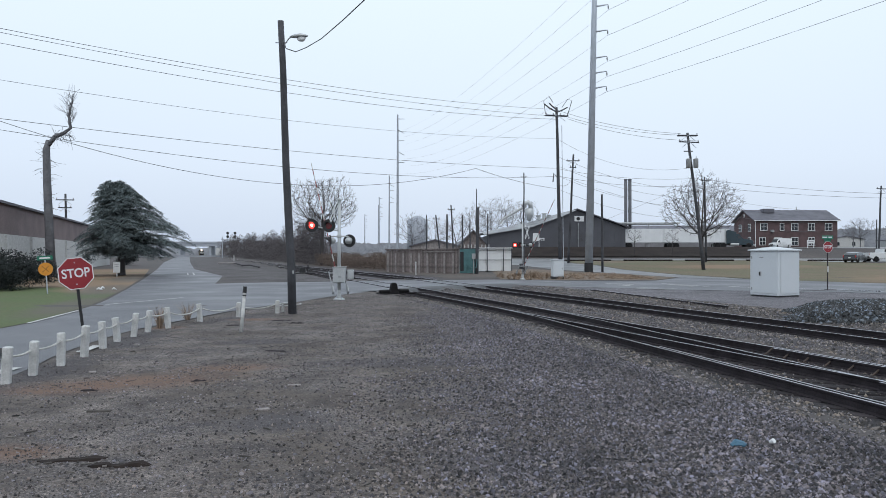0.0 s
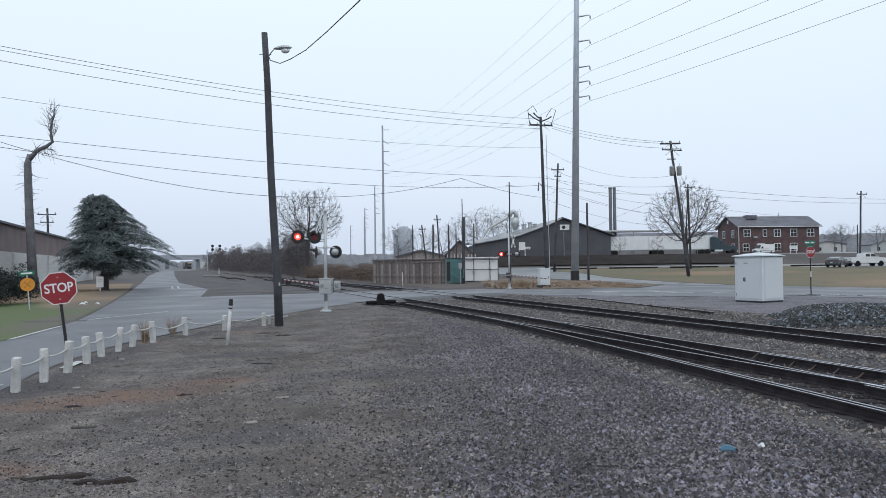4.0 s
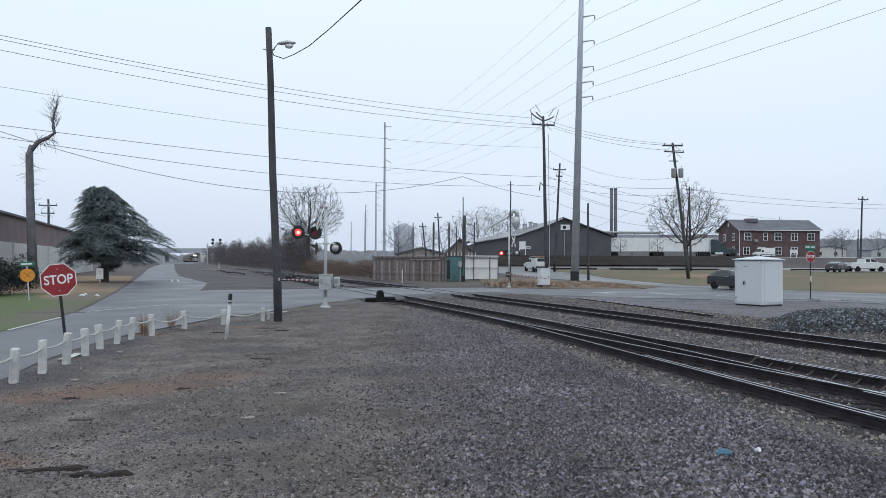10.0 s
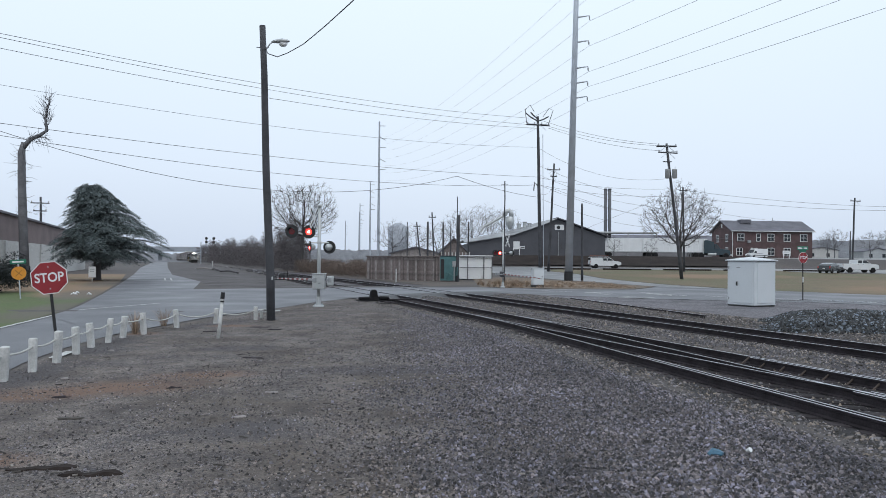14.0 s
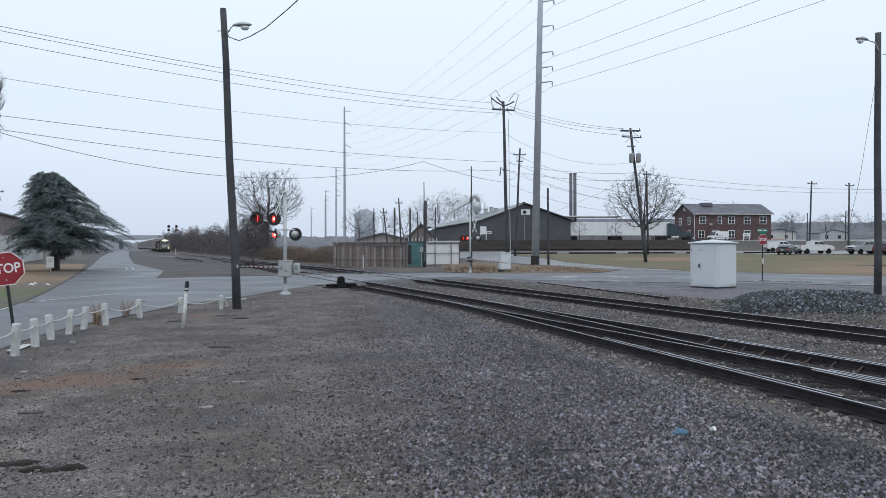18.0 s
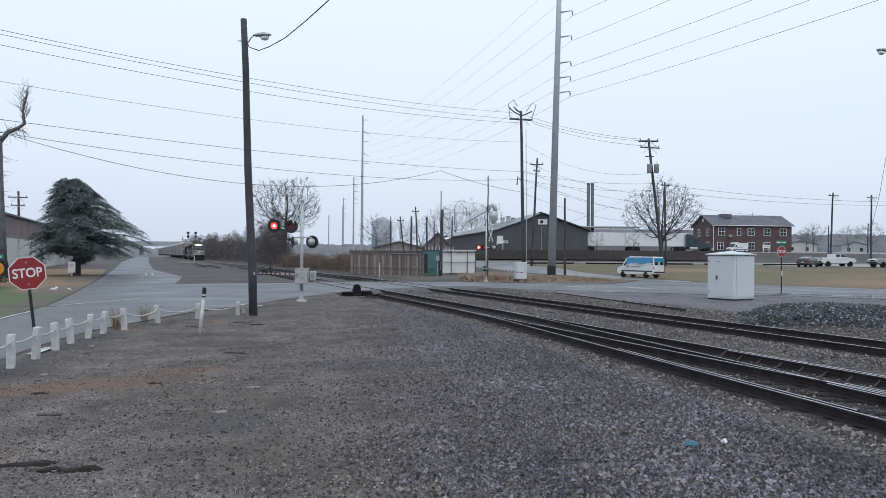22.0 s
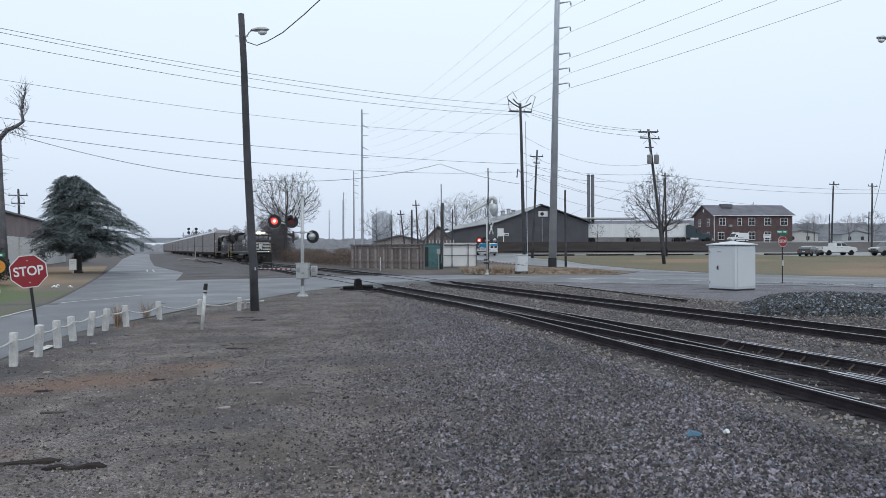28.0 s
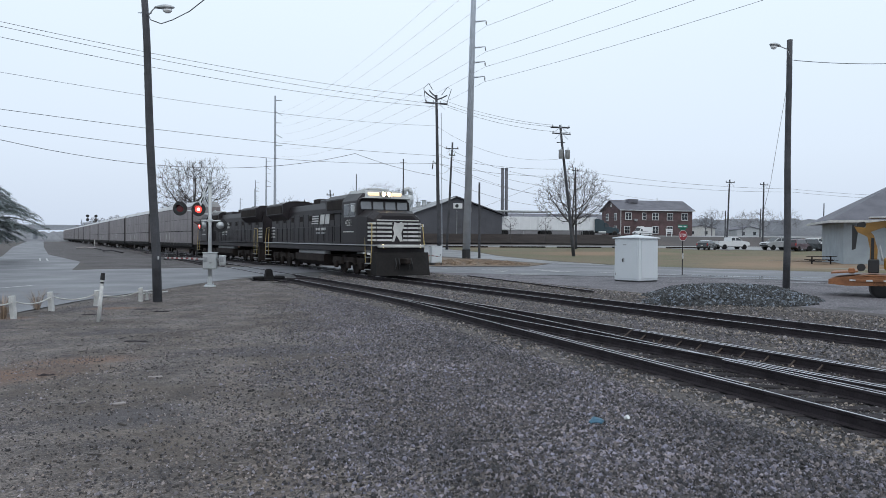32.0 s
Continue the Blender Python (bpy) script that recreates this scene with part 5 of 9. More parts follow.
ux, d = pole_thing("utility_pole", (14.16, 83.8, 0.5), (13.69, 83.8, 19.7), 0.24, 0.15, "tall dark wooden utility pole with wishbone crossarms", "utility pole", "utility poles")
crossarm(ux, (-0.44, 0, 18.2), 1.45, 12, 4, True)
for s, z0, x1, z1 in ((-1, 18.6, -1.5, 20.2), (1, 18.6, 1.3, 19.8), (-1, 18.9, -0.9, 20.3)):
    part("wishbone", Build().tube([(-0.45, -0.1, z0), (-0.45 + x1 * 0.6, -0.1, (z0 + z1) / 2 - 0.3), (-0.45 + x1, -0.1, z1 - 0.6)], 0.08, 6), M["pole"], ux)
part("jumper_wire", Build().tube([(-1.8, 0, 18.4), (-2.0, 0, 20), (-1.4, 0, 20.6), (-0.9, 0, 19.8)], 0.04, 5), M["wire"], ux)
part("jumper_wire", Build().tube([(0.9, 0, 18.4), (1.4, 0, 20), (0.9, 0, 20.2), (0.2, 0, 19.2)], 0.04, 5), M["wire"], ux)
part("bracket", Build().tube([(-0.25, 0, 10.6), (-0.8, 0, 11.2), (-0.9, 0, 10.2)], 0.08, 6), M["pole"], ux)
part("riser_pipe", Build().tube([(0.35, -0.1, 0), (0.15, -0.1, 17)], 0.04, 6), M["steel_grey"], ux)
u2, d = pole_thing("utility_pole", (17.1, 95, 0.72), (17.84, 95, 15.6), 0.18, 0.12, "slim wooden utility pole with small crossarms", "utility pole", "utility poles")
crossarm(u2, (0.65, 0, 14.0), 0.9, 0, 2)
crossarm(u2, (0.6, 0, 13.1), 0.5, 20, 2)
wp, d = pole_thing("wooden_post", (16.4, 71.5, 0.16), (16.35, 71.5, 8.15), 0.13, 0.10, "plain dark wooden post in dead grass", "post")
ur, d = pole_thing("utility_pole", (29.0, 77.3, 0.25), (27.2, 77.3, 15.5), 0.20, 0.13, "leaning wooden utility pole with two grey transformers", "utility pole", "utility poles")
crossarm(ur, (-1.78, 0, 14.95), 1.1, 0, 3, True)
crossarm(ur, (-1.7, 0, 14.2), 1.25, 14, 3)
part("crossarm_low", Build().box(-1.7, 0, 13.2, 1.0, 0.1, 0.1, 0.01), M["pole"], ur)
for x in (-1.78, -0.98):
    can = part("transformer", Build().tube([(x, -0.3, 11.3), (x, -0.3, 11.36), (x, -0.3, 12.2), (x, -0.3, 12.3), (x, -0.3, 12.36)], [0.2, 0.27, 0.27, 0.29, 0.12], 14), M["grey_paint"], ur, "grey transformer can", smooth=True)
    part("bushing", Build().tube([(x + 0.05, -0.3, 12.3), (x + 0.05, -0.3, 12.65)], [0.05, 0.03], 8), M["steel_grey"], can)

b0 = (14.16 - 0.45, 83.7, 18.75)
LW = (-40.0, 35.0)
cable("power_line", [(LW[0], LW[1], 17.2), (12.65, 83.7, 19.48)], 0.018, "thin overhead power line", 1.36, None, 30)
cable("power_line", [(LW[0], LW[1], 16.98), (12.99, 83.7, 18.66)], 0.018, "thin overhead power line", 1.26, None, 30)
cable("power_line", [(LW[0], LW[1], 16.41), (13.67, 83.7, 18.25)], 0.018, "thin overhead power line", 1.54, None, 30)
cable("power_line", [(13.9, 83.7, 19.3), (26.4, 77.2, 15.4)], 0.018, "thin overhead power line", 0.5)
cable("power_line", [(14.4, 83.7, 18.7), (26.9, 77.2, 15.2)], 0.018, "thin overhead power line", 0.5)
cable("power_line", [(15.0, 83.7, 18.3), (28.2, 77.2, 14.6)], 0.018, "thin overhead power line", 0.6)
cable("power_line", [(LW[0], LW[1], 13.95), (13.67, 83.7, 15.94), (27.6, 77.2, 11.6)], 0.013, "thin overhead neutral line", 1.5, None, 30)
cable("telephone_line", [(LW[0], LW[1], 11.25), (13.67, 83.7, 12.34)], 0.018, "black overhead telephone cable", 0.94, None, 30)
cable("telephone_line", [(LW[0], LW[1], 11.42), (13.67, 83.7, 11.38)], 0.018, "black overhead telephone cable", 1.95, None, 30)
cable("telephone_line", [(13.75, 83.7, 12.3), (27.9, 77.2, 10.4), (62, 84, 9.2), (100, 92, 9.5)], 0.016, "black overhead telephone cable", 0.5, None, 24)
cable("telephone_line", [(13.8, 83.7, 11.4), (28.1, 77.2, 9.6), (62, 84, 8.8), (100, 92, 9.0)], 0.016, "black overhead telephone cable", 0.5, None, 24)
cable("telephone_cable", [(LW[0], LW[1], 16.35), (3.2, 68.0, 10.4)], 0.019, "heavy sagging telephone cable", 5.3, None, 36)
cable("telephone_cable", [(3.2, 68.0, 10.4), (13.6, 83.7, 9.9)], 0.022, "heavy sagging telephone cable", 0.25)
cable("telephone_cable", [(13.9, 83.7, 10.4), (17.6, 95, 12.2), (38, 110, 9)], 0.018, "thin black sagging telephone cable", 0.5)
for z in (14.3, 13.2, 12.0, 10.4):
    cable("telephone_line", [(13.9, 83.7, z - 0.6), (30, 92, z - 3.6), (70, 130, z - 4.2)], 0.016, "overhead line over the truck lot", 0.6)
cable("guy_wire", [(27.7, 77.3, 9.8), (17.6, 84, 5.3), (8, 90, 2.5)], 0.012, "slack guy wire from the leaning pole")

t, d = pole_thing("utility_pole", (38.2, 101, 0.8), (38.0, 101, 13.2), 0.17, 0.11, "dark wooden pole standing behind the bare tree", "utility pole", "utility poles")
crossarm(t, (-0.2, 0, 11.9), 0.6, 0, 2)

# yard poles behind the fence
for k, (x, y, zt, r, lean) in enumerate(((-2.5, 105, 7.9, 0.09, 0), (-0.2, 105, 7.9, 0.13, -0.9), (0.6, 104, 7.9, 0.17, 0), (1.7, 105, 9.4, 0.13, -0.5), (2.9, 104, 7.8, 0.16, 0), (4.0, 103, 7.2, 0.10, 0), (6.7, 104, 8.0, 0.12, 0), (7.2, 150, 16.0, 0.13, 0))):
    t, d = pole_thing("yard_pole", (x, y, rise(x, y)), (x + lean, y, zt), r, r * 0.75, "dark wooden pole in the lumber yard", "pole", "yard poles")
    if k in (3, 1):
        crossarm(t, (lean * 0.92, 0, (zt - rise(x, y)) * 0.92), 0.55, 0, 2)
t, d = pole_thing("utility_pole", (3.3, 68.2, 0.1), (3.42, 68.2, 6.6), 0.17, 0.15, "stout dark pole beside the teal cabinet", "utility pole", "utility poles")
part("meter_box", Build().box(-0.3, -0.2, 1.7, 0.35, 0.25, 0.55, 0.02), M["grey_paint"], t)
part("conduit", Build().tube([(-0.3, -0.2, 0), (-0.3, -0.2, 1.5)], 0.05, 8), M["grey_paint"], t)
t, d = pole_thing("antenna_mast", (6.98, 60, 0.05), (6.98, 60, 9.05), 0.07, 0.05, "slender signal antenna mast", "mast")
part("antenna", Build().tube([(-0.3, 0, 8.7), (0.3, 0, 8.7)], 0.03, 6), M["steel_grey"], t)
for k, (x, y, z0, zt, lean, r) in enumerate(((57.6, 108, 0.9, 12.6, 0.5, 0.16), (64.5, 130, 1.4, 8.4, 0.1, 0.13), (68.5, 112, 1.0, 12.7, 0.1, 0.17), (80, 140, 3, 9.4, 0.1, 0.14), (104, 150, 3.3, 11.5, 0.1, 0.16))):
    x = (67.6, 81.0, 77.1, 95.7, 119.4)[k]
    t, d = pole_thing("utility_pole", (x, y, z0), (x + lean, y, zt), r, r * 0.7, "wooden utility pole by the parking lot", "utility pole", "utility poles")
    if k in (0, 2):
        crossarm(t, (lean, 0, zt - z0 - 0.5), 1.0, 15, 3)

# ---- fence, cabinet and shed beside the crossing ----
fa, fb = Vector((-6.3, 77.5, 0)), Vector((1.7, 70.0, 0))
fl_ = thing("yard_fence", pose(fa.x, fa.y, 0, 0, 0, math.degrees(math.atan2(fb.y - fa.y, fb.x - fa.x))), "high fence of stained brown boards with pale concrete posts", "fence")
L_ = (fb - fa).length
M["board"] = per_piece(mat("stained_boards", (0.31, 0.262, 0.252), 0.85, 0.35, 2.5, 20, 0.2), 0.75, 1.3)
M["conc"] = mat("pale_concrete", (0.42, 0.38, 0.37), 0.8, 0.3, 2.0, 20, 0.2)
bm_ = Build().box(0, 0, 1.2, 0.215, 0.04, 2.4, 0.008).mesh("board", M["board"])
n = int(L_ / 0.225)
for i in range(n):
    same("board", bm_, fl_, pose(0.12 + i * 0.225, 0, 0.05 + 0.03 * math.sin(i * 2.3), 0, 0, 0))
pm_ = Build().box(0, -0.08, 1.05, 0.24, 0.14, 2.1, 0.02).mesh("concrete_post", M["conc"])
for i in range(9):
    same("concrete_post", pm_, fl_, pose(0.4 + i * L_ / 9, 0, 0))
part("top_rail", Build().box(L_ / 2, -0.06, 2.53, L_, 0.28, 0.12, 0.01), M["board"], fl_, "weathered capping board")
part("mid_rail", Build().box(L_ * 0.75, -0.22, 2.25, L_ * 0.4, 0.06, 0.08, 0.01), M["conc"], fl_)
tc_ = thing("equipment_cabinet", pose(2.45, 68.6, 0.1, 0, 0, -8), "teal painted equipment cabinet with pipes", "cabinet")
part("body", Build().box(0.1, 0.4, 1.25, 1.75, 1.4, 2.4, 0.03), M["teal"], tc_)
part("door", Build().box(0.35, -0.32, 1.2, 0.9, 0.03, 2.0, 0.01), M["teal"], tc_)
part("dark_door", Build().box(-0.55, -0.33, 1.2, 0.35, 0.03, 1.9, 0.01), M["black"], tc_, "dark louvre panel")
part("pipe", Build().tube([(-0.2, -0.5, 0.1), (0.0, -0.5, 0.9), (0.5, -0.5, 0.5), (0.9, -0.55, 0.6), (0.95, -0.55, 1.4)], 0.05, 8), M["teal"], tc_)
part("roof_plate", Build().box(0.1, 0.4, 2.48, 1.9, 1.55, 0.07, 0.02), M["dark_metal"], tc_)
wb = thing("storage_shed", pose(5.6, 73.6, 0.1, 0, 0, 6), "white panelled metal shed behind a pipe gate", "shed")
for x, w in ((-1.31, 0.88), (0.0, 1.70), (1.31, 0.88)):
    for z in (0.68, 1.90):
        part("panel", Build().box(x, 0.5, z, w, 0.06, 1.19, 0.01), M["white"], wb)
part("shell", Build().box(0, 1.7, 1.28, 3.5, 2.3, 2.36, 0.02), M["white"], wb)
part("roof", Build().box(0, 1.6, 2.55, 3.7, 2.7, 0.1, 0.02), M["white"], wb)
for x in (-0.87, 0.87, 1.75):
    part("gate_post", Build().tube([(x, 0.3, 0), (x, 0.3, 2.7)], 0.045, 8), M["dark_metal"], wb)
for z in (1.29, 2.34):
    part("gate_rail", Build().tube([(-1.75, 0.3, z), (1.75, 0.3, z)], 0.04, 6), M["dark_metal"], wb)
tagged(part("small_post", Build().tube([(0, 0, 0), (0, 0, 1.3)], 0.06, 8), M["white_worn"], m=pose(-2.6, 66.5, 0)), "white marker stake by the track", "post")
tagged(part("small_post", Build().tube([(0, 0, 0), (0, 0, 1.5)], 0.12, 8), M["white_worn"], m=pose(xn(190) - 5, 190, 0)), "white track marker in the distance", "post")
t = thing("notice_sign", pose(18.5, 138.2, 3.2), "white notice board on two posts before the warehouse", "sign")
part("board", Build().box(0, 0, 2.1, 1.25, 0.06, 1.6, 0.01), M["white"], t)
part("post", Build().box(-0.6, 0.06, 0.8, 0.12, 0.08, 1.8), M["white"], t)
part("post", Build().box(0.6, 0.06, 0.8, 0.12, 0.08, 1.8), M["white"], t)
part("arrow_plate", Build().box(1.15, 0, 1.7, 1.0, 0.06, 0.5, 0.01), M["white"], t)
part("text_bar", Build().box(1.15, -0.04, 1.7, 0.7, 0.012, 0.14), M["black"], t)

# rubble line on the far side of the street, by the track
t = thing("rail_scrap", pose(0, 0, 0.1), "old rails and pale scrap lying beside the track", "scrap")
for k, (x, y, x1, y1, mm) in enumerate(((-43.2, 133.8, -40.4, 133.4, "conc"), (-42.0, 130, -37.0, 124, "conc"), (-38.0, 126, -34.0, 116, "rail_side"), (-34.6, 117, -30.0, 104, "rail_side"), (-30.4, 105, -25, 94.5, "rail_side"), (-40.6, 131.5, -36, 122.8, "conc"))):
    part("scrap_length", Build().tube([(x, y, 0.15), ((x + x1) / 2, (y + y1) / 2, 0.3), (x1, y1, 0.12)], 0.11, 6), M[mm], t)


# ---- trees ----
def leaves(centres, n, spread, size, seed, flat=0.5, droop=0.0):
    """Small leaf faces round many centres (x, y, z, radius)."""
    rg = np.random.default_rng(seed)
    c = np.asarray(centres, float)
    k = rg.integers(0, len(c), n)
    u = rg.normal(size=(n, 3))
    u /= np.linalg.norm(u, axis=1)[:, None]
    p = c[k, :3] + u * (rg.uniform(0.35, 1.0, (n, 1)) ** 0.6) * c[k, 3:4] * np.array([1, 1, flat])
    a = rg.normal(size=(n, 3)) * np.array([1, 1, 0.5])
    a /= np.linalg.norm(a, axis=1)[:, None]
    b = np.cross(a, rg.normal(size=(n, 3)))
    b /= np.linalg.norm(b, axis=1)[:, None]
    s = size * rg.uniform(0.5, 1.3, (n, 1))
    a, b = a * s * spread, b * s
    a[:, 2] -= droop * s[:, 0]
    v = np.stack([p - a, p + b * 0.5, p + a, p - b * 0.5], 1).reshape(-1, 3)
    f = np.arange(n * 4).reshape(-1, 4)
    return v.tolist(), f.tolist()


def foliage(name, centres, n, size, material, parent=None, seed=1, spread=1.4, flat=0.7, droop=0.0, label=""):
    me = bpy.data.meshes.new(name)
    v, f = leaves(centres, n, spread, size, seed, flat, droop)
    me.from_pydata(v, [], f)
    me.materials.append(material)
    ob = new(name, me)
    ob.parent = parent
    if label:
        ob["label"] = label
    return ob


# dark evergreen with drooping tiers
rg = random.Random(21)
ct = thing("cedar_tree", pose(-30.3, 65.5, 0), "dark spreading cedar with drooping boughs", "tree")
b = Build()
b.tube([(0, 0, -0.2), (0.05, 0, 0.15), (0.0, 0, 2), (-0.25, 0.1, 5), (-0.5, 0, 8.1)], [0.52, 0.34, 0.3, 0.22, 0.05], 10)
TIERS = [1.6, 2.4, 3.0, 3.9, 4.9, 5.6, 6.4, 7.1, 8.0, 8.6]
REACH_R = [2.6, 4.6, 6.3, 6.4, 5.6, 4.8, 3.7, 2.8, 1.7, 0.5]
REACH_L = [3.0, 3.2, 3.1, 2.9, 2.4, 2.0, 1.9, 1.9, 1.6, 1.0]
sv, sf = [], []
for i in range(250):
    z = 1.9 + 6.7 * (i / 249) ** 0.92
    az = i * 2.399 + rg.uniform(-0.25, 0.25)
    dx, dy = math.cos(az), math.sin(az)
    k = (dx + 1) / 2
    r = (float(np.interp(z, TIERS, REACH_L)) * (1 - k) + float(np.interp(z, TIERS, REACH_R)) * k) * rg.choice((0.62, 0.8, 0.9, 0.97, 1.04))
    lift, out = rg.uniform(0.3, 0.7), Vector((dx, dy, 0))
    cross = Vector((-dy, dx, 0))
    stem = Vector((-0.06 * z, 0, z - 0.25))
    bough = [stem + out * r * f + Vector((0, 0, lift * math.sin(f * 2.2) - 0.62 * max(0, f - 0.45) ** 2 * min(r, 4.5))) for f in (0, 0.2, 0.4, 0.6, 0.8, 1.0)]
    b.tube(bough, [0.07, 0.06, 0.045, 0.035, 0.022, 0.01], 4, False)
    n = int(9 + r * 5.0)
    for q in range(n):
        f = 0.16 + 0.84 * (q + rg.random()) / n
        u = min(4.999, f * 5)
        p = bough[int(u)].lerp(bough[int(u) + 1], u - int(u))
        for side in (-1, 1):
            l = (0.35 + 0.95 * (1 - abs(f - 0.6))) * rg.uniform(0.55, 1.1) * (0.6 + 0.08 * r)
            d = (cross * side * rg.uniform(0.6, 1.0) + out * rg.uniform(0.35, 0.9)).normalized()
            for g in range(7):
                h_ = (g + rg.random()) / 7
                c_ = p + d * l * h_ + Vector((rg.uniform(-0.05, 0.05), rg.uniform(-0.05, 0.05), 0.06 - 0.42 * h_ * h_ * l + rg.uniform(-0.07, 0.05)))
                e_ = (d + Vector((rg.uniform(-0.5, 0.5), rg.uniform(-0.5, 0.5), rg.uniform(-0.75, 0.05)))).normalized() * rg.uniform(0.12, 0.25)
                w_ = e_.cross(Vector((rg.uniform(-0.6, 0.6), rg.uniform(-0.6, 0.6), 1))).normalized() * rg.uniform(0.014, 0.032)
                k0 = len(sv)
                sv += [c_ - e_, c_ + w_, c_ + e_, c_ - w_]
                sf.append((k0, k0 + 1, k0 + 2, k0 + 3))
# bare twigs at the top
for i in range(26):
    p = Vector((rg.uniform(-1.6, 0.6), rg.uniform(-0.8, 0.8), rg.uniform(7.2, 8.3)))
    d = Vector((rg.uniform(-1.3, 0.5), rg.uniform(-0.5, 0.5), rg.uniform(0.0, 0.8)))
    b.tube([p, p + d * 0.6 + Vector((0, 0, 0.05)), p + d], [0.025, 0.017, 0.008], 3, False)
part("trunk", b, M["bark"], ct, smooth=True, fix=False)
crown_ = part("crown", Build().add(sv, sf), M["needle"], ct, "dark green drooping needle sprays", fix=False)

# snag with one crooked limb
# the snag's bark is lightened, with haze painted into its colour
M["bark_snag"] = mat("hazed_snag_bark", (0.20, 0.20, 0.215), 0.9, 0.25, 2, 14, 0.2)
sn = thing("dead_tree", pose(-35.2, 62, 0), "broken leafless trunk with one crooked upward limb", "tree")
b = Build()
b.tube([(0.3, 0, -0.2), (0.1, 0, 4), (-0.1, 0, 8), (-0.2, 0, 11.3), (-0.05, 0, 12.2)], [0.42, 0.36, 0.33, 0.30, 0.16], 10)
b.tube([(-0.15, 0, 11.6), (0.5, 0.1, 12.5), (1.3, 0.2, 12.9), (1.85, 0.2, 13.3), (1.75, 0.1, 14.4), (2.0, 0, 15.2), (2.2, 0, 16.2)], [0.22, 0.19, 0.16, 0.14, 0.1, 0.06, 0.02], 7)
part("trunk", b, M["bark_snag"], sn, smooth=True)
tw = Build()
for i in range(190):
    k = rg.random()
    if k < 0.45:
        p = Vector((1.8 + rg.uniform(-0.15, 0.35), 0.1, rg.uniform(13.6, 16.1)))
        d = Vector((rg.uniform(-1, 1), rg.uniform(-1, 1), rg.uniform(0.4, 1.6)))
    elif k < 0.8:
        p = Vector((-0.1 + rg.uniform(-0.2, 0.3), 0, rg.uniform(6, 12)))
        d = Vector((rg.uniform(-1, 1), rg.uniform(-1, 1), rg.uniform(-0.6, 0.4)))
    else:
        p = Vector((rg.uniform(0.4, 1.8), 0.15, 12.7))
        d = Vector((rg.uniform(-0.6, 1), rg.uniform(-1, 1), rg.uniform(-1.2, 0.6)))
    d = d.normalized() * rg.uniform(0.5, 1.5)
    tw.tube([p, p + d * 0.5 + Vector((rg.uniform(-0.15, 0.15), 0, rg.uniform(-0.15, 0.15))), p + d], [0.02, 0.014, 0.006], 3, False)
part("fine_branching", tw, M["bark_snag"], sn, "thin bare twigs", fix=False)

# paler, bluer bark: the haze over far trees is mixed into the colour
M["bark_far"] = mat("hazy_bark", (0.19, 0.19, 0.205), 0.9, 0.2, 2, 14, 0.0)


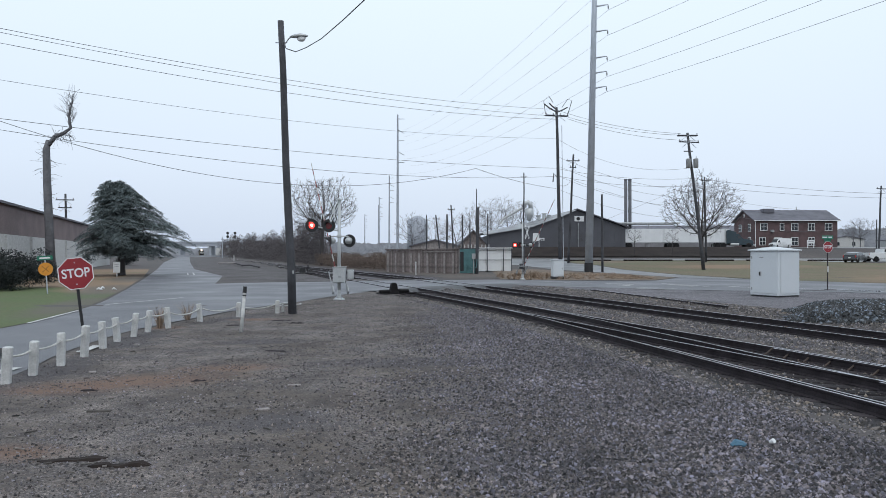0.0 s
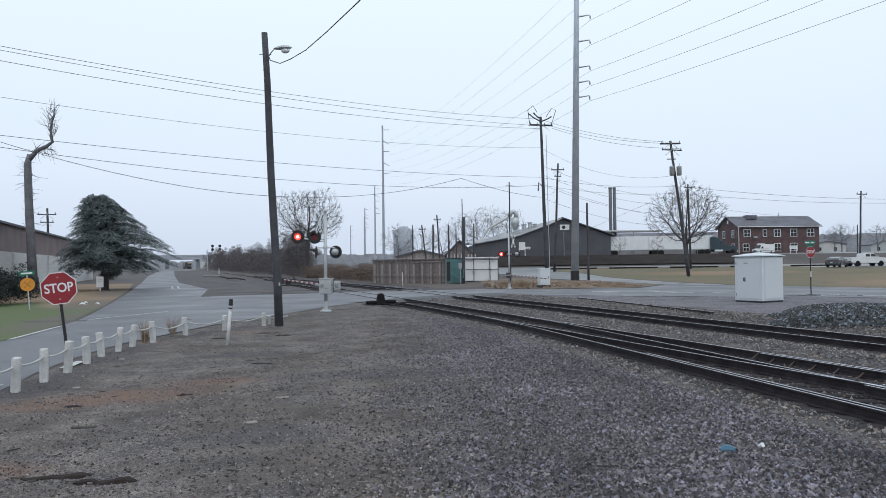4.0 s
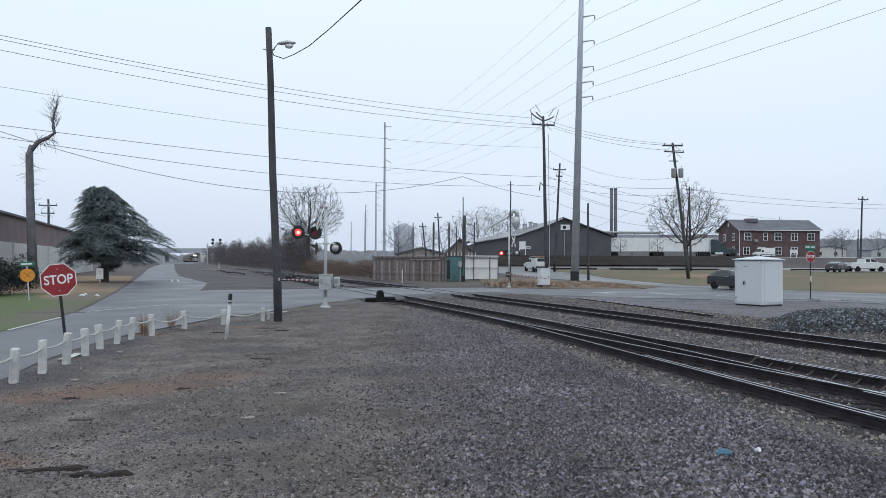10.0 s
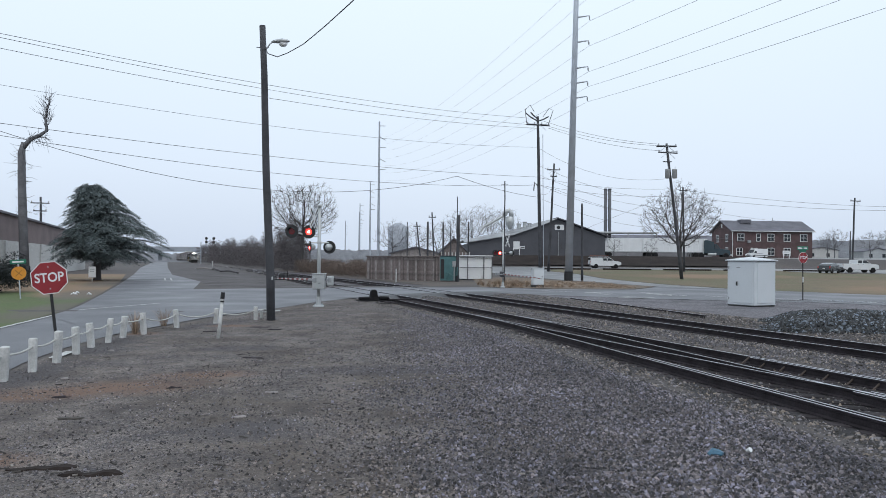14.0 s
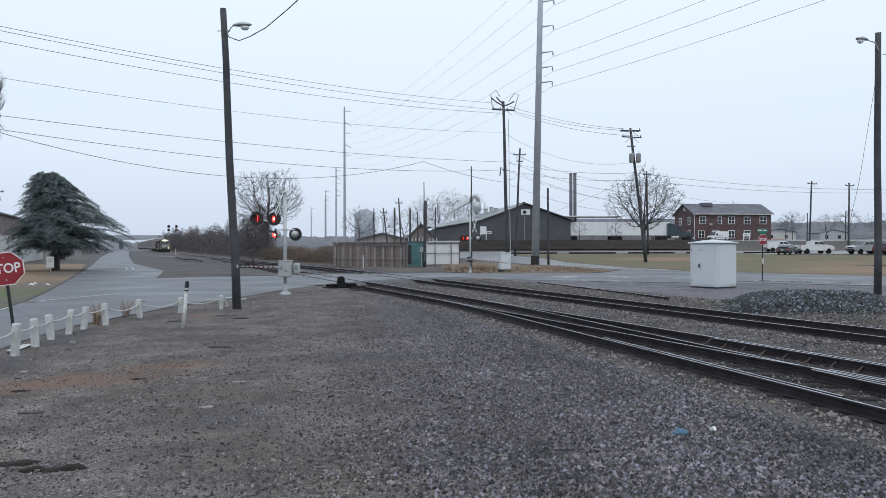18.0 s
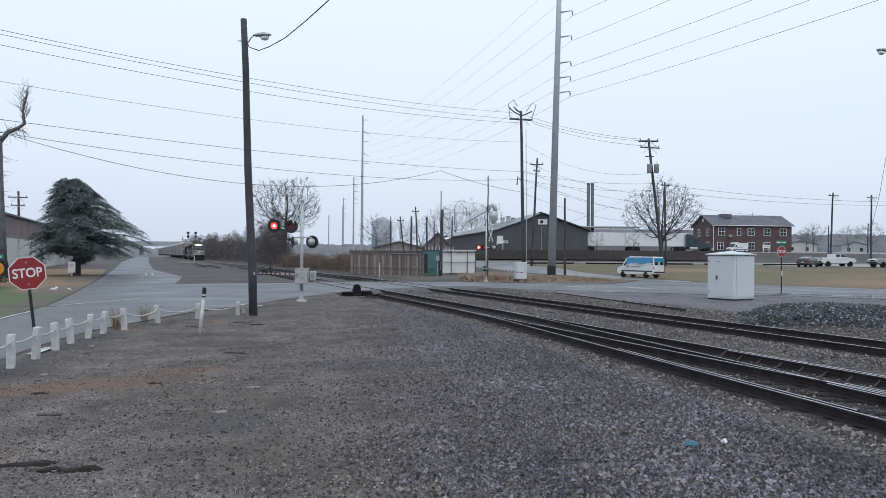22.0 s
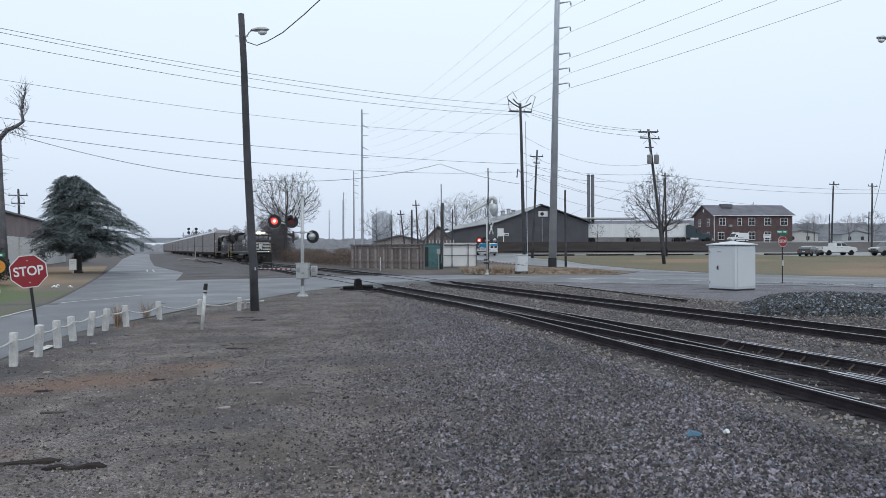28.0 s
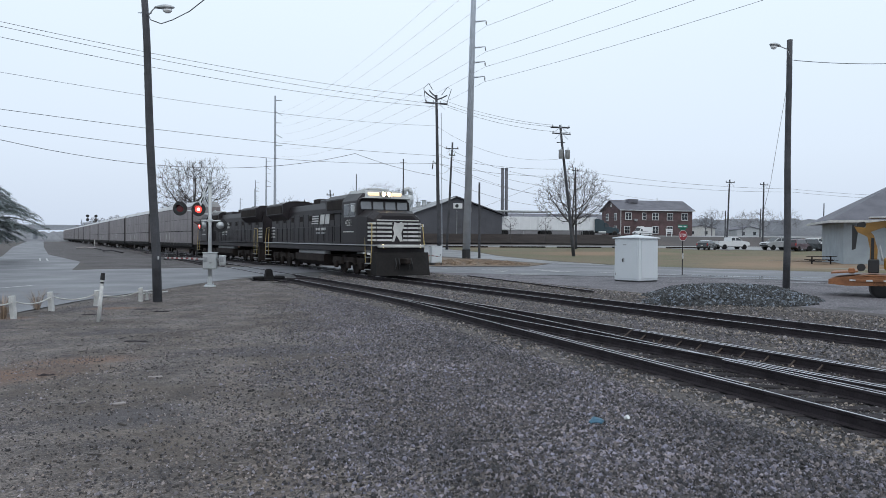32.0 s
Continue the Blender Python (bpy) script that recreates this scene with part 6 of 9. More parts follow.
def crown_tree(base, h, width, seed, label, clear=0.3, n=1500, step=0.36, tip=0.011, group="bare trees", bark="bark", twig="twig"):
    """A leafless tree whose limbs have grown towards points spread through a rounded crown."""
    rg = np.random.default_rng(seed)
    u = rg.normal(size=(n, 3))
    u /= np.linalg.norm(u, axis=1)[:, None]
    u *= rg.uniform(0.12, 1.0, (n, 1)) ** 0.45
    u[:, 2] = np.where(u[:, 2] < 0, u[:, 2] * 0.8, u[:, 2])
    lump = 1 + 0.16 * np.sin(u[:, :1] * 5 + seed) * np.cos(u[:, 1:2] * 4 + seed * 2)
    pts = u * lump * np.array([width, width, h * (1 - clear) * 0.5]) + np.array([0, 0, h * (1 + clear) * 0.5])
    nodes, up = [np.zeros(3) + (0, 0, -0.2)], [-1]
    while nodes[-1][2] < h * clear * 0.85:
        nodes.append(nodes[-1] + np.array([rg.uniform(-0.05, 0.05), rg.uniform(-0.05, 0.05), step]))
        up.append(len(nodes) - 2)
    near, dist = np.zeros(n, int), np.full(n, 1e9)
    live, fresh = np.ones(n, bool), list(range(len(nodes)))
    grown = collections.Counter()
    for it in range(110):
        for k in fresh:
            d = np.linalg.norm(pts - nodes[k], axis=1)
            m = d < dist
            near[m], dist[m] = k, d[m]
        live &= dist > step * 1.5
        if not live.any():
            break
        pull = collections.defaultdict(lambda: np.zeros(3))
        for i in np.nonzero(live)[0]:
            pull[near[i]] += (pts[i] - nodes[near[i]]) / dist[i]
        fresh = []
        for k, v in pull.items():
            grown[k] += 1
            if grown[k] > 3:
                live[near == k] = False
                continue
            back = nodes[k] - nodes[up[k]]
            v = v / (np.linalg.norm(v) + 1e-6) + 0.9 * back / (np.linalg.norm(back) + 1e-6) + rg.normal(size=3) * 0.09
            q = nodes[k] + v / np.linalg.norm(v) * step
            nodes.append(q)
            up.append(k)
            fresh.append(len(nodes) - 1)
    kids = collections.defaultdict(list)
    for k in range(1, len(nodes)):
        kids[up[k]].append(k)
    rad = np.zeros(len(nodes))
    for k in range(len(nodes) - 1, -1, -1):
        rad[k] = tip if not kids[k] else sum(rad[c] ** 2.05 for c in kids[k]) ** (1 / 2.05)
    limbs, twigs = Build(), Build()
    stack = [(0, None)]
    while stack:
        k, frm = stack.pop()
        chain = ([frm] if frm is not None else []) + [k]
        while kids[chain[-1]]:
            cs = sorted(kids[chain[-1]], key=lambda c: -rad[c])
            stack.extend((c, chain[-1]) for c in cs[1:])
            chain.append(cs[0])
        rr = [float(min(rad[c], rad[k])) for c in chain]
        if len(chain) > 1:
            (limbs if rr[0] > tip * 2.2 else twigs).tube([nodes[c] for c in chain], rr, 7 if rr[0] > 0.12 else 4 if rr[0] > 0.04 else 3, False)
        for e in chain[-3:] if rr[0] < tip * 4 else chain[-1:]:
            for q in range(2):
                d = rg.normal(size=3) * 0.7 + 1.3 * (nodes[e] - np.array([0, 0, h * 0.45])) / h
                d = d / np.linalg.norm(d) * step * rg.uniform(0.8, 2.3)
                twigs.tube([nodes[e], nodes[e] + d * 0.5 + rg.normal(size=3) * 0.05, nodes[e] + d], [tip * 0.9, tip * 0.8, tip * 0.5], 3, False)
    t = thing("bare_tree", pose(*base), label, "tree", group)
    part("trunk", limbs, M[bark], t, smooth=True, fix=False)
    part("fine_branching", twigs, M[twig], t, "fine bare twigs", fix=False)
    return t


crown_tree((-20.5, 118, 0), 15.0, 6.1, 8, "wide bare deciduous tree behind the scrub", 0.33, 4600, 0.34, 0.014)
crown_tree((36.6, 98, 0.75), 12.3, 5.5, 5, "bare spreading tree on the lawn", 0.22, 3000, 0.32, 0.014)
for x, y, h, k in ((26.4, 128, 5.2, 12), (35.5, 129, 6.0, 15), (42.5, 129, 5.6, 17)):
    crown_tree((x, y, 1.2), h, 1.5, k, "small bare street tree on the bank", 0.35, 110, 0.28, 0.012)
for k, (x, y, h) in enumerate(((-8.5, 190, 13), (-2, 175, 11), (3.5, 185, 12.5), (9, 188, 13.5), (14, 200, 16), (19, 205, 16.5), (24, 208, 16))):
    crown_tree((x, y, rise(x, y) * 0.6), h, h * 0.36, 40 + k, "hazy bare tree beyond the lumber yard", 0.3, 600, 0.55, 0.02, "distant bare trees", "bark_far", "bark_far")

for k, (x, y, h) in enumerate(((101, 190, 8.5), (110, 205, 9.5), (118, 200, 8.0), (126, 210, 10), (134, 205, 9), (146, 212, 10.5), (158, 215, 10))):
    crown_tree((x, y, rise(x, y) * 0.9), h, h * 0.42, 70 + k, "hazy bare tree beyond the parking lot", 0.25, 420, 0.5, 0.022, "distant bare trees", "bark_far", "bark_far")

# scrub along the right-hand side of the railway
cl = []
rg = random.Random(4)
for i in range(260):
    y = 112 + 330 * (i / 260) ** 1.5
    x = xf(y) + 5.0 + rg.uniform(0, 6 + y * 0.02)
    if x > -0.172 * y:
        continue
    hh = rg.uniform(4.2, 7.0) * (0.9 + 0.2 * math.sin(y * 0.11)) * (1.0 + 0.0025 * (y - 112)) * (1.3 if y < 150 else 1.0)
    for z in np.arange(0.7, hh, 1.0):
        cl.append((x + rg.uniform(-1, 1), y + rg.uniform(-1, 1), float(z), 1.7 - 0.7 * float(z) / hh))
tagged(foliage("scrub", cl, 185000, 0.047, M["scrub"], None, 5, 9.0, 0.9), "tangled brown winter scrub along the railway", "scrub", kind="stuff")
cl = [(xf(y_) + rg.uniform(4.5, 15 - 0.05 * y_), y_, rg.uniform(0.2, 1.7), 0.9) for y_ in [rg.uniform(80, 118) for i in range(230)]]
tagged(foliage("dry_brush", cl, 34000, 0.026, M["brush"], None, 6, 12.0, 0.8), "low dry brush behind the fence", "scrub", kind="stuff")
cl = [(rg.uniform(-28.5, -24.2), rg.uniform(38.5, 44), rg.uniform(0.3, 1.9), 0.75) for i in range(60)]
hd = thing("hedge", pose(0, 0, 0), "dense dark clipped hedge beside the verge", "hedge")
foliage("leaves", cl, 30000, 0.055, M["hedge"], hd, 7, 1.3, 0.9)
cl = [(-46.5 - 0.2 * (y_ - 75) + rg.uniform(-4, 2), y_, rg.uniform(0.4, 2.2), 1.1) for y_ in [rg.uniform(75, 100) for i in range(60)]]
tagged(foliage("shrubs", cl, 22000, 0.06, M["hedge"], None, 8, 1.6, 0.9), "dark evergreen shrubs along the street", "shrubs", kind="stuff")
sh = thing("roadside_bush", pose(-55.0, 121.0, 0), "round dark evergreen bush where the street meets the railway", "bush")
cl = [(rg.uniform(-1.1, 1.1), rg.uniform(-1.1, 1.1), rg.uniform(0.5, 3.4), 0.9) for i in range(40)]
foliage("leaves", cl, 9000, 0.09, M["hedge"], sh, 18, 1.6, 0.9)
part("stem", Build().tube([(0, 0, -0.1), (0.1, 0, 1.6)], [0.12, 0.06], 7), M["bark"], sh)
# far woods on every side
# distance haze is put into the woods' pale blue-grey colour
M["far_wood"] = per_piece(mat("hazy_bare_woods", (0.40, 0.415, 0.45), 0.95, 0.15, 0.3, 2, 0.0), 0.85, 1.15, True)
cl = []
for i in range(1100):
    a = radians(rg.uniform(-37, 47))
    r = rg.uniform(352, 388)
    x, y = math.sin(a) * r, math.cos(a) * r
    if -0.55 < x / y < -0.22 and y < 640:
        continue
    hh = rg.uniform(3.5, 6.5)
    for z in np.arange(0.5, hh, 2.0):
        cl.append((x, y, rise(x, y) + float(z), 3.4))
b = Build()
N_ = 900
for i in range(N_ + 1):
    a = radians(-62 + 126 * i / N_)
    r = 398 + 10 * noise.noise(Vector((i * 0.05, 0, 0)))
    x, y = math.sin(a) * r, math.cos(a) * r
    hh = 7.8 + 2.6 * min(1.0, max(0.0, (x - 90) / 60)) + 1.6 * noise.noise(Vector((i * 0.045, 3, 0))) + 1.2 * noise.noise(Vector((i * 0.17, 7, 0))) + 1.0 * noise.noise(Vector((i * 0.71, 9, 0)))
    if -0.55 < x / y < -0.2:
        hh = 1.0
    b.v += [(x, y, -1.0), (x, y, rise(x, y) + hh), (x * 1.02, y * 1.02, rise(x, y) + hh * 0.9)]
b.add([], [(3 * i + q, 3 * i + 3 + q, 3 * i + 4 + q, 3 * i + 1 + q) for i in range(N_) for q in (0, 1)])
b.f = [(3 * i + q, 3 * i + 3 + q, 3 * i + 4 + q, 3 * i + 1 + q) for i in range(N_) for q in (0, 1)]
for i in range(161):
    a = radians(-33 + 25 * i / 160)
    x, y = math.sin(a) * 650, math.cos(a) * 650
    hh = 7.0 + 2.4 * noise.noise(Vector((i * 0.1, 13, 0))) + 1.5 * noise.noise(Vector((i * 0.5, 17, 0)))
    b.v += [(x, y, -1.0), (x, y, hh), (x * 1.02, y * 1.02, hh * 0.9)]
    if i:
        k = len(b.v) - 6
        b.f += [(k + q, k + 3 + q, k + 4 + q, k + 1 + q) for q in (0, 1)]
b.k = [0] * len(b.f)
tagged(part("far_thicket", b, M["far_wood"], fix=False), "dense haze-grey thicket at the foot of the distant woods", "woods", kind="stuff")
tagged(foliage("far_woods", cl, 60000, 0.085, M["far_wood"], None, 9, 14.0, 0.6), "belt of bare haze-grey woods in the distance", "woods", kind="stuff")


# ---- buildings ----
def window(parent, m, w, h, panes=2, label=""):
    wd = part("window", Build().box(0, 0.02, 0, w + 0.16, 0.05, h + 0.16, 0.01), M["white"], parent, label or "white sash window", m=m)
    for k in range(panes):
        part("pane", Build().box(-w / 2 + w * (k + 0.5) / panes, -0.018, 0, w / panes - 0.09, 0.03, h - 0.05), M["glass"], wd)
    part("sash_bar", Build().box(0, -0.036, 0, w, 0.02, 0.07), M["white"], wd)
    part("sill", Build().box(0, -0.05, -h / 2 - 0.1, w + 0.3, 0.12, 0.08, 0.01), M["conc"], wd)
    return wd


M["conc"] = M.get("conc") or M["lot"]
hs = thing("brick_house", pose(66.9, 149.0, 3.35, 0, 0, 3), "two-storey red brick house with a grey shingle roof", "house")
HW, HD, HE, HR = 18.2, 9.5, 5.85, 2.3
part("wall", Build().box(HW / 2, 0.15, HE / 2 - 0.3, HW, 0.3, HE + 0.6), M["brick"], hs)
part("wall", Build().box(HW / 2, HD - 0.15, HE / 2 - 0.3, HW, 0.3, HE + 0.6), M["brick"], hs)
for x in (0.15, HW - 0.15):
    b = Build().prism([(0.3, -0.6), (HD - 0.3, -0.6), (HD - 0.3, HE), (HD / 2, HE + HR - 0.1), (0.3, HE)], x - 0.15, x + 0.15, "x")
    part("gable_wall", b, M["brick"], hs)
for s in (0, 1):
    y0, y1 = (-0.5, HD / 2) if s == 0 else (HD + 0.5, HD / 2)
    b = Build().add([(-0.5, y0, HE - 0.2), (HW + 0.5, y0, HE - 0.2), (HW + 0.5, y1, HE + HR), (-0.5, y1, HE + HR), (-0.5, y0, HE - 0.02), (HW + 0.5, y0, HE - 0.02), (HW + 0.5, y1, HE + HR + 0.18), (-0.5, y1, HE + HR + 0.18)],
                    [(0, 1, 2, 3), (4, 7, 6, 5), (0, 4, 5, 1), (1, 5, 6, 2), (2, 6, 7, 3), (3, 7, 4, 0)])
    part("roof_slope", b, M["roof"], hs)
part("gutter", Build().box(HW / 2, -0.55, HE - 0.1, HW + 1, 0.14, 0.14, 0.02), M["white"], hs)
dm = part("roof_hatch", Build().box(4.6, 3.6, HE + HR - 0.1, 2.4, 1.6, 0.9, 0.05), M["roof"], hs)
part("vent_pipe", Build().tube([(11.5, 4.2, HE + HR), (11.5, 4.2, HE + HR + 0.8)], 0.1, 8), M["alu"], hs)
for x, z, w, h, p in ((1.9, 4.4, 1.4, 1.5, 2), (5.9, 4.4, 0.8, 1.5, 1), (8.7, 4.4, 1.4, 1.5, 2), (12.4, 4.4, 1.4, 1.5, 2), (16.2, 4.4, 1.5, 1.5, 2), (1.6, 1.3, 1.3, 1.5, 2), (5.0, 1.3, 1.5, 1.5, 2), (8.7, 1.3, 1.4, 1.6, 2), (12.4, 1.3, 1.4, 1.6, 2)):
    window(hs, pose(x, -0.06, z), w, h, p)
for y, z in ((2.4, 4.3), (6.6, 4.3), (2.4, 1.4)):
    window(hs, pose(-0.06, y, z, 0, 0, -90), 1.1, 1.5, 2)
part("gable_vent", Build().box(-0.03, HD / 2, HE + 1.2, 0.08, 0.5, 0.8), M["white"], hs)
part("downpipe", Build().tube([(0.0, -0.12, 0), (0.0, -0.12, HE)], 0.07, 6), M["white"], hs)
part("air_conditioner", Build().box(3.6, -0.3, 3.5, 0.7, 0.5, 0.5, 0.03), M["grey_paint"], hs)
t = thing("yard_sign", pose(73.5, 139, 3.1), "white yard sign on two short legs", "sign")
part("panel", Build().box(0, 0, 1.3, 1.5, 0.1, 0.7, 0.02), M["white"], t)
part("text_bar", Build().box(0, -0.06, 1.38, 1.1, 0.02, 0.12), M["grey_paint"], t)
for x in (-0.6, 0.6):
    part("leg", Build().box(x, 0, 0.45, 0.12, 0.1, 1.1), M["white"], t)

# dark warehouse with a low gable
wh = thing("warehouse", pose(9.2, 141, 3.0), "long dark metal warehouse with a low gable front", "warehouse")
b = Build().prism([(0, -1), (27.8, -1), (27.8, 4.3), (17.9, 7.8), (15.2, 6.7), (9.0, 4.5), (0, 2.9)], 0, 0.3)
part("front_wall", b, M["dark_metal"], wh)
part("side_wall", Build().box(0.15, 20, 0.9, 0.3, 39.4, 3.9), M["dark_metal"], wh)
part("side_wall", Build().box(27.65, 20, 1.6, 0.3, 39.4, 5.2), M["dark_metal"], wh)
EAVE = ((-0.8, 2.85, 3.6), (9.0, 4.55, 5.7), (15.2, 6.75, 7.5), (17.9, 7.95, 8.2))
for (xa, za, ya), (xb, zb, yb) in zip(EAVE, EAVE[1:]):
    b = Build().add([(xa, -0.5, za), (xb, -0.5, zb), (xb, 9, yb), (xa, 9, ya), (xa, -0.5, za - 0.15), (xb, -0.5, zb - 0.15), (xb, 9, yb - 0.15), (xa, 9, ya - 0.15)], [(0, 1, 2, 3), (4, 7, 6, 5), (0, 4, 5, 1), (1, 5, 6, 2), (2, 6, 7, 3), (3, 7, 4, 0)])
    part("porch_roof", b, M["tin"], wh, "pale streaked tin roof")
    b = Build().add([(xa, 9, ya), (xb, 9, yb), (xb, 40, yb + 0.3), (xa, 40, ya + 0.3), (xa, 9, ya - 0.2), (xb, 9, yb - 0.2), (xb, 40, yb - 0.2), (xa, 40, ya - 0.2)], [(0, 1, 2, 3), (4, 7, 6, 5), (0, 4, 5, 1), (1, 5, 6, 2), (2, 6, 7, 3), (3, 7, 4, 0)])
    part("roof_slope", b, M["tin"], wh)
xa, za, xb, zb = 17.9, 7.95, 28.6, 4.2
b = Build().add([(xa, -0.6, za), (xb, -0.6, zb), (xb, 40, zb), (xa, 40, za), (xa, -0.6, za + 0.22), (xb, -0.6, zb + 0.22), (xb, 40, zb + 0.22), (xa, 40, za + 0.22)], [(0, 1, 2, 3), (4, 7, 6, 5), (0, 4, 5, 1), (1, 5, 6, 2), (2, 6, 7, 3), (3, 7, 4, 0)])
part("roof_slope", b, M["dark_metal"], wh)
for i in range(22):
    x = 0.8 + i * 1.24
    top = float(np.interp(x, [0, 9, 15.2, 17.9, 27.8], [2.9, 4.5, 6.7, 7.8, 4.3]))
    part("cladding_rib", Build().box(x, -0.015, top / 2 - 0.5, 0.05, 0.03, top + 0.9), M["dark_metal"], wh)
sg = part("sign_board", Build().box(18.4, -0.1, 6.1, 1.9, 0.08, 1.1, 0.02), M["white"], wh, "white sign with a dark round emblem")
part("emblem", Build().disc((18.2, -0.16, 6.1), 0.36, 0.03, "y", 18), M["black"], sg)
part("plate", Build().box(20.9, -0.1, 5.3, 0.75, 0.06, 1.0, 0.02), M["white"], wh)
part("drain_pipe", Build().tube([(18.2, -0.15, 5.2), (18.2, -0.15, 0.2)], 0.07, 6), M["grey_paint"], wh)
for x, h in ((12.2, 0.9), (13.2, 0.6), (20.8, 0.8), (11.0, 0.5)):
    part("roof_vent", Build().tube([(x, 6, 5 + x * 0.1), (x, 6, 6.4 + h), (x, 6, 6.6 + h)], [0.4, 0.4, 0.6], 10), M["alu"], wh)
cy = thing("dust_collector", pose(18.35, 148, 9.2), "silver cyclone dust collector with an inclined duct on the warehouse roof", "dust collector")
part("cyclone", Build().tube([(0, 0, -0.3), (0, 0, 0.3), (0, 0, 0.8), (0, 0, 2.3), (0, 0, 2.5)], [0.35, 0.5, 0.95, 0.95, 0.4], 14), M["alu"], cy, smooth=True)
part("elbow", Build().tube([(0.3, 0, 2.4), (0.3, 0, 3.2), (-0.2, 0, 3.75), (-0.9, 0, 3.5), (-1.1, 0, 2.7)], 0.5, 12), M["alu"], cy, smooth=True)
part("duct", Build().tube([(-1.0, 0.3, 2.8), (-5.6, 0.3, 0.2), (-6.2, 0.3, -0.9)], 0.28, 10), M["alu"], cy)
for x, y in ((-0.7, -0.7), (0.7, -0.7), (0.7, 0.7), (-0.7, 0.7)):
    part("leg", Build().tube([(x, y, -2.4), (x, y, 0.9)], 0.07, 6), M["steel_grey"], cy)
for x in (39.7, 40.6):
    st = thing("smoke_stack", pose(x, 151, 3.4), "tall slender grey steel smoke stack", "stack", "smoke stacks")
    part("pipe", Build().tube([(0, 0, 0), (0, 0, 14.6)], 0.36, 12), M["stack"], st, smooth=True)
    part("rain_cap", Build().tube([(0, 0, 14.6), (0, 0, 14.8)], [0.42, 0.40], 12), M["stack"], st)
cn = thing("dock_canopy", pose(37.5, 146, 3.2), "flat pale canopy roof over the loading dock", "canopy")
part("canopy_roof", Build().box(5.5, 2, 5.2, 13, 6, 0.3, 0.05), M["alu"], cn)
for x in (0.5, 5.5, 11.5):
    part("post", Build().tube([(x, -0.8, 0), (x, -0.8, 5.1)], 0.1, 8), M["grey_paint"], cn)
lw = thing("long_warehouse", pose(50, 192, 3.4), "long low grey warehouse far behind the trailers", "warehouse")
part("wall", Build().box(17, 6, 2.4, 34, 12, 5.4), M["brown_grey"], lw)
part("roof", Build().prism([(-0.6, 4.9), (12.6, 4.9), (6, 6.6)], -0.6, 34.6, "x"), M["roof"], lw)
# low houses of the lumber yard
for k, (x, y, w, h, r, col) in enumerate(((2.6, 112, 4.6, 3.0, 2.4, "board"), (-6.0, 128, 9.0, 3.2, 1.0, "conc"))):
    t = thing("yard_house", pose(x, y, 0.3), "small weathered gabled house behind the fence" if k == 0 else "low pale shed behind the fence", "house")
    part("wall", Build().prism([(0, -0.5), (w, -0.5), (w, h), (w / 2, h + r), (0, h)], 0, 5), M[col], t)
    for s in (0, 1):
        xa, xb = (-0.3, w / 2) if s == 0 else (w + 0.3, w / 2)
        part("roof_slope", Build().add([(xa, -0.4, h - 0.2), (xb, -0.4, h + r), (xb, 5.4, h + r), (xa, 5.4, h - 0.2), (xa, -0.4, h), (xb, -0.4, h + r + 0.2), (xb, 5.4, h + r + 0.2), (xa, 5.4, h)], [(0, 1, 2, 3), (4, 7, 6, 5), (0, 4, 5, 1), (1, 5, 6, 2), (2, 6, 7, 3), (3, 7, 4, 0)]), M["roof"], t)
    if k == 0:
        for q in range(9):
            part("baluster", Build().box(0.3 + q * 0.55, -1.2, 2.0, 0.14, 0.08, 2.4), M["white_worn"], t)
t = thing("silo", pose(-8.4, 230, 0), "hazy grey storage silo in the distance", "silo")
part("drum", Build().tube([(0, 0, 0), (0, 0, 13), (0, 0, 14.5)], [3.4, 3.4, 0.8], 18), M["steel_far"], t, smooth=True)

# long white-walled building with a brown upper wall
# wall brown is paled: haze is worked into this colour
M["brown_wall"] = mat("brown_corrugated_wall", (0.23, 0.172, 0.172), 0.7, 0.2, 0.4, 6, 0.1)
lb = thing("long_building", pose(-35.0, 55, 0, 0, 0, math.degrees(math.atan2(1, -0.36))), "long building, white wall under a red-brown upper storey", "building")
part("lower_wall", Build().box(32, 6, 1.8, 90, 12, 3.7), M["white_worn"], lb, "white painted lower wall")
part("upper_wall", Build().box(32, 6.1, 4.9, 90, 11.8, 2.5), M["brown_wall"], lb, "red-brown upper wall")
part("parapet", Build().box(32, 6, 6.2, 90.4, 12.3, 0.2), M["roof"], lb)
for k in range(7):
    part("pilaster", Build().box(-8 + k * 9.5, -0.08, 1.8, 0.5, 0.2, 3.6), M["white_worn"], lb)
up, d = pole_thing("utility_pole", (-48.7, 90, 0), (-48.9, 90, 9.8), 0.18, 0.12, "wooden utility pole by the long building", "utility pole", "utility poles")
crossarm(up, (-0.2, 0, 9.0), 1.1, 10, 3)
crossarm(up, (-0.2, 0, 8.0), 0.8, 10, 2)
t = thing("notice_sign", pose(-29.1, 62, 0.0), "white notice board on a post under the cedar", "sign")
part("board", Build().box(0, 0, 0.84, 0.62, 0.04, 0.95, 0.01), M["white"], t)
part("post", Build().box(0, 0.06, 0.5, 0.08, 0.06, 1.3), M["white_worn"], t)
for z in (1.08, 0.9):
    part("text_bar", Build().box(0, -0.024, z, 0.36, 0.006, 0.04), M["grey_paint"], t, "illegible grey lettering")

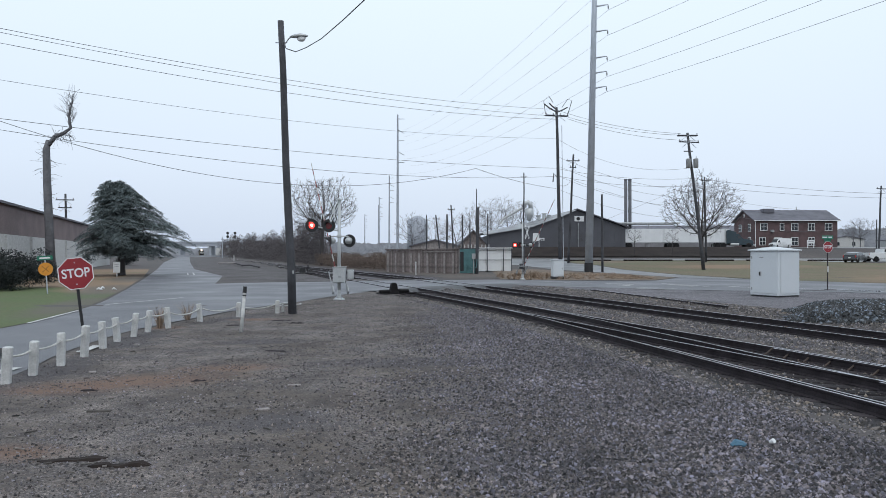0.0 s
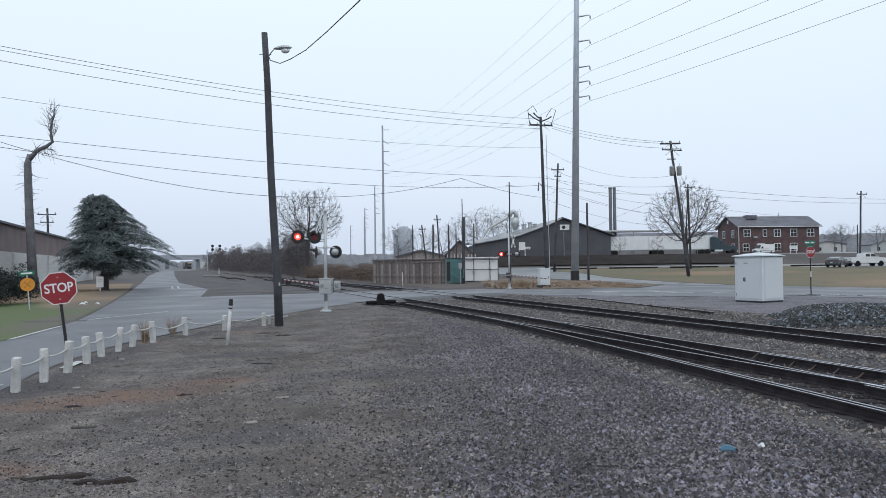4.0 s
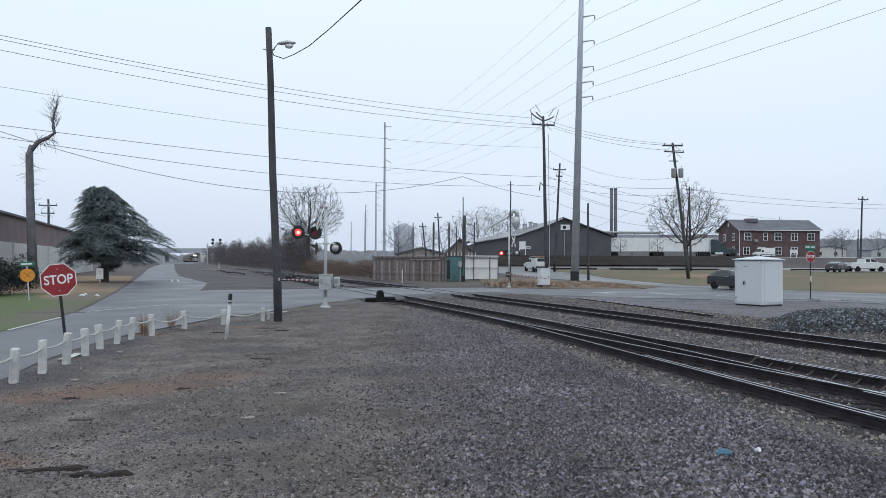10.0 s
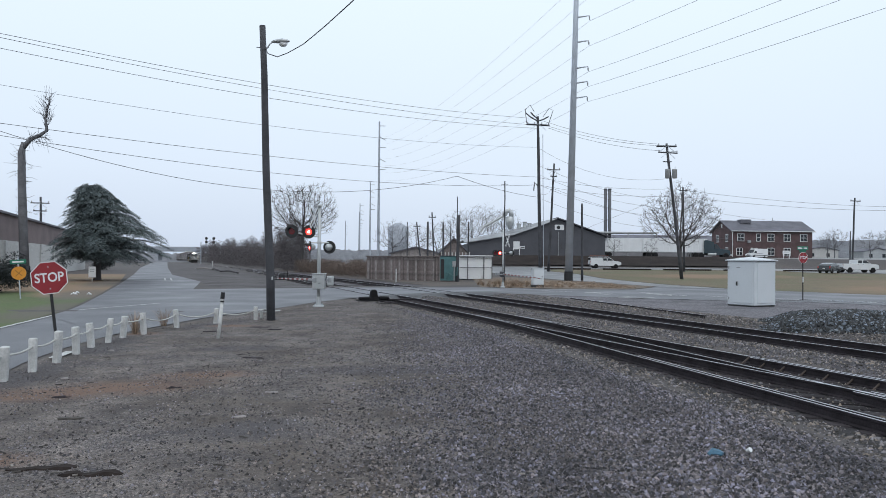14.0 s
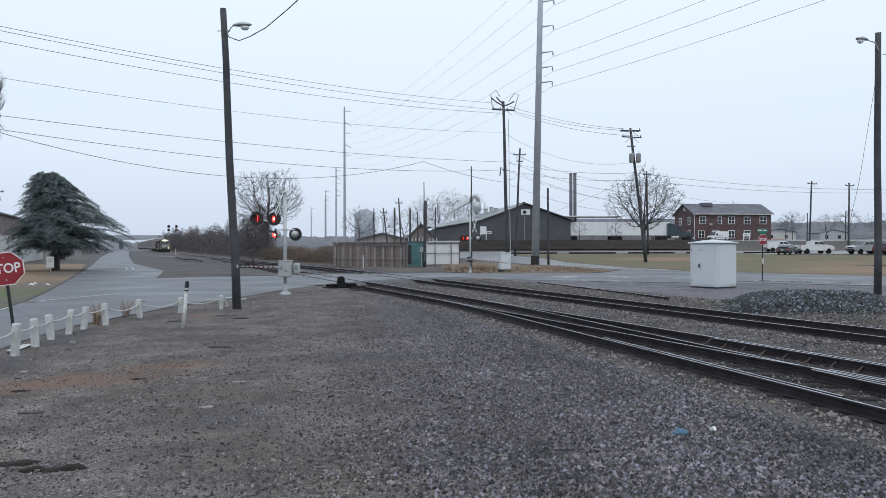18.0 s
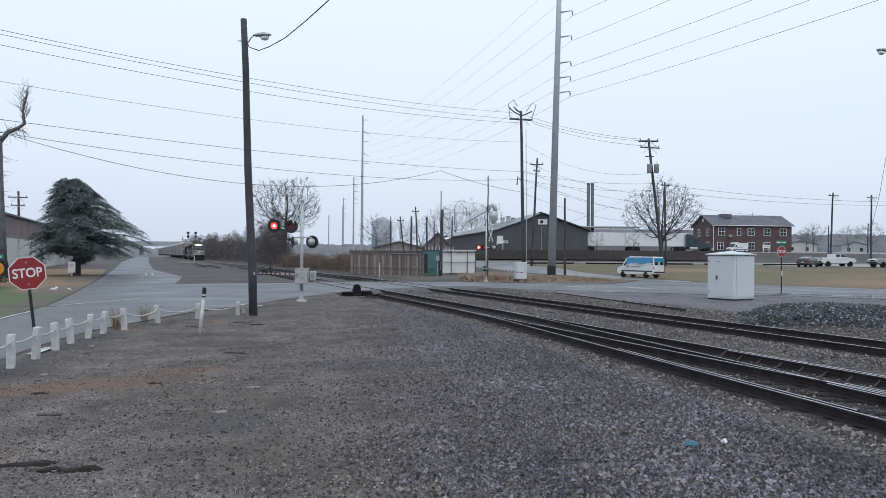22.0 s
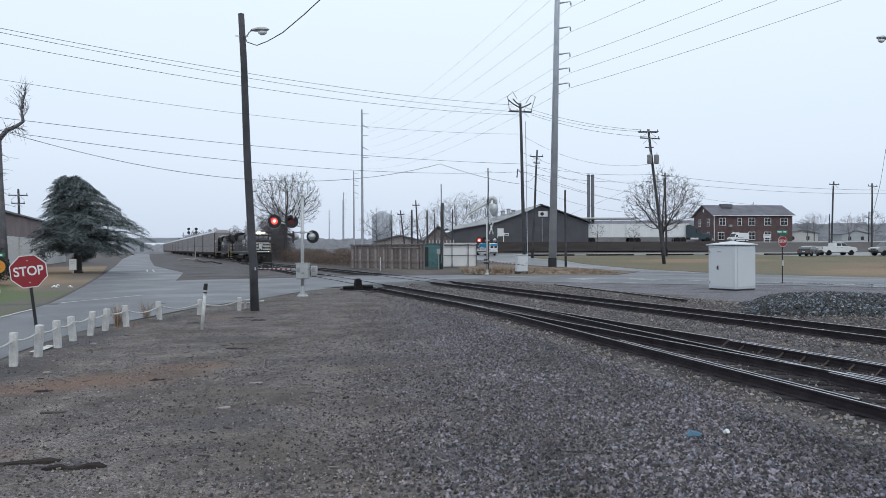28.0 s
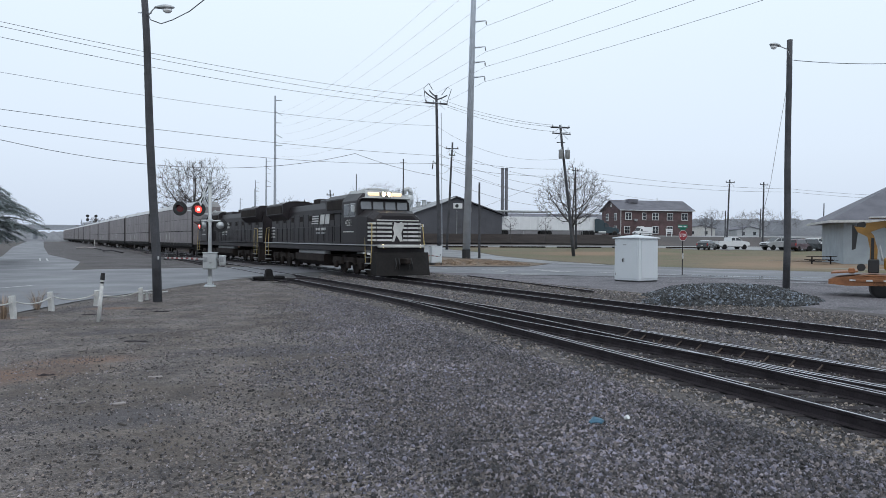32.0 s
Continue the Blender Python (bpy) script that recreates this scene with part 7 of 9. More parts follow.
# overpass with its railing, and a signal gantry before it
ov = thing("overpass", pose(-300, 500, 0), "concrete road overpass across the railway", "bridge")
part("deck", Build().box(95, 0, 8.2, 200, 10, 2.4, 0.1), M["steel_far"], ov)
part("parapet", Build().box(95, -5, 9.8, 200, 0.4, 1.2), M["steel_far"], ov)
for x in (40, 75, 96, 112, 134, 160):
    part("pier", Build().box(x, 0, 3.4, 1.6, 8, 7.4, 0.1), M["steel_far"], ov)
sgn = thing("signal_gantry", pose(xn(305) - 6, 305, 0), "railway signal gantry with round black heads", "railway signal")
part("mast", Build().tube([(0, 0, 0), (0, 0, 9.4)], 0.2, 8), M["steel_far"], sgn)
part("walkway", Build().box(6, 0, 8.0, 13, 0.5, 0.35), M["steel_far"], sgn)
part("mast", Build().tube([(12.3, 0, 0), (12.3, 0, 9.0)], 0.2, 8), M["steel_far"], sgn)
for x in (2.4, 5.6):
    for z in (9.4, 10.9):
        part("signal_head", Build().disc((x, -0.3, z), 0.62, 0.15, "y", 16), M["black"], sgn)
    part("signal_post", Build().tube([(x, 0, 8), (x, 0, 11.4)], 0.12, 6), M["steel_far"], sgn)
tagged(part("far_shed", Build().box(0, 0, 2.5, 16, 8, 5, 0.2), M["white_worn"], m=pose(-128, 420, 0)), "low white building beyond the tracks", "building")

# low pale buildings beyond the parking lot
for x, y, w, h, mm in ((117, 232, 9, 3.0, "white_worn"), (131, 236, 12, 3.4, "white_worn"), (148, 230, 10, 3.0, "alu")):
    t = thing("far_house", pose(x, y, rise(x, y)), "low pale building beyond the parking lot", "building", "distant buildings")
    part("wall", Build().prism([(0, -0.5), (w, -0.5), (w, h), (w / 2, h + 1.1), (0, h)], 0, 7), M[mm], t)
    for s in (0, 1):
        xa, xb = (-0.4, w / 2) if s == 0 else (w + 0.4, w / 2)
        part("roof_slope", Build().add([(xa, -0.4, h - 0.1), (xb, -0.4, h + 1.15), (xb, 7.4, h + 1.15), (xa, 7.4, h - 0.1), (xa, -0.4, h + 0.1), (xb, -0.4, h + 1.35), (xb, 7.4, h + 1.35), (xa, 7.4, h + 0.1)], [(0, 1, 2, 3), (4, 7, 6, 5), (0, 4, 5, 1), (1, 5, 6, 2), (2, 6, 7, 3), (3, 7, 4, 0)]), M["roof"], t)
    for k in (0.25, 0.7):
        part("window", Build().box(w * k, -0.03, h * 0.55, 1.1, 0.06, 1.2), M["glass"], t)

# grey building by the gravel lot
gb = thing("depot_building", pose(48.6, 58.3, 0.02, 0, 0, -30), "grey depot building with a hipped shingle roof", "building")
# wall grey is lowered, the shade under the eaves put into it
M["pale_wall"] = mat("pale_grey_wall", (0.36, 0.41, 0.45), 0.75, 0.12, 0.8, 12, 0.1)
part("wall", Build().box(10, 6, 2.1, 20, 12, 4.3), M["pale_wall"], gb)
e_ = 1.35
part("roof", Build().add([(-e_, -e_, 4.1), (20 + e_, -e_, 4.1), (20 + e_, 12 + e_, 4.1), (-e_, 12 + e_, 4.1), (6.2, 6, 8.4), (13.8, 6, 8.4), (-e_, -e_, 3.95), (20 + e_, -e_, 3.95), (20 + e_, 12 + e_, 3.95), (-e_, 12 + e_, 3.95)],
                         [(0, 1, 5, 4), (1, 2, 5), (2, 3, 4, 5), (3, 0, 4), (0, 6, 7, 1), (1, 7, 8, 2), (2, 8, 9, 3), (3, 9, 6, 0), (6, 9, 8, 7)]), M["roof"], gb)
part("fascia", Build().box(10, -e_ - 0.03, 4.02, 20 + 2 * e_, 0.06, 0.22), M["white_worn"], gb)
part("fascia", Build().box(-e_ - 0.03, 6, 4.02, 0.06, 12 + 2 * e_, 0.22), M["white_worn"], gb)
pt = thing("picnic_table", pose(45.4, 57.2, 0.02, 0, 0, -20), "dark picnic table under the eaves", "table")
part("tabletop", Build().box(0, 0, 0.76, 2.4, 0.8, 0.06, 0.01), M["bank"], pt)
for y in (-0.65, 0.65):
    part("bench", Build().box(0, y, 0.45, 2.4, 0.28, 0.05, 0.01), M["bank"], pt)
for x in (-0.8, 0.8):
    part("leg_frame", Build().box(x, 0, 0.38, 0.08, 1.3, 0.08).box(x, 0, 0.4, 0.1, 0.1, 0.7), M["bank"], pt)
# parking bumpers along the back road
for k in range(5):
    tagged(part("parking_log", Build().box(0, 0, 0.14, 7.5, 0.25, 0.22, 0.04), M["bank"], m=pose(22 + k * 9.4, 106.5, rise(30, 106.5))), "dark timber parking bumper on the lawn's edge", "bumper", "parking bumpers")


# ---- tufts, chips and litter ----
def tuft(x, y, h, n, seed, label, spread=0.35):
    rg = random.Random(seed)
    b = Build()
    for i in range(n):
        a, l = rg.uniform(0, 6.283), h * rg.uniform(0.5, 1.0)
        o = Vector((math.cos(a), math.sin(a), 0)) * rg.uniform(0, 0.10)
        q = Vector((math.cos(a), math.sin(a), 0)) * spread * l * rg.uniform(0.2, 1.1)
        w = Vector((-math.sin(a), math.cos(a), 0)) * 0.005
        p0, p1, p2 = o, o + q * 0.4 + Vector((0, 0, l * 0.6)), o + q + Vector((0, 0, l))
        b.add([p0 - w, p0 + w, p1 + w, p1 - w, p2], [(0, 1, 2, 3), (3, 2, 4)])
    return tagged(part("grass_tuft", b, M["blade"], m=pose(x, y, height(x, y)), fix=False), label, "grass", "grass tufts")


tuft(-7.95, 19.5, 0.74, 70, 1, "clump of dry brown grass between bollards", 0.7)
tuft(-8.05, 21.9, 0.70, 60, 2, "clump of dry brown grass between bollards", 0.8)
tuft(-8.2, 20.2, 0.3, 60, 3, "clump of dry brown grass between bollards")
rg = random.Random(77)
for i in range(26):
    x, y = rg.uniform(4.6, 8.4), rg.uniform(55.6, 60)
    tuft(x, y, rg.uniform(0.4, 0.9), 70, 100 + i, "dead straw-coloured grass round the crossing gate", 0.9)
cl = [(rg.uniform(6, 17), rg.uniform(54.5, 68), 0.08, 0.3) for i in range(260)]
tagged(foliage("verge_grass", cl, 9000, 0.03, M["blade"], None, 16, 7.0, 0.5), "dead straw-coloured grass on the traffic island", "grass", kind="stuff")
M["chip"] = per_piece(mat("weathered_wood_chip", (0.20, 0.18, 0.165), 0.8, 0.3, 5, 30, 0.2), 0.15, 1.9, True)
b = Build()
for i in range(230):
    y = 5.2 + 15 * rg.random() ** 1.6
    x = rg.uniform(-7.2, 1.5)
    l, w = rg.uniform(0.03, 0.13), rg.uniform(0.008, 0.022)
    b.box(0, 0, 0, l, w, rg.uniform(0.006, 0.016), m=pose(x, y, height(x, y) + 0.018, rg.uniform(-12, 12), rg.uniform(-8, 8), rg.uniform(-50, 50)))
tagged(part("wood_chips", b, M["chip"]), "splinters and chips of weathered wood in the gravel", "wood chips", kind="stuff")
for x, y, l, w, rz, mm in ((-2.35, 11.0, 0.2, 0.06, 10, "conc"), (-2.4, 9.3, 0.15, 0.08, 35, "conc"), (-4.55, 9.2, 0.3, 0.05, 6, "chip"), (-6.15, 12.2, 0.12, 0.07, 20, "conc"), (-7.0, 15.9, 0.12, 0.08, 0, "conc")):
    tagged(part("flat_fragment", Build().box(0, 0, 0.012, l, w, 0.03, 0.008), M[mm], m=pose(x, y, height(x, y) + 0.004, 0, 0, rz)), "flat pale fragment lying in the gravel" if mm != "tie" else "dark rotten plank pressed into the gravel", "debris", "debris in the yard")
for k, (x, y, l, w) in enumerate(((-3.6, 14.9, 0.5, 0.22), (-5.0, 21.6, 0.6, 0.2), (-4.4, 20.8, 0.45, 0.14), (-6.0, 20.2, 0.6, 0.18), (-5.4, 10.6, 0.25, 0.08), (-4.0, 11.4, 0.22, 0.05))):
    ragged("timber_scrap", x, y, l, w, 7 * k - 14, 20 + k, "dark rotten plank pressed into the gravel", M["tie"])
for x, y, l, rz in ((-19.8, 40.1, 0.38, 8), (-19.0, 40.2, 0.34, -15), (-20.3, 41.5, 0.22, 30)):
    tagged(part("paper_litter", Build().tube([(-l / 2, 0, 0.03), (-l / 6, 0.05, 0.09), (l / 5, -0.03, 0.06), (l / 2, 0.03, 0.02)], [0.02, 0.06, 0.05, 0.01], 7), M["white"], m=pose(x, y, height(x, y) + 0.015, 0, 0, rz)), "crumpled white litter lying on the verge", "litter", "litter on the verge")


# ---- road vehicles ----
def pillow(poly, half, edge, taper=None):
    """A side profile (x, z) given width, with eased edges; taper(z) narrows it with height."""
    cx = sum(p[0] for p in poly) / len(poly)
    cz = sum(p[1] for p in poly) / len(poly)
    tp = taper or (lambda z: 1.0)

    def ring(y, inset):
        out = []
        for x, z in poly:
            d = Vector((x - cx, z - cz))
            k = max(0.0, 1 - inset / max(0.05, d.length))
            out.append((cx + d.x * k, y * tp(z), cz + d.y * k))
        return out
    return Build().loft([ring(-half, edge), ring(-half + edge * 0.6, edge * 0.2), ring(-half + edge * 1.6, 0), ring(half - edge * 1.6, 0), ring(half - edge * 0.6, edge * 0.2), ring(half, edge)])


def car_paint(name, col, rough=0.25):
    m = mat(name, col, rough, 0.05, 1.0, 12, 0.0)
    m.node_tree.nodes["Principled BSDF"].inputs["Coat Weight"].default_value = 0.5
    return m


M["p_white"] = car_paint("white_car_paint", (0.72, 0.73, 0.74))
M["p_silver"] = car_paint("silver_car_paint", (0.36, 0.37, 0.38))
M["p_dark"] = car_paint("charcoal_car_paint", (0.035, 0.042, 0.048))
M["p_green"] = car_paint("dark_green_paint", (0.012, 0.032, 0.042))
M["p_maroon"] = car_paint("maroon_car_paint", (0.07, 0.03, 0.04))
M["p_blue"] = car_paint("bright_blue_wrap", (0.03, 0.25, 0.46))
M["tail"] = mat("tail_lamp_red", (0.35, 0.015, 0.015), 0.3, 0.05, 3, 9, 0.0)
M["lamp_clear"] = mat("headlamp_lens", (0.7, 0.72, 0.72), 0.15, 0.05, 3, 9, 0.0)
M["head_on"] = mat("lit_car_headlamp", (1, 0.97, 0.9), 0.3, 0.02, 3, 9, 0.0, emit=(1, 0.95, 0.85), power=0.6)
M["trim"] = mat("black_plastic_trim", (0.022, 0.022, 0.024), 0.6, 0.1, 5, 40, 0.05)
WHEELS = {}


def wheel(t, x, y, r, w=0.24):
    key = (round(r, 2), round(w, 2))
    if key not in WHEELS:
        n = 22
        rings = [[(rr * math.cos(6.2832 * k / n), yy, rr * math.sin(6.2832 * k / n)) for k in range(n)] for rr, yy in ((r * 0.62, -w / 2), (r * 0.93, -w / 2), (r, -w * 0.36), (r, w * 0.36), (r * 0.93, w / 2), (r * 0.62, w / 2))]
        tyre = Build().loft(rings).mesh("tyre", M["rubber"], True)
        b = Build().disc((0, 0, 0), r * 0.63, w * 0.8, "y", 18)
        for k in range(5):
            a = 6.2832 * k / 5
            for s in (-1, 1):
                b.box(0, 0, 0, r * 0.5, 0.02, r * 0.14, m=Matrix.Translation((math.cos(a) * r * 0.33, s * w * 0.42, math.sin(a) * r * 0.33)) @ Matrix.Rotation(-a, 4, "Y"))
        WHEELS[key] = (tyre, b.mesh("rim", M["alu"]))
    wh_ = new("wheel", WHEELS[key][0])
    wh_.parent = t
    wh_.matrix_basis = pose(x, y, r)
    same("rim", WHEELS[key][1], wh_, pose(0, 0, 0))
    part("wheel_arch", Build().disc((x, y * 0.97, r + 0.02), r * 1.16, w * 0.9, "y", 20), M["trim"], t)
    return wh_


def side_glass(t, poly, half, tp, name="side_window"):
    for s in (-1, 1):
        vs = [(x, s * (half * tp(z) + 0.006), z) for x, z in poly] + [(x, s * (half * tp(z) - 0.05), z) for x, z in poly]
        n = len(poly)
        part(name, Build().add(vs, [tuple(range(n)), tuple(range(2 * n - 1, n - 1, -1))] + [(i, (i + 1) % n, n + (i + 1) % n, n + i) for i in range(n)]), M["glass"], t)


def screen(t, p, q, half, tp, name, inset=0.10):
    """A windscreen or rear window between two points of the side profile."""
    (x0, z0), (x1, z1) = p, q
    nx, nz = (z1 - z0), -(x1 - x0)
    l = math.hypot(nx, nz)
    s = 0.012 if nx * (x0 + x1) >= 0 or True else -0.012
    nx, nz = nx / l, nz / l
    if nz < 0:
        nx, nz = -nx, -nz
    a, b_ = half * tp(z0) - inset, half * tp(z1) - inset
    vs = [(x0 + nx * s, -a, z0 + nz * s), (x0 + nx * s, a, z0 + nz * s), (x1 + nx * s, b_, z1 + nz * s), (x1 + nx * s, -b_, z1 + nz * s)]
    vs += [(x - nx * 0.05, y, z - nz * 0.05) for x, y, z in vs]
    part(name, Build().add(vs, [(0, 1, 2, 3), (7, 6, 5, 4), (0, 4, 5, 1), (1, 5, 6, 2), (2, 6, 7, 3), (3, 7, 4, 0)]), M["glass"], t)


def lights_and_bits(t, L, half, zf, zr, lit=False, paint=None):
    for s in (-1, 1):
        part("headlamp", Build().box(L / 2 - 0.12, s * (half - 0.22), zf, 0.2, 0.34, 0.16, 0.04), M["head_on"] if lit else M["lamp_clear"], t)
        part("tail_lamp", Build().box(-L / 2 + 0.06, s * (half - 0.12), zr, 0.12, 0.16, 0.32, 0.03), M["tail"], t)
        part("mirror", Build().box(L * 0.17, s * (half + 0.1), zf + 0.32, 0.14, 0.2, 0.15, 0.04), paint or M["trim"], t)
    part("front_bumper", Build().box(L / 2 - 0.06, 0, zf - 0.32, 0.16, half * 1.8, 0.26, 0.05), M["trim"], t)
    part("rear_bumper", Build().box(-L / 2 + 0.04, 0, zf - 0.3, 0.16, half * 1.85, 0.2, 0.05), M["trim"], t)
    part("grille", Build().box(L / 2 - 0.03, 0, zf - 0.06, 0.06, half * 1.0, 0.2, 0.03), M["trim"], t)
    part("number_plate", Build().box(-L / 2 - 0.03, 0, zf - 0.05, 0.02, 0.32, 0.16), M["white_worn"], t)


def pickup(name, m, paint, label, cap=False, cab=1.9, group=""):
    t = thing(name, m, label, "pickup truck", group)
    L, half = 5.8, 0.98
    bed = -L / 2
    part("body", pillow([(bed, 0.62), (bed, 1.32), (-0.65, 1.34), (1.05, 1.32), (2.55, 1.22), (2.86, 1.05), (2.9, 0.62), (2.3, 0.42), (-2.4, 0.42)], half, 0.08), paint, t)
    tp = lambda z: 1.0 - 0.16 * max(0, (z - 1.3))
    part("cab", pillow([(-0.7, 1.25), (-0.62, 1.86), (-0.3, cab), (0.75, cab), (1.62, 1.3), (1.5, 1.2)], half * 0.95, 0.06, tp), paint, t)
    side_glass(t, [(-0.55, 1.38), (-0.5, 1.8), (0.18, 1.83), (0.18, 1.38)], half * 0.95, tp)
    side_glass(t, [(0.28, 1.38), (0.28, 1.83), (0.72, 1.82), (1.42, 1.38)], half * 0.95, tp)
    screen(t, (1.58, 1.34), (0.8, 1.86), half * 0.95, tp, "windscreen")
    if cap:
        part("service_cap", pillow([(-2.85, 1.3), (-2.8, 1.98), (-0.75, 1.98), (-0.7, 1.3)], half * 0.96, 0.06), paint, t, "white service cap over the bed")
        for s in (-1, 1):
            part("cap_door", Build().box(-1.75, s * half * 0.965, 1.66, 1.7, 0.02, 0.5, 0.006), paint, t)
            part("cap_trim", Build().box(-1.75, s * half * 0.972, 1.95, 1.9, 0.02, 0.05), M["trim"], t)
            part("rack_bar", Build().tube([(-2.7, s * 0.7, 2.0), (-2.7, s * 0.7, 2.2), (0.6, s * 0.7, 2.2), (0.6, s * 0.7, 2.0)], 0.02, 6), M["steel_grey"], t)
        part("cap_rear_window", Build().box(-2.86, 0, 1.68, 0.03, 1.3, 0.45, 0.01), M["glass"], t)
        part("ladder", Build().box(-1.1, -0.45, 2.24, 3.4, 0.05, 0.09).box(-1.1, -0.1, 2.24, 3.4, 0.05, 0.09), mat("orange_fibreglass", (0.45, 0.13, 0.05), 0.5, 0.1, 4, 20, 0.0), t, "orange ladder on the roof rack")
    else:
        part("bed_cavity", Build().box(-1.8, 0, 1.28, 2.0, 1.6, 0.12, 0.02), M["trim"], t)
    for x in (-1.85, 1.85):
        for s in (-1, 1):
            wheel(t, x, s * (half - 0.1), 0.39, 0.27)
    lights_and_bits(t, L, half, 0.98, 1.1, False, paint)
    for x in (0.35, -0.4):
        for s in (-1, 1):
            part("door_handle", Build().box(x - 0.1, s * (half + 0.01), 1.16, 0.18, 0.03, 0.04, 0.01), M["trim"], t)
    part("sill", Build().box(0, 0, 0.42, 3.0, half * 1.96, 0.1, 0.03), M["trim"], t)
    return t


def car(name, m, paint, label, L=4.5, roof=1.47, tall=False, lit=False, group="", cat="car"):
    t = thing(name, m, label, cat, group)
    half = 0.88 if not tall else 0.96
    h = roof
    part("body", pillow([(-L / 2, 0.5), (-L / 2 + 0.05, 0.98), (-L * 0.3, 1.0), (L * 0.2, 0.96), (L * 0.42, 0.80), (L / 2, 0.62), (L / 2 - 0.02, 0.38), (L * 0.35, 0.24), (-L * 0.4, 0.24)] if not tall else
                        [(-L / 2, 0.5), (-L / 2 + 0.03, 1.12), (-L * 0.3, 1.15), (L * 0.18, 1.12), (L * 0.42, 1.02), (L / 2, 0.85), (L / 2 - 0.02, 0.45), (L * 0.35, 0.3), (-L * 0.4, 0.3)], half, 0.10), paint, t)
    zb = 0.94 if not tall else 1.08
    tp = lambda z: 1.0 - 0.30 * max(0, (z - zb)) / max(0.2, h - zb) * 0.55
    if tall:
        top = [(-L * 0.47, zb), (-L * 0.44, h - 0.15), (-L * 0.38, h), (L * 0.06, h), (L * 0.13, h - 0.06), (L * 0.26, zb)]
        gl = [[(-L * 0.42, zb + 0.06), (-L * 0.40, h - 0.14), (-L * 0.25, h - 0.1), (-L * 0.25, zb + 0.06)], [(-L * 0.23, zb + 0.06), (-L * 0.23, h - 0.1), (-L * 0.06, h - 0.1), (-L * 0.06, zb + 0.06)], [(-L * 0.04, zb + 0.06), (-L * 0.04, h - 0.1), (L * 0.07, h - 0.12), (L * 0.19, zb + 0.06)]]
    else:
        top = [(-L * 0.46, zb), (-L * 0.30, h - 0.14), (-L * 0.12, h), (L * 0.05, h - 0.02), (L * 0.12, h - 0.1), (L * 0.32, zb)]
        gl = [[(-L * 0.32, zb + 0.07), (-L * 0.24, h - 0.17), (-L * 0.12, h - 0.10), (-L * 0.12, zb + 0.06)], [(-L * 0.10, zb + 0.06), (-L * 0.10, h - 0.09), (L * 0.04, h - 0.12), (L * 0.22, zb + 0.05)]]
    part("cabin", pillow(top, half * 0.96, 0.07, tp), paint, t)
    for g in gl:
        side_glass(t, g, half * 0.96, tp)
    screen(t, (top[-1][0] - 0.03, top[-1][1] + 0.04), (top[-2][0] + 0.03, top[-2][1] - 0.03), half * 0.96, tp, "windscreen")
    screen(t, (top[0][0] + 0.05, top[0][1] + 0.12), (top[1][0] - 0.02, top[1][1] - 0.02), half * 0.96, tp, "rear_window")
    r = 0.32 if not tall else 0.37
    for x in (-L * 0.30, L * 0.31):
        for s in (-1, 1):
            wheel(t, x, s * (half - 0.08), r, 0.21)
    lights_and_bits(t, L, half, 0.70 if not tall else 0.9, 0.82 if not tall else 1.0, lit, paint)
    return t


def van(name, m, label, wrap=True, group="", scale=1.0):
    t = thing(name, m, label, "van", group)
    L, half = 5.9, 1.0
    tp = lambda z: 1.0 - 0.07 * max(0, z - 1.2)
    part("body", pillow([(-2.95, 0.5), (-2.95, 2.3), (-2.8, 2.52), (0.9, 2.55), (1.45, 2.4), (2.05, 1.42), (2.75, 1.18), (2.95, 0.95), (2.93, 0.5), (2.4, 0.34), (-2.5, 0.34)], half, 0.09, tp), M["p_white"], t)
    side_glass(t, [(0.95, 1.42), (0.98, 1.95), (1.42, 1.98), (1.86, 1.42)], half, tp)
    screen(t, (2.05, 1.45), (1.5, 2.3), half, tp, "windscreen")
    part("rear_window", Build().box(-2.955, 0.45, 1.75, 0.02, 0.65, 0.5, 0.01), M["glass"], t)
    part("rear_window", Build().box(-2.955, -0.45, 1.75, 0.02, 0.65, 0.5, 0.01), M["glass"], t)
    if wrap:
        for s in (-1, 1):
            for k, (col, z0, amp) in enumerate((("p_blue", 1.56, 0.10), ("p_white", 1.60, 0.10))):
                vs, n = [], 14
                for i in range(n + 1):
                    x = -2.85 + 4.2 * i / n
                    zl = z0 + amp * math.sin(i * 0.75 + k * 0.4)
                    zt = 2.43 if k == 0 else zl + 0.07
                    for z in (zl, zt):
                        y = half * tp(z) + 0.010 + 0.004 * k
                        vs.append((x, s * y, z))
                part("side_wrap", Build().add(vs, [(2 * i, 2 * i + 1, 2 * i + 3, 2 * i + 2) for i in range(n)]), M["p_blue"] if k == 0 else M["p_white"], t, "blue wave graphic along the side")
        part("rear_wrap", Build().box(-2.965, 0, 2.12, 0.015, 1.7, 0.5), M["p_blue"], t, "blue graphic on the rear doors")
    for s in (-1, 1):
        part("side_moulding", Build().box(-0.3, s * 1.0, 0.78, 4.9, 0.03, 0.14, 0.01), M["trim"], t)
        part("text_bar", Build().box(-0.2, s * 1.004, 1.3, 1.6, 0.012, 0.12), M["p_silver"], t, "illegible grey lettering")
    for x in (-1.75, 1.95):
        for s in (-1, 1):
            wheel(t, x, s * 0.88, 0.36, 0.24)
    lights_and_bits(t, L, half, 0.95, 1.2, False, M["trim"])
    return t


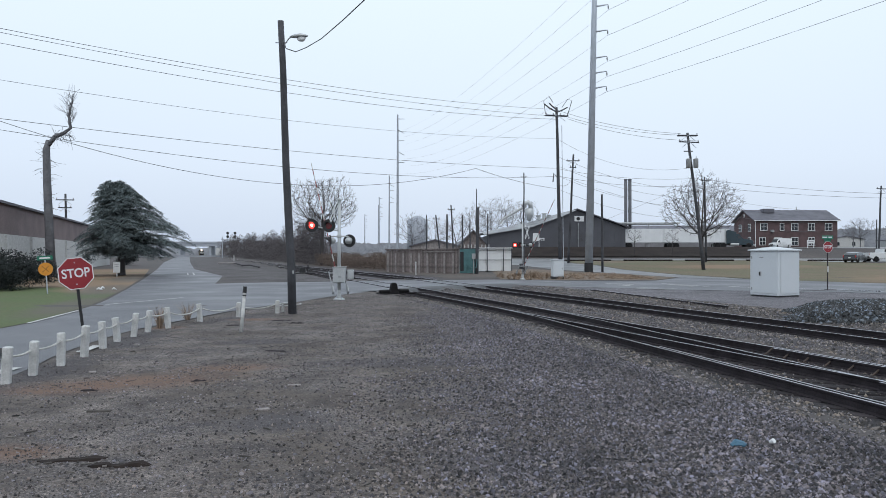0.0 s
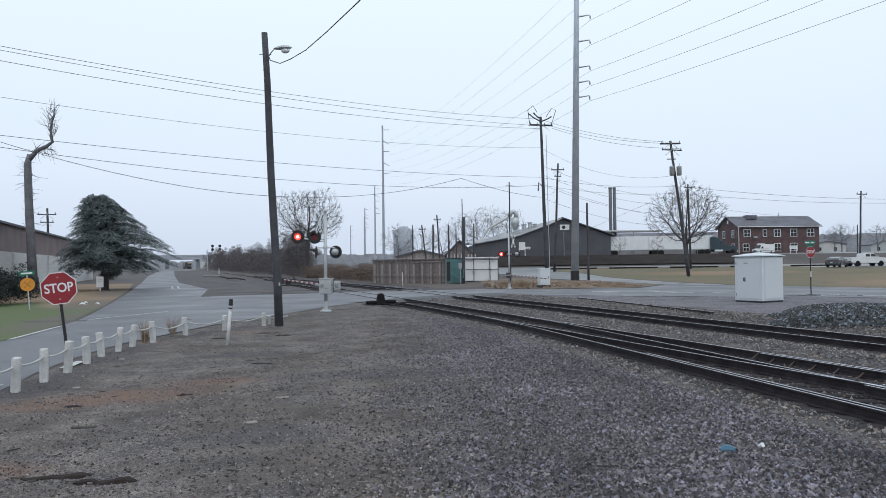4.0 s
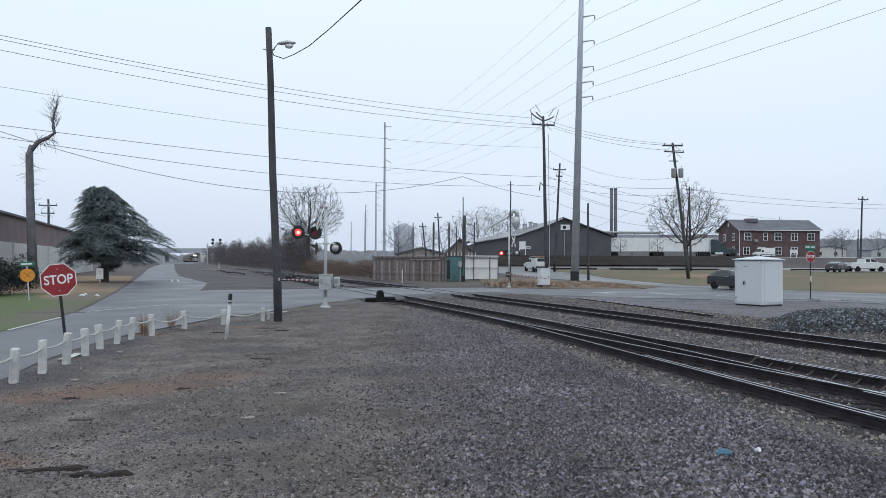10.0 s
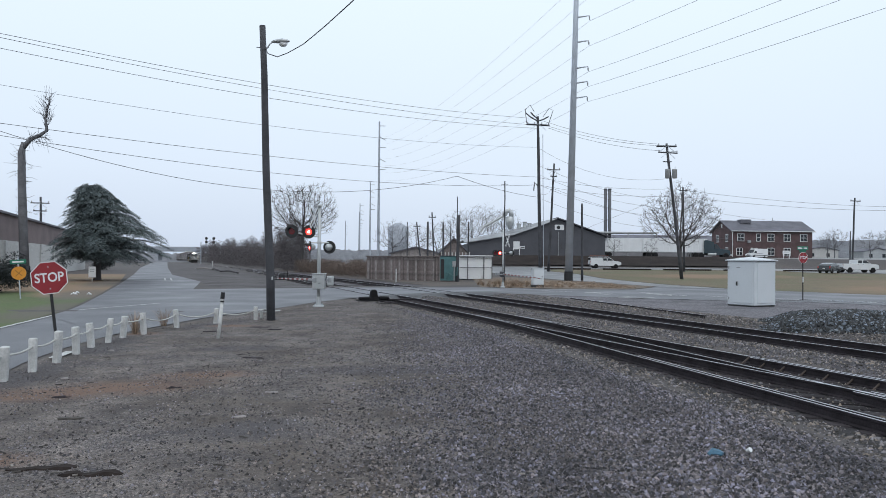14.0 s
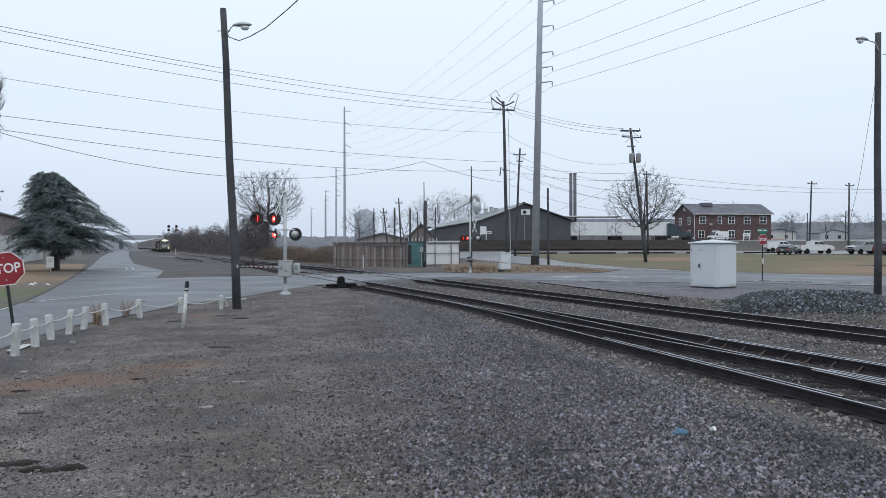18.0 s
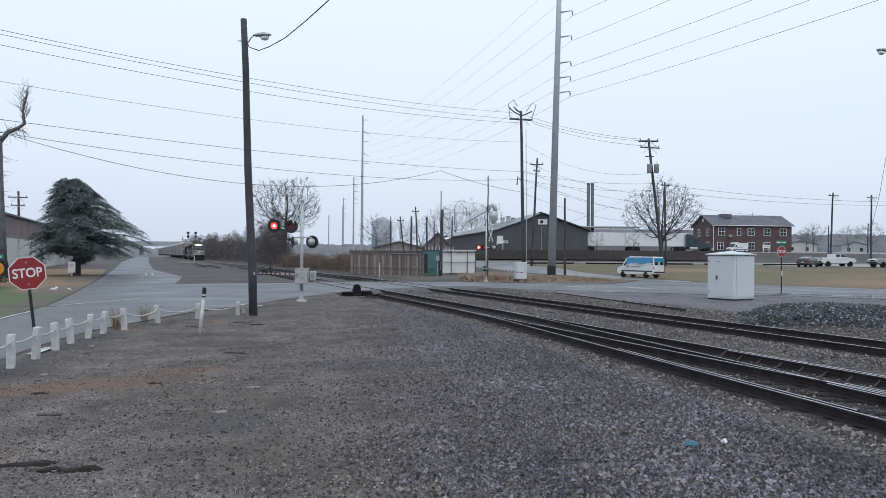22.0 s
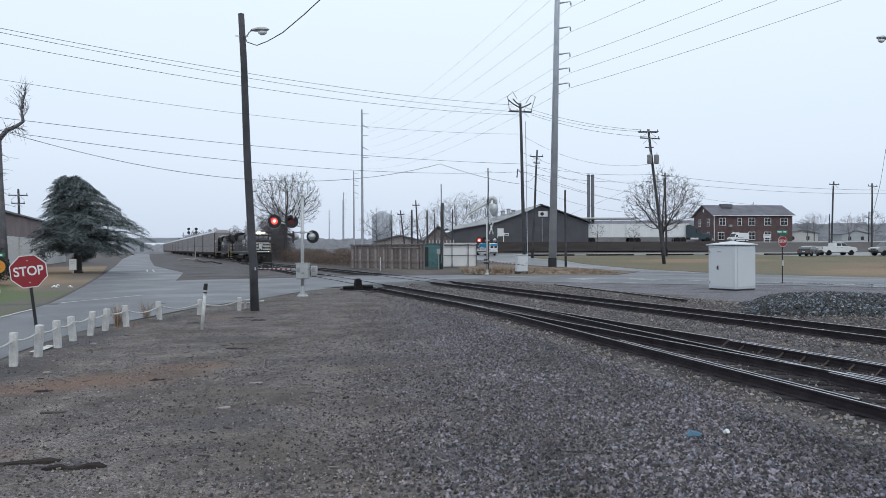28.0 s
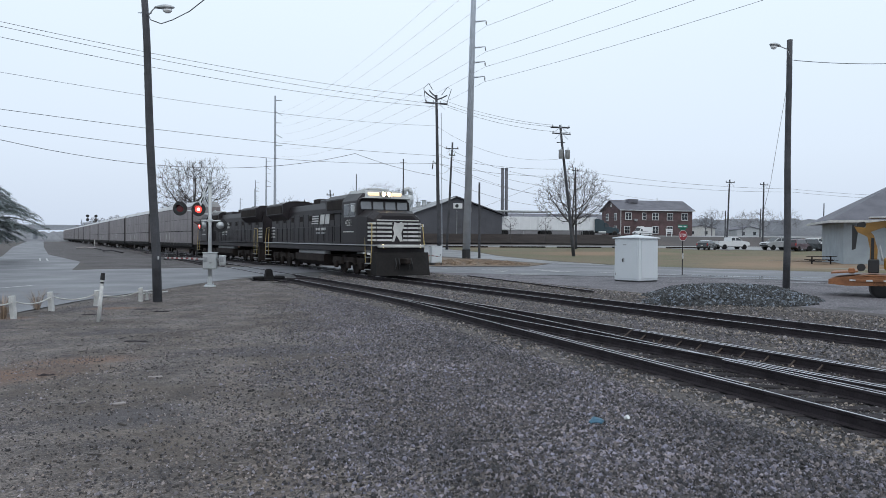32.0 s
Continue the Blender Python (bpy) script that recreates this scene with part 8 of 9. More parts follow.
utility_truck = pickup("utility_pickup", pose(62, 14, 0), M["p_white"], "white service pickup with cap and orange ladder", True, 1.93)
hatch = car("hatchback_car", pose(-40, 117, 0), M["p_dark"], "dark grey hatchback with its headlamps on", 4.5, 1.49, lit=True)
blue_van = van("delivery_van", pose(120, -60, 0), "white delivery van with a blue wave graphic")


def parked(f, x, y, heading, *a, **k):
    return f(a[0], pose(x, y, height(x, y) + 0.045, 0, 0, heading), *a[1:], **k)


G_ = "cars in the parking lot"
parked(car, 58.4, 98.6, 42, "parked_car", M["p_dark"], "dark blue sedan parked on the wet lot", group=G_)
parked(pickup, 65.0, 102.6, 5, "parked_pickup", M["p_white"], "white crew-cab pickup parked on the lot", group=G_)
parked(pickup, 71.5, 99.8, -172, "parked_pickup", M["p_silver"], "silver pickup parked beside others", group=G_)
parked(pickup, 75.3, 101.5, 20, "parked_pickup", M["p_dark"], "dark pickup with a tall load behind", group=G_)
parked(pickup, 75.6, 97.2, 8, "parked_pickup", M["p_white"], "white pickup parked nose to the lawn", group=G_)
parked(car, 73.6, 95.2, 20, "parked_suv", M["p_dark"], "black sport utility car on the lot", 4.8, 1.78, True, group=G_)
parked(car, 83.6, 98.6, 8, "parked_suv", M["p_white"], "white sport utility car on the lot", 4.9, 1.8, True, group=G_)
parked(car, 70.2, 93.6, 30, "parked_minivan", M["p_maroon"], "dark maroon minivan on the lot", 5.0, 1.78, True, group=G_, cat="minivan")
parked(car, 89.5, 91.5, 15, "parked_suv", M["p_dark"], "dark sport utility car at the lot's end", 4.9, 1.82, True, group=G_)
parked(car, 93.0, 98.5, 10, "parked_car", M["p_silver"], "silver sedan parked on the lot", group=G_)
parked(car, 98.0, 92.0, 10, "parked_suv", M["p_maroon"], "dark red sport utility car parked on the lot", 4.8, 1.78, True, group=G_)
van("parked_van", pose(70.6, 145.6, 3.2, 0, 0, 200), "white panel van parked before the brick house", False).scale = (0.8, 0.8, 0.8)

# ---- articulated lorry at the dock ----
def trailer(x, y, l):
    t = thing("semi_trailer", pose(x, y, 3.15), "long white box semi-trailer at the dock", "trailer", "semi-trailers")
    part("box", Build().box(l / 2, 0, 2.55, l, 2.55, 2.75, 0.04), M["p_white"], t)
    for k in range(int(l / 1.2)):
        part("side_post", Build().box(0.6 + k * 1.2, -1.285, 2.55, 0.05, 0.02, 2.6), M["white"], t)
    part("bottom_rail", Build().box(l / 2, 0, 1.12, l, 2.5, 0.16, 0.02), M["grey_paint"], t)
    for xx in (1.2, 2.5):
        for s in (-1, 1):
            wheel(t, xx, s * 1.1, 0.5, 0.3)
    for s in (-1, 1):
        part("landing_leg", Build().box(l - 3.2, s * 0.9, 0.55, 0.14, 0.14, 1.1), M["grey_paint"], t)
    return t


trailer(35.6, 143.0, 9.6)
trailer(45.0, 142.6, 13.2)
tr = thing("truck_tractor", pose(57.4, 142.2, 3.15, 0, 0, -3), "dark green highway truck tractor with sleeper cab", "truck")
part("sleeper", pillow([(0.1, 0.9), (0.1, 3.4), (0.5, 3.75), (2.2, 3.3), (2.4, 0.9)], 1.2, 0.12), M["p_green"], tr)
part("cab", pillow([(2.2, 0.8), (2.2, 2.9), (2.7, 2.85), (3.5, 1.95), (5.3, 1.65), (5.6, 1.3), (5.6, 0.6), (2.2, 0.6)], 1.15, 0.12), M["p_green"], tr)
side_glass(tr, [(2.4, 1.95), (2.4, 2.6), (2.7, 2.6), (3.3, 1.95)], 1.15, lambda z: 1.0)
screen(tr, (3.45, 2.0), (2.75, 2.8), 1.15, lambda z: 1.0, "windscreen")
part("frame", Build().box(1.5, 0, 0.75, 7.6, 0.9, 0.3), M["trim"], tr)
part("bumper", Build().box(5.65, 0, 0.6, 0.3, 2.3, 0.4, 0.05), M["alu"], tr)
part("fuel_tank", Build().tube([(1.0, -1.0, 0.75), (2.6, -1.0, 0.75)], 0.32, 12), M["alu"], tr)
for x in (-1.6, -0.4, 4.6):
    for s in (-1, 1):
        wheel(tr, x, s * 1.05, 0.5, 0.32)
for s in (-1, 1):
    part("exhaust_stack", Build().tube([(0.05, s * 1.1, 0.8), (0.05, s * 1.1, 3.9)], 0.08, 8), M["alu"], tr)

# ---- orange equipment trailer with a backhoe ----
M["machine_yellow"] = mat("worn_machine_yellow", (0.39, 0.205, 0.045), 0.55, 0.2, 2, 20, 0.1)
M["orange"] = mat("orange_trailer_paint", (0.33, 0.13, 0.05), 0.6, 0.25, 2, 20, 0.15)
et = thing("equipment_trailer", pose(20.1, 24.75, 0, 0, 0, -42), "orange flatbed equipment trailer on the gravel", "trailer")
part("deck", Build().prism([(0, 0.50), (0.6, 0.44), (7, 0.62), (7, 0.86), (1.2, 0.86), (0.25, 0.74), (0, 0.66)], -1.15, 1.15), M["orange"], et)
part("rub_rail", Build().box(3.9, -1.17, 0.66, 6.2, 0.04, 0.10, 0.01), M["orange"], et)
part("ramp_plate", Build().box(0.6, 0, 0.90, 0.9, 1.9, 0.06, 0.01, m=pose(0, 0, 0, 0, -5, 0)), M["orange"], et)
part("ramp_hinge", Build().box(0.75, -0.7, 1.0, 0.22, 0.3, 0.2, 0.03), M["orange"], et)
for k in range(5):
    part("reflector", Build().box(0.8 + k * 0.55, -1.2, 0.66, 0.2, 0.02, 0.06), M["white_worn"], et)
for x in (1.75, 2.7):
    for s in (-1, 1):
        wheel(et, x, s * 1.02, 0.37, 0.26)
part("fender", Build().box(2.2, -1.02, 0.84, 2.1, 0.3, 0.05, 0.02), M["orange"], et)
bh = thing("backhoe", pose(20.9, 24.05, 0.87, 0, 0, -42), "yellow backhoe loader carried on the flatbed trailer", "backhoe")
part("stabiliser_frame", Build().box(0.55, 0, 0.42, 0.5, 1.5, 0.7, 0.05), M["trim"], bh, "dark stabiliser frame")
part("stabiliser_pad", Build().disc((0.0, -0.6, 0.35), 0.2, 0.14, "y", 14), M["trim"], bh)
part("boom", Build().prism([(0.35, 0.5), (0.7, 0.5), (0.72, 1.3), (0.55, 2.0), (0.25, 2.42), (-0.35, 2.5), (-0.2, 2.2), (0.25, 1.95), (0.38, 1.3)], -0.17, 0.17), M["machine_yellow"], bh, "yellow boom of the digging arm")
part("boom_hose", Build().prism([(0.42, 0.7), (0.56, 0.7), (0.56, 1.9), (0.42, 1.9)], -0.21, -0.175), M["trim"], bh, "black hydraulic hoses")
part("dipper", Build().prism([(-0.45, 2.6), (-0.15, 2.5), (-0.28, 1.3), (-0.45, 1.25)], -0.12, 0.12), M["trim"], bh, "dark dipper stick")
part("link", Build().prism([(-0.3, 2.3), (-0.05, 2.2), (0.2, 2.6), (0.1, 2.75), (-0.2, 2.7)], -0.1, 0.1), M["trim"], bh)
part("hydraulic_ram", Build().tube([(0.95, -0.1, 0.7), (0.8, -0.1, 1.5)], 0.05, 8), M["alu"], bh)
part("upper_boom", Build().prism([(0.1, 2.1), (1.0, 2.45), (1.8, 1.9), (2.4, 1.3), (2.7, 1.7), (2.0, 2.4), (1.1, 2.8), (0.2, 2.68)], -0.2, 0.2), M["machine_yellow"], bh, "yellow loader arm with a dark badge")
part("badge", Build().box(1.15, -0.215, 2.6, 0.34, 0.02, 0.2, 0.004, m=pose(0, 0, 0, 0, 6, 0)), M["black"], bh, "plain black badge")
part("roof_edge", Build().box(1.3, 0, 2.95, 2.0, 1.5, 0.08, 0.02), M["white_worn"], bh, "pale cab roof edge")
part("cab_frame", Build().box(3.6, 0, 1.8, 1.6, 1.4, 1.9, 0.1), M["trim"], bh)
part("chassis", Build().box(3.0, 0, 0.55, 4.0, 1.2, 0.7, 0.1), M["machine_yellow"], bh)
bh.scale = (0.74, 0.74, 0.74)
for x, r in ((2.4, 0.55), (4.6, 0.42)):
    for s in (-1, 1):
        wheel(bh, x, s * 0.75, r, 0.38)


# ---- the train ----
M["loco"] = mat("black_loco_paint", (0.030, 0.025, 0.028), 0.45, 0.3, 0.6, 12, 0.05)
M["loco_grime"] = mat("grimy_running_gear", (0.040, 0.032, 0.029), 0.8, 0.3, 1.5, 20, 0.2)
M["loco_white"] = mat("loco_white_striping", (0.62, 0.62, 0.60), 0.5, 0.15, 2, 20, 0.02)
M["loco_yellow"] = mat("handrail_yellow", (0.55, 0.42, 0.16), 0.5, 0.1, 3, 20, 0.0)
M["loco_roof"] = mat("pale_cab_roof", (0.42, 0.43, 0.43), 0.5, 0.2, 1.5, 14, 0.05)
M["rack"] = mat("faded_autorack_steel", (0.29, 0.262, 0.268), 0.55, 0.18, 0.5, 6, 0.08, metal=0.15)
M["rack_roof"] = mat("bright_rack_roof", (0.5, 0.5, 0.51), 0.5, 0.15, 0.5, 6, 0.05)
# grey base colour holds part of the sky's reflection
M["cab_glass"] = mat("sky_lit_cab_glass", (0.10, 0.105, 0.12), 0.06, 0.05, 1, 5, 0.0)
M["cab_glass"].node_tree.nodes["Principled BSDF"].inputs["IOR"].default_value = 2.0
M["board_lit"] = mat("lit_number_board", (0.8, 0.7, 0.5), 0.4, 0.05, 3, 9, 0.0, emit=(1.0, 0.72, 0.42), power=0.9)
M["rack_dark"] = mat("dark_underframe", (0.03, 0.028, 0.028), 0.8, 0.2, 1, 9, 0.05)


for k, v in (("loco", 0.25), ("loco_grime", 0.15), ("rack_dark", 0.15)):
    M[k].node_tree.nodes["Principled BSDF"].inputs["Specular IOR Level"].default_value = v


def rail_wheels(t, xs, r, gauge=1.48):
    for x in xs:
        for s in (-1, 1):
            part("wheel", Build().tube([(x, s * gauge / 2 - 0.06, r), (x, s * gauge / 2 + 0.06, r)], r, 18), M["loco_grime"], t)


def bogie(t, x, axles, r, half=1.12):
    l = (axles - 1) * 1.9 if axles == 3 else 1.8
    xs = [x - l / 2 + l * i / (axles - 1) for i in range(axles)]
    for s in (-1, 1):
        fr_ = part("truck_frame", Build().prism([(x - l / 2 - 0.75, 0.62), (x - l / 2 - 0.6, 0.95), (x + l / 2 + 0.6, 0.95), (x + l / 2 + 0.75, 0.62), (x + l / 2 + 0.3, 0.45), (x + 0.4, 0.68), (x - 0.4, 0.68), (x - l / 2 - 0.3, 0.45)], s * half - 0.09, s * half + 0.09), M["loco_grime"], t)
        for q in xs:
            part("axle_box", Build().box(q, s * (half + 0.12), r, 0.34, 0.2, 0.4, 0.05), M["loco_grime"], fr_)
        for q in xs[:-1]:
            part("spring", Build().tube([(q + l / (axles - 1) / 2, s * (half + 0.1), 0.55), (q + l / (axles - 1) / 2, s * (half + 0.1), 0.95)], 0.12, 8), M["loco_grime"], fr_)
    rail_wheels(t, xs, r)


def hollow(c, r, depth, n=16):
    """A short open tube along x, with a wall of its own."""
    ring = lambda x, q: [(c[0] + x, c[1] + q * math.cos(6.2832 * k / n), c[2] + q * math.sin(6.2832 * k / n)) for k in range(n)]
    return Build().loft([ring(0, r), ring(depth, r), ring(depth, r + 0.02), ring(0, r + 0.02), ring(0, r)], False)


def locomotive(m, label, number, lit):
    """A six-axle hood unit; its nose is at x = 0 and it runs towards +x, the rails at z = 0."""
    t = thing("locomotive", m, label, "locomotive", "locomotives")
    part("underframe", Build().box(-11.1, 0, 1.45, 20.8, 2.9, 0.34, 0.04), M["loco"], t)
    part("walkway_sill", Build().box(-11.1, 0, 1.66, 20.9, 3.08, 0.06, 0.02), M["grey_paint"] if lit else M["loco"], t)
    part("pilot", Build().prism([(-0.95, 0.12), (-0.2, 0.12), (-0.32, 0.75), (-0.42, 1.3), (-1.0, 1.3)], -1.5, 1.5), M["rack_dark"], t, "grimy snow plow pilot")
    part("rear_pilot", Build().prism([(-21.6, 0.2), (-21.2, 0.2), (-21.2, 1.3), (-21.6, 1.3)], -1.45, 1.45), M["loco_grime"], t)
    part("anticlimber", Build().box(-0.62, 0, 1.62, 0.55, 2.5, 0.16, 0.03), M["loco_white"], t)
    part("coupler", Build().box(-0.05, 0, 0.86, 0.7, 0.32, 0.3, 0.05), M["loco_grime"], t)
    for y in (-0.45, -0.25, 0.25, 0.45):
        part("brake_hose", Build().tube([(-0.3, y, 1.0), (-0.15, y, 0.7), (-0.2, y * 1.1, 0.45)], 0.03, 6), M["black"], t)
    # nose: full width with sloped cheeks and top
    rings = []
    for x, w, zt in ((-0.92, 1.22, 3.2), (-1.0, 1.34, 3.34), (-1.5, 1.5, 3.48), (-2.7, 1.54, 3.56)):
        rings.append([(x, -w, 1.7), (x, w, 1.7), (x, w, zt - 0.35), (x, w * 0.72, zt), (x, -w * 0.72, zt), (x, -w, zt - 0.35)])
    nose = part("nose", Build().loft(rings), M["loco"], t, "black wide nose")
    for k in range(5):
        z = 1.93 + k * 0.215
        w = 1.2
        for y0, y1 in ((-w, -0.34), (0.3, w)):
            part("nose_stripe", Build().box(-0.918, (y0 + y1) / 2, z, 0.02, y1 - y0, 0.10), M["loco_white"], nose)
        for s in (-1, 1):
            b = Build()
            p0, p1, p2 = Vector((-0.92, s * 1.225, z)), Vector((-1.0, s * 1.345, z)), Vector((-1.35, s * 1.505, z))
            vs = []
            for p in (p0, p1, p2):
                o = Vector((0.012, s * 0.014, 0))
                vs += [p + o + Vector((0, 0, -0.05)), p + o + Vector((0, 0, 0.05))]
            b.add(vs, [(0, 2, 3, 1), (2, 4, 5, 3)])
            part("nose_stripe", b, M["loco_white"], nose)
    part("nose_stripe", Build().box(-0.912, 0, 2.96, 0.02, 2.4, 0.06), M["loco_white"], nose)
    # plain emblem in the middle of the stripes
    part("emblem", Build().prism([(-0.34, 1.86), (-0.22, 1.86), (-0.1, 2.2), (0.12, 1.86), (0.26, 1.88), (0.18, 2.3), (0.34, 2.72), (0.2, 2.9), (0.02, 2.8), (-0.2, 2.86), (-0.3, 2.5), (-0.22, 2.3)], -0.93, -0.895, "x"), M["loco_white"], nose, "white emblem plate")
    part("nose_door", Build().box(-0.915, 0.55, 2.35, 0.02, 0.02, 1.1), M["black"], nose)
    # cab
    tp = lambda z: 1.0
    cb = part("cab", Build().loft([[(x, -w, 1.7), (x, w, 1.7), (x, w, zs), (x, w * 0.78, zt), (x, -w * 0.78, zt), (x, -w, zs)] for x, w, zs, zt in ((-2.62, 1.5, 3.95, 4.28), (-2.75, 1.53, 4.05, 4.45), (-4.9, 1.53, 4.05, 4.5), (-5.0, 1.5, 4.0, 4.45))]), M["loco"], t)
    part("cab_roof", Build().loft([[(x, -w, z0), (x, w, z0), (x, w * 0.72, z1), (x, -w * 0.72, z1)] for x, w, z0, z1 in ((-2.3, 1.35, 4.14, 4.18), (-2.42, 1.42, 4.15, 4.28), (-3.0, 1.42, 4.16, 4.64), (-4.95, 1.42, 4.16, 4.68))]), M["loco_roof"], cb, "pale weathered cab roof")
    part("visor", Build().box(-2.42, 0, 4.15, 0.3, 2.8, 0.04, 0.01), M["loco"], cb)
    for y in (-1.06, -0.36, 0.36, 1.06):
        part("windscreen_pane", Build().box(0, 0, 0, 0.05, 0.62, 0.56, 0.02), M["cab_glass"], cb, m=pose(-2.62, y, 3.84, 0, -9, 0))
    for s in (-1, 1):
        for x in (-3.35, -4.2):
            part("cab_window", Build().box(x, s * 1.535, 3.55, 0.68, 0.04, 0.62, 0.03), M["glass"], cb)
            part("window_frame", Build().box(x, s * 1.525, 3.55, 0.80, 0.04, 0.74, 0.03), M["grey_paint"], cb)
        part("mirror", Build().box(-2.85, s * 1.72, 3.6, 0.06, 0.2, 0.36, 0.02), M["alu"], cb)
        lettering("road_number", number, 0.5, M["loco_white"], t, pose(-3.9, s * 1.545, 2.85, 90, 0, 0 if s < 0 else 180))
        part("text_bar", Build().box(-3.9, s * 1.542, 2.38, 1.5, 0.015, 0.07), M["loco_white"], t, "small illegible lettering")
    for y in (-0.66, 0.66):
        part("number_board", Build().box(-2.56, y, 4.40, 0.2, 0.62, 0.22, 0.04), M["board_lit"] if lit else M["loco_white"], cb, "lit number board" if lit else "number board")
    part("lamp_box", Build().box(-2.60, 0, 4.40, 0.24, 0.66, 0.30, 0.04), M["loco_roof"], cb)
    for y in (-0.16, 0.16):
        part("headlamp", Build().disc((-2.47, y, 4.40), 0.11, 0.03, "x", 16), M["headlight"] if lit else M["lamp_clear"], cb, "glowing headlamp" if lit else "unlit headlamp")
        # barrel added to mask the glowing disc from oblique views
        part("lamp_barrel", hollow((-2.48, y, 4.40), 0.125, 0.22), M["loco_grime"], cb, "short added lamp barrel")
    for y in (-1.05, 1.05):
        part("ditch_light", Build().disc((-0.42, y, 1.62), 0.09, 0.05, "x", 14), M["amber"] if lit else M["lamp_clear"], t, "glowing ditch light" if lit else "unlit ditch light")
        part("lamp_barrel", hollow((-0.46, y, 1.62), 0.105, 0.09), M["loco_grime"], t, "short added lamp barrel")
        part("light_bracket", Build().box(-0.54, y, 1.62, 0.14, 0.28, 0.28, 0.03), M["loco"], t)
    # long hood, with its doors, louvres and the winged radiator end
    hd_ = part("long_hood", Build().loft([[(x, -w, 1.7), (x, w, 1.7), (x, w, 3.85), (x, w * 0.85, 4.25), (x, -w * 0.85, 4.25), (x, -w, 3.85)] for x, w in ((-5.0, 1.0), (-21.1, 1.0))]), M["loco"], t)
    rad = part("radiator_housing", Build().prism([(-1.0, 3.3), (1.0, 3.3), (1.5, 3.75), (1.5, 4.45), (1.2, 4.6), (-1.2, 4.6), (-1.5, 4.45), (-1.5, 3.75)], -20.9, -16.6, "x"), M["loco"], t)
    part("dynamic_brake_hood", Build().loft([[(x, -1.2, 3.5), (x, 1.2, 3.5), (x, 1.25, 4.3), (x, 0.9, 4.55), (x, -0.9, 4.55), (x, -1.25, 4.3)] for x in (-5.1, -8.4)]), M["loco"], t)
    for s in (-1, 1):
        part("radiator_grille", Build().box(-18.8, s * 1.51, 4.08, 3.9, 0.03, 0.55), M["loco_grime"], rad)
        part("intake_grille", Build().box(-6.7, s * 1.26, 3.95, 2.6, 0.03, 0.55), M["loco_grime"], t)
        for k in range(15):
            x = -5.9 - k * 0.98
            part("hood_door", Build().box(x, s * 1.012, 2.72, 0.9, 0.03, 1.75, 0.01), M["loco"], hd_)
            if k % 2 == 0:
                part("door_louvre", Build().box(x, s * 1.032, 3.3, 0.6, 0.015, 0.35), M["loco_grime"], hd_)
        # plain block emblem with three bars, and a line of plain lettering bars
        for k in range(4):
            part("emblem_bar", Build().box(-10.75 - 0.06 * k, s * 1.04, 3.42 - k * 0.15, 1.25, 0.02, 0.075), M["loco_white"], hd_)
        part("emblem_letter", Build().prism([(-9.95, 2.9), (-9.2, 2.9), (-9.05, 3.5), (-9.8, 3.5)], s * 1.035, s * 1.055), M["loco_white"], hd_, "plain white emblem shape")
        part("emblem_letter", Build().prism([(-9.02, 2.9), (-8.3, 2.9), (-8.15, 3.5), (-8.87, 3.5)], s * 1.035, s * 1.055), M["loco_white"], hd_, "plain white emblem shape")
        for k, w in enumerate((0.8, 0.8)):
            part("text_bar", Build().box(-10.3 + k * 1.0, s * 1.045, 2.6, w, 0.015, 0.16), M["loco_white"], hd_, "plain white lettering bar")
            part("text_bar", Build().box(-10.3 + k * 1.0, s * 1.045, 2.35, w * 0.9, 0.015, 0.12), M["grey_paint"], hd_)
        # rear end stripes
        for k in range(4):
            part("end_stripe", Build().box(-20.6, s * 1.04, 2.1 + k * 0.24, 0.9, 0.02, 0.1), M["loco_white"], hd_)
        for k in range(13):
            x = -5.3 - k * 1.27
            part("stanchion", Build().tube([(x, s * 1.47, 1.7), (x, s * 1.47, 2.72)], 0.02, 5), M["loco"], t)
        part("handrail", Build().tube([(-5.3, s * 1.47, 2.72), (-20.6, s * 1.47, 2.72)], 0.02, 5), M["loco"], t)
        for x in (-0.95, -21.1):
            part("grab_rail", Build().tube([(x, s * 1.5, 0.7), (x + (0.1 if x > -5 else -0.1), s * 1.5, 1.7), (x, s * 1.45, 2.75), (x - (0.9 if x > -5 else -0.9), s * 1.46, 2.85)], 0.024, 6), M["loco_yellow"], t)
            part("grab_rail", Build().tube([(x - (0.7 if x > -5 else -0.7), s * 1.5, 0.7), (x - (0.75 if x > -5 else -0.75), s * 1.5, 1.7), (x - (0.8 if x > -5 else -0.8), s * 1.46, 2.7)], 0.024, 6), M["loco_yellow"], t)
            for k in range(4):
                part("step", Build().box(x - (0.38 if x > -5 else -0.38), s * 1.4, 0.4 + k * 0.32, 0.62, 0.3, 0.04, 0.005), M["grey_paint"], t)
        part("air_tank", Build().tube([(-13.6, s * 1.05, 1.12), (-8.4, s * 1.05, 1.12)], 0.2, 10), M["grey_paint"], t)
    part("fuel_tank", Build().prism([(-1.4, 1.05), (-1.4, 0.62), (-1.05, 0.35), (1.05, 0.35), (1.4, 0.62), (1.4, 1.05)], -13.8, -8.2, "x"), M["loco_grime"], t, "grimy fuel tank")
    part("exhaust", Build().box(-12.6, 0, 4.45, 1.3, 0.7, 0.4, 0.05), M["loco_grime"], t)
    part("roof_fan", Build().tube([(-17.6, 0, 4.6), (-17.6, 0, 4.72)], 0.8, 18), M["loco_grime"], t)
    part("roof_fan", Build().tube([(-19.6, 0, 4.6), (-19.6, 0, 4.72)], 0.8, 18), M["loco_grime"], t)
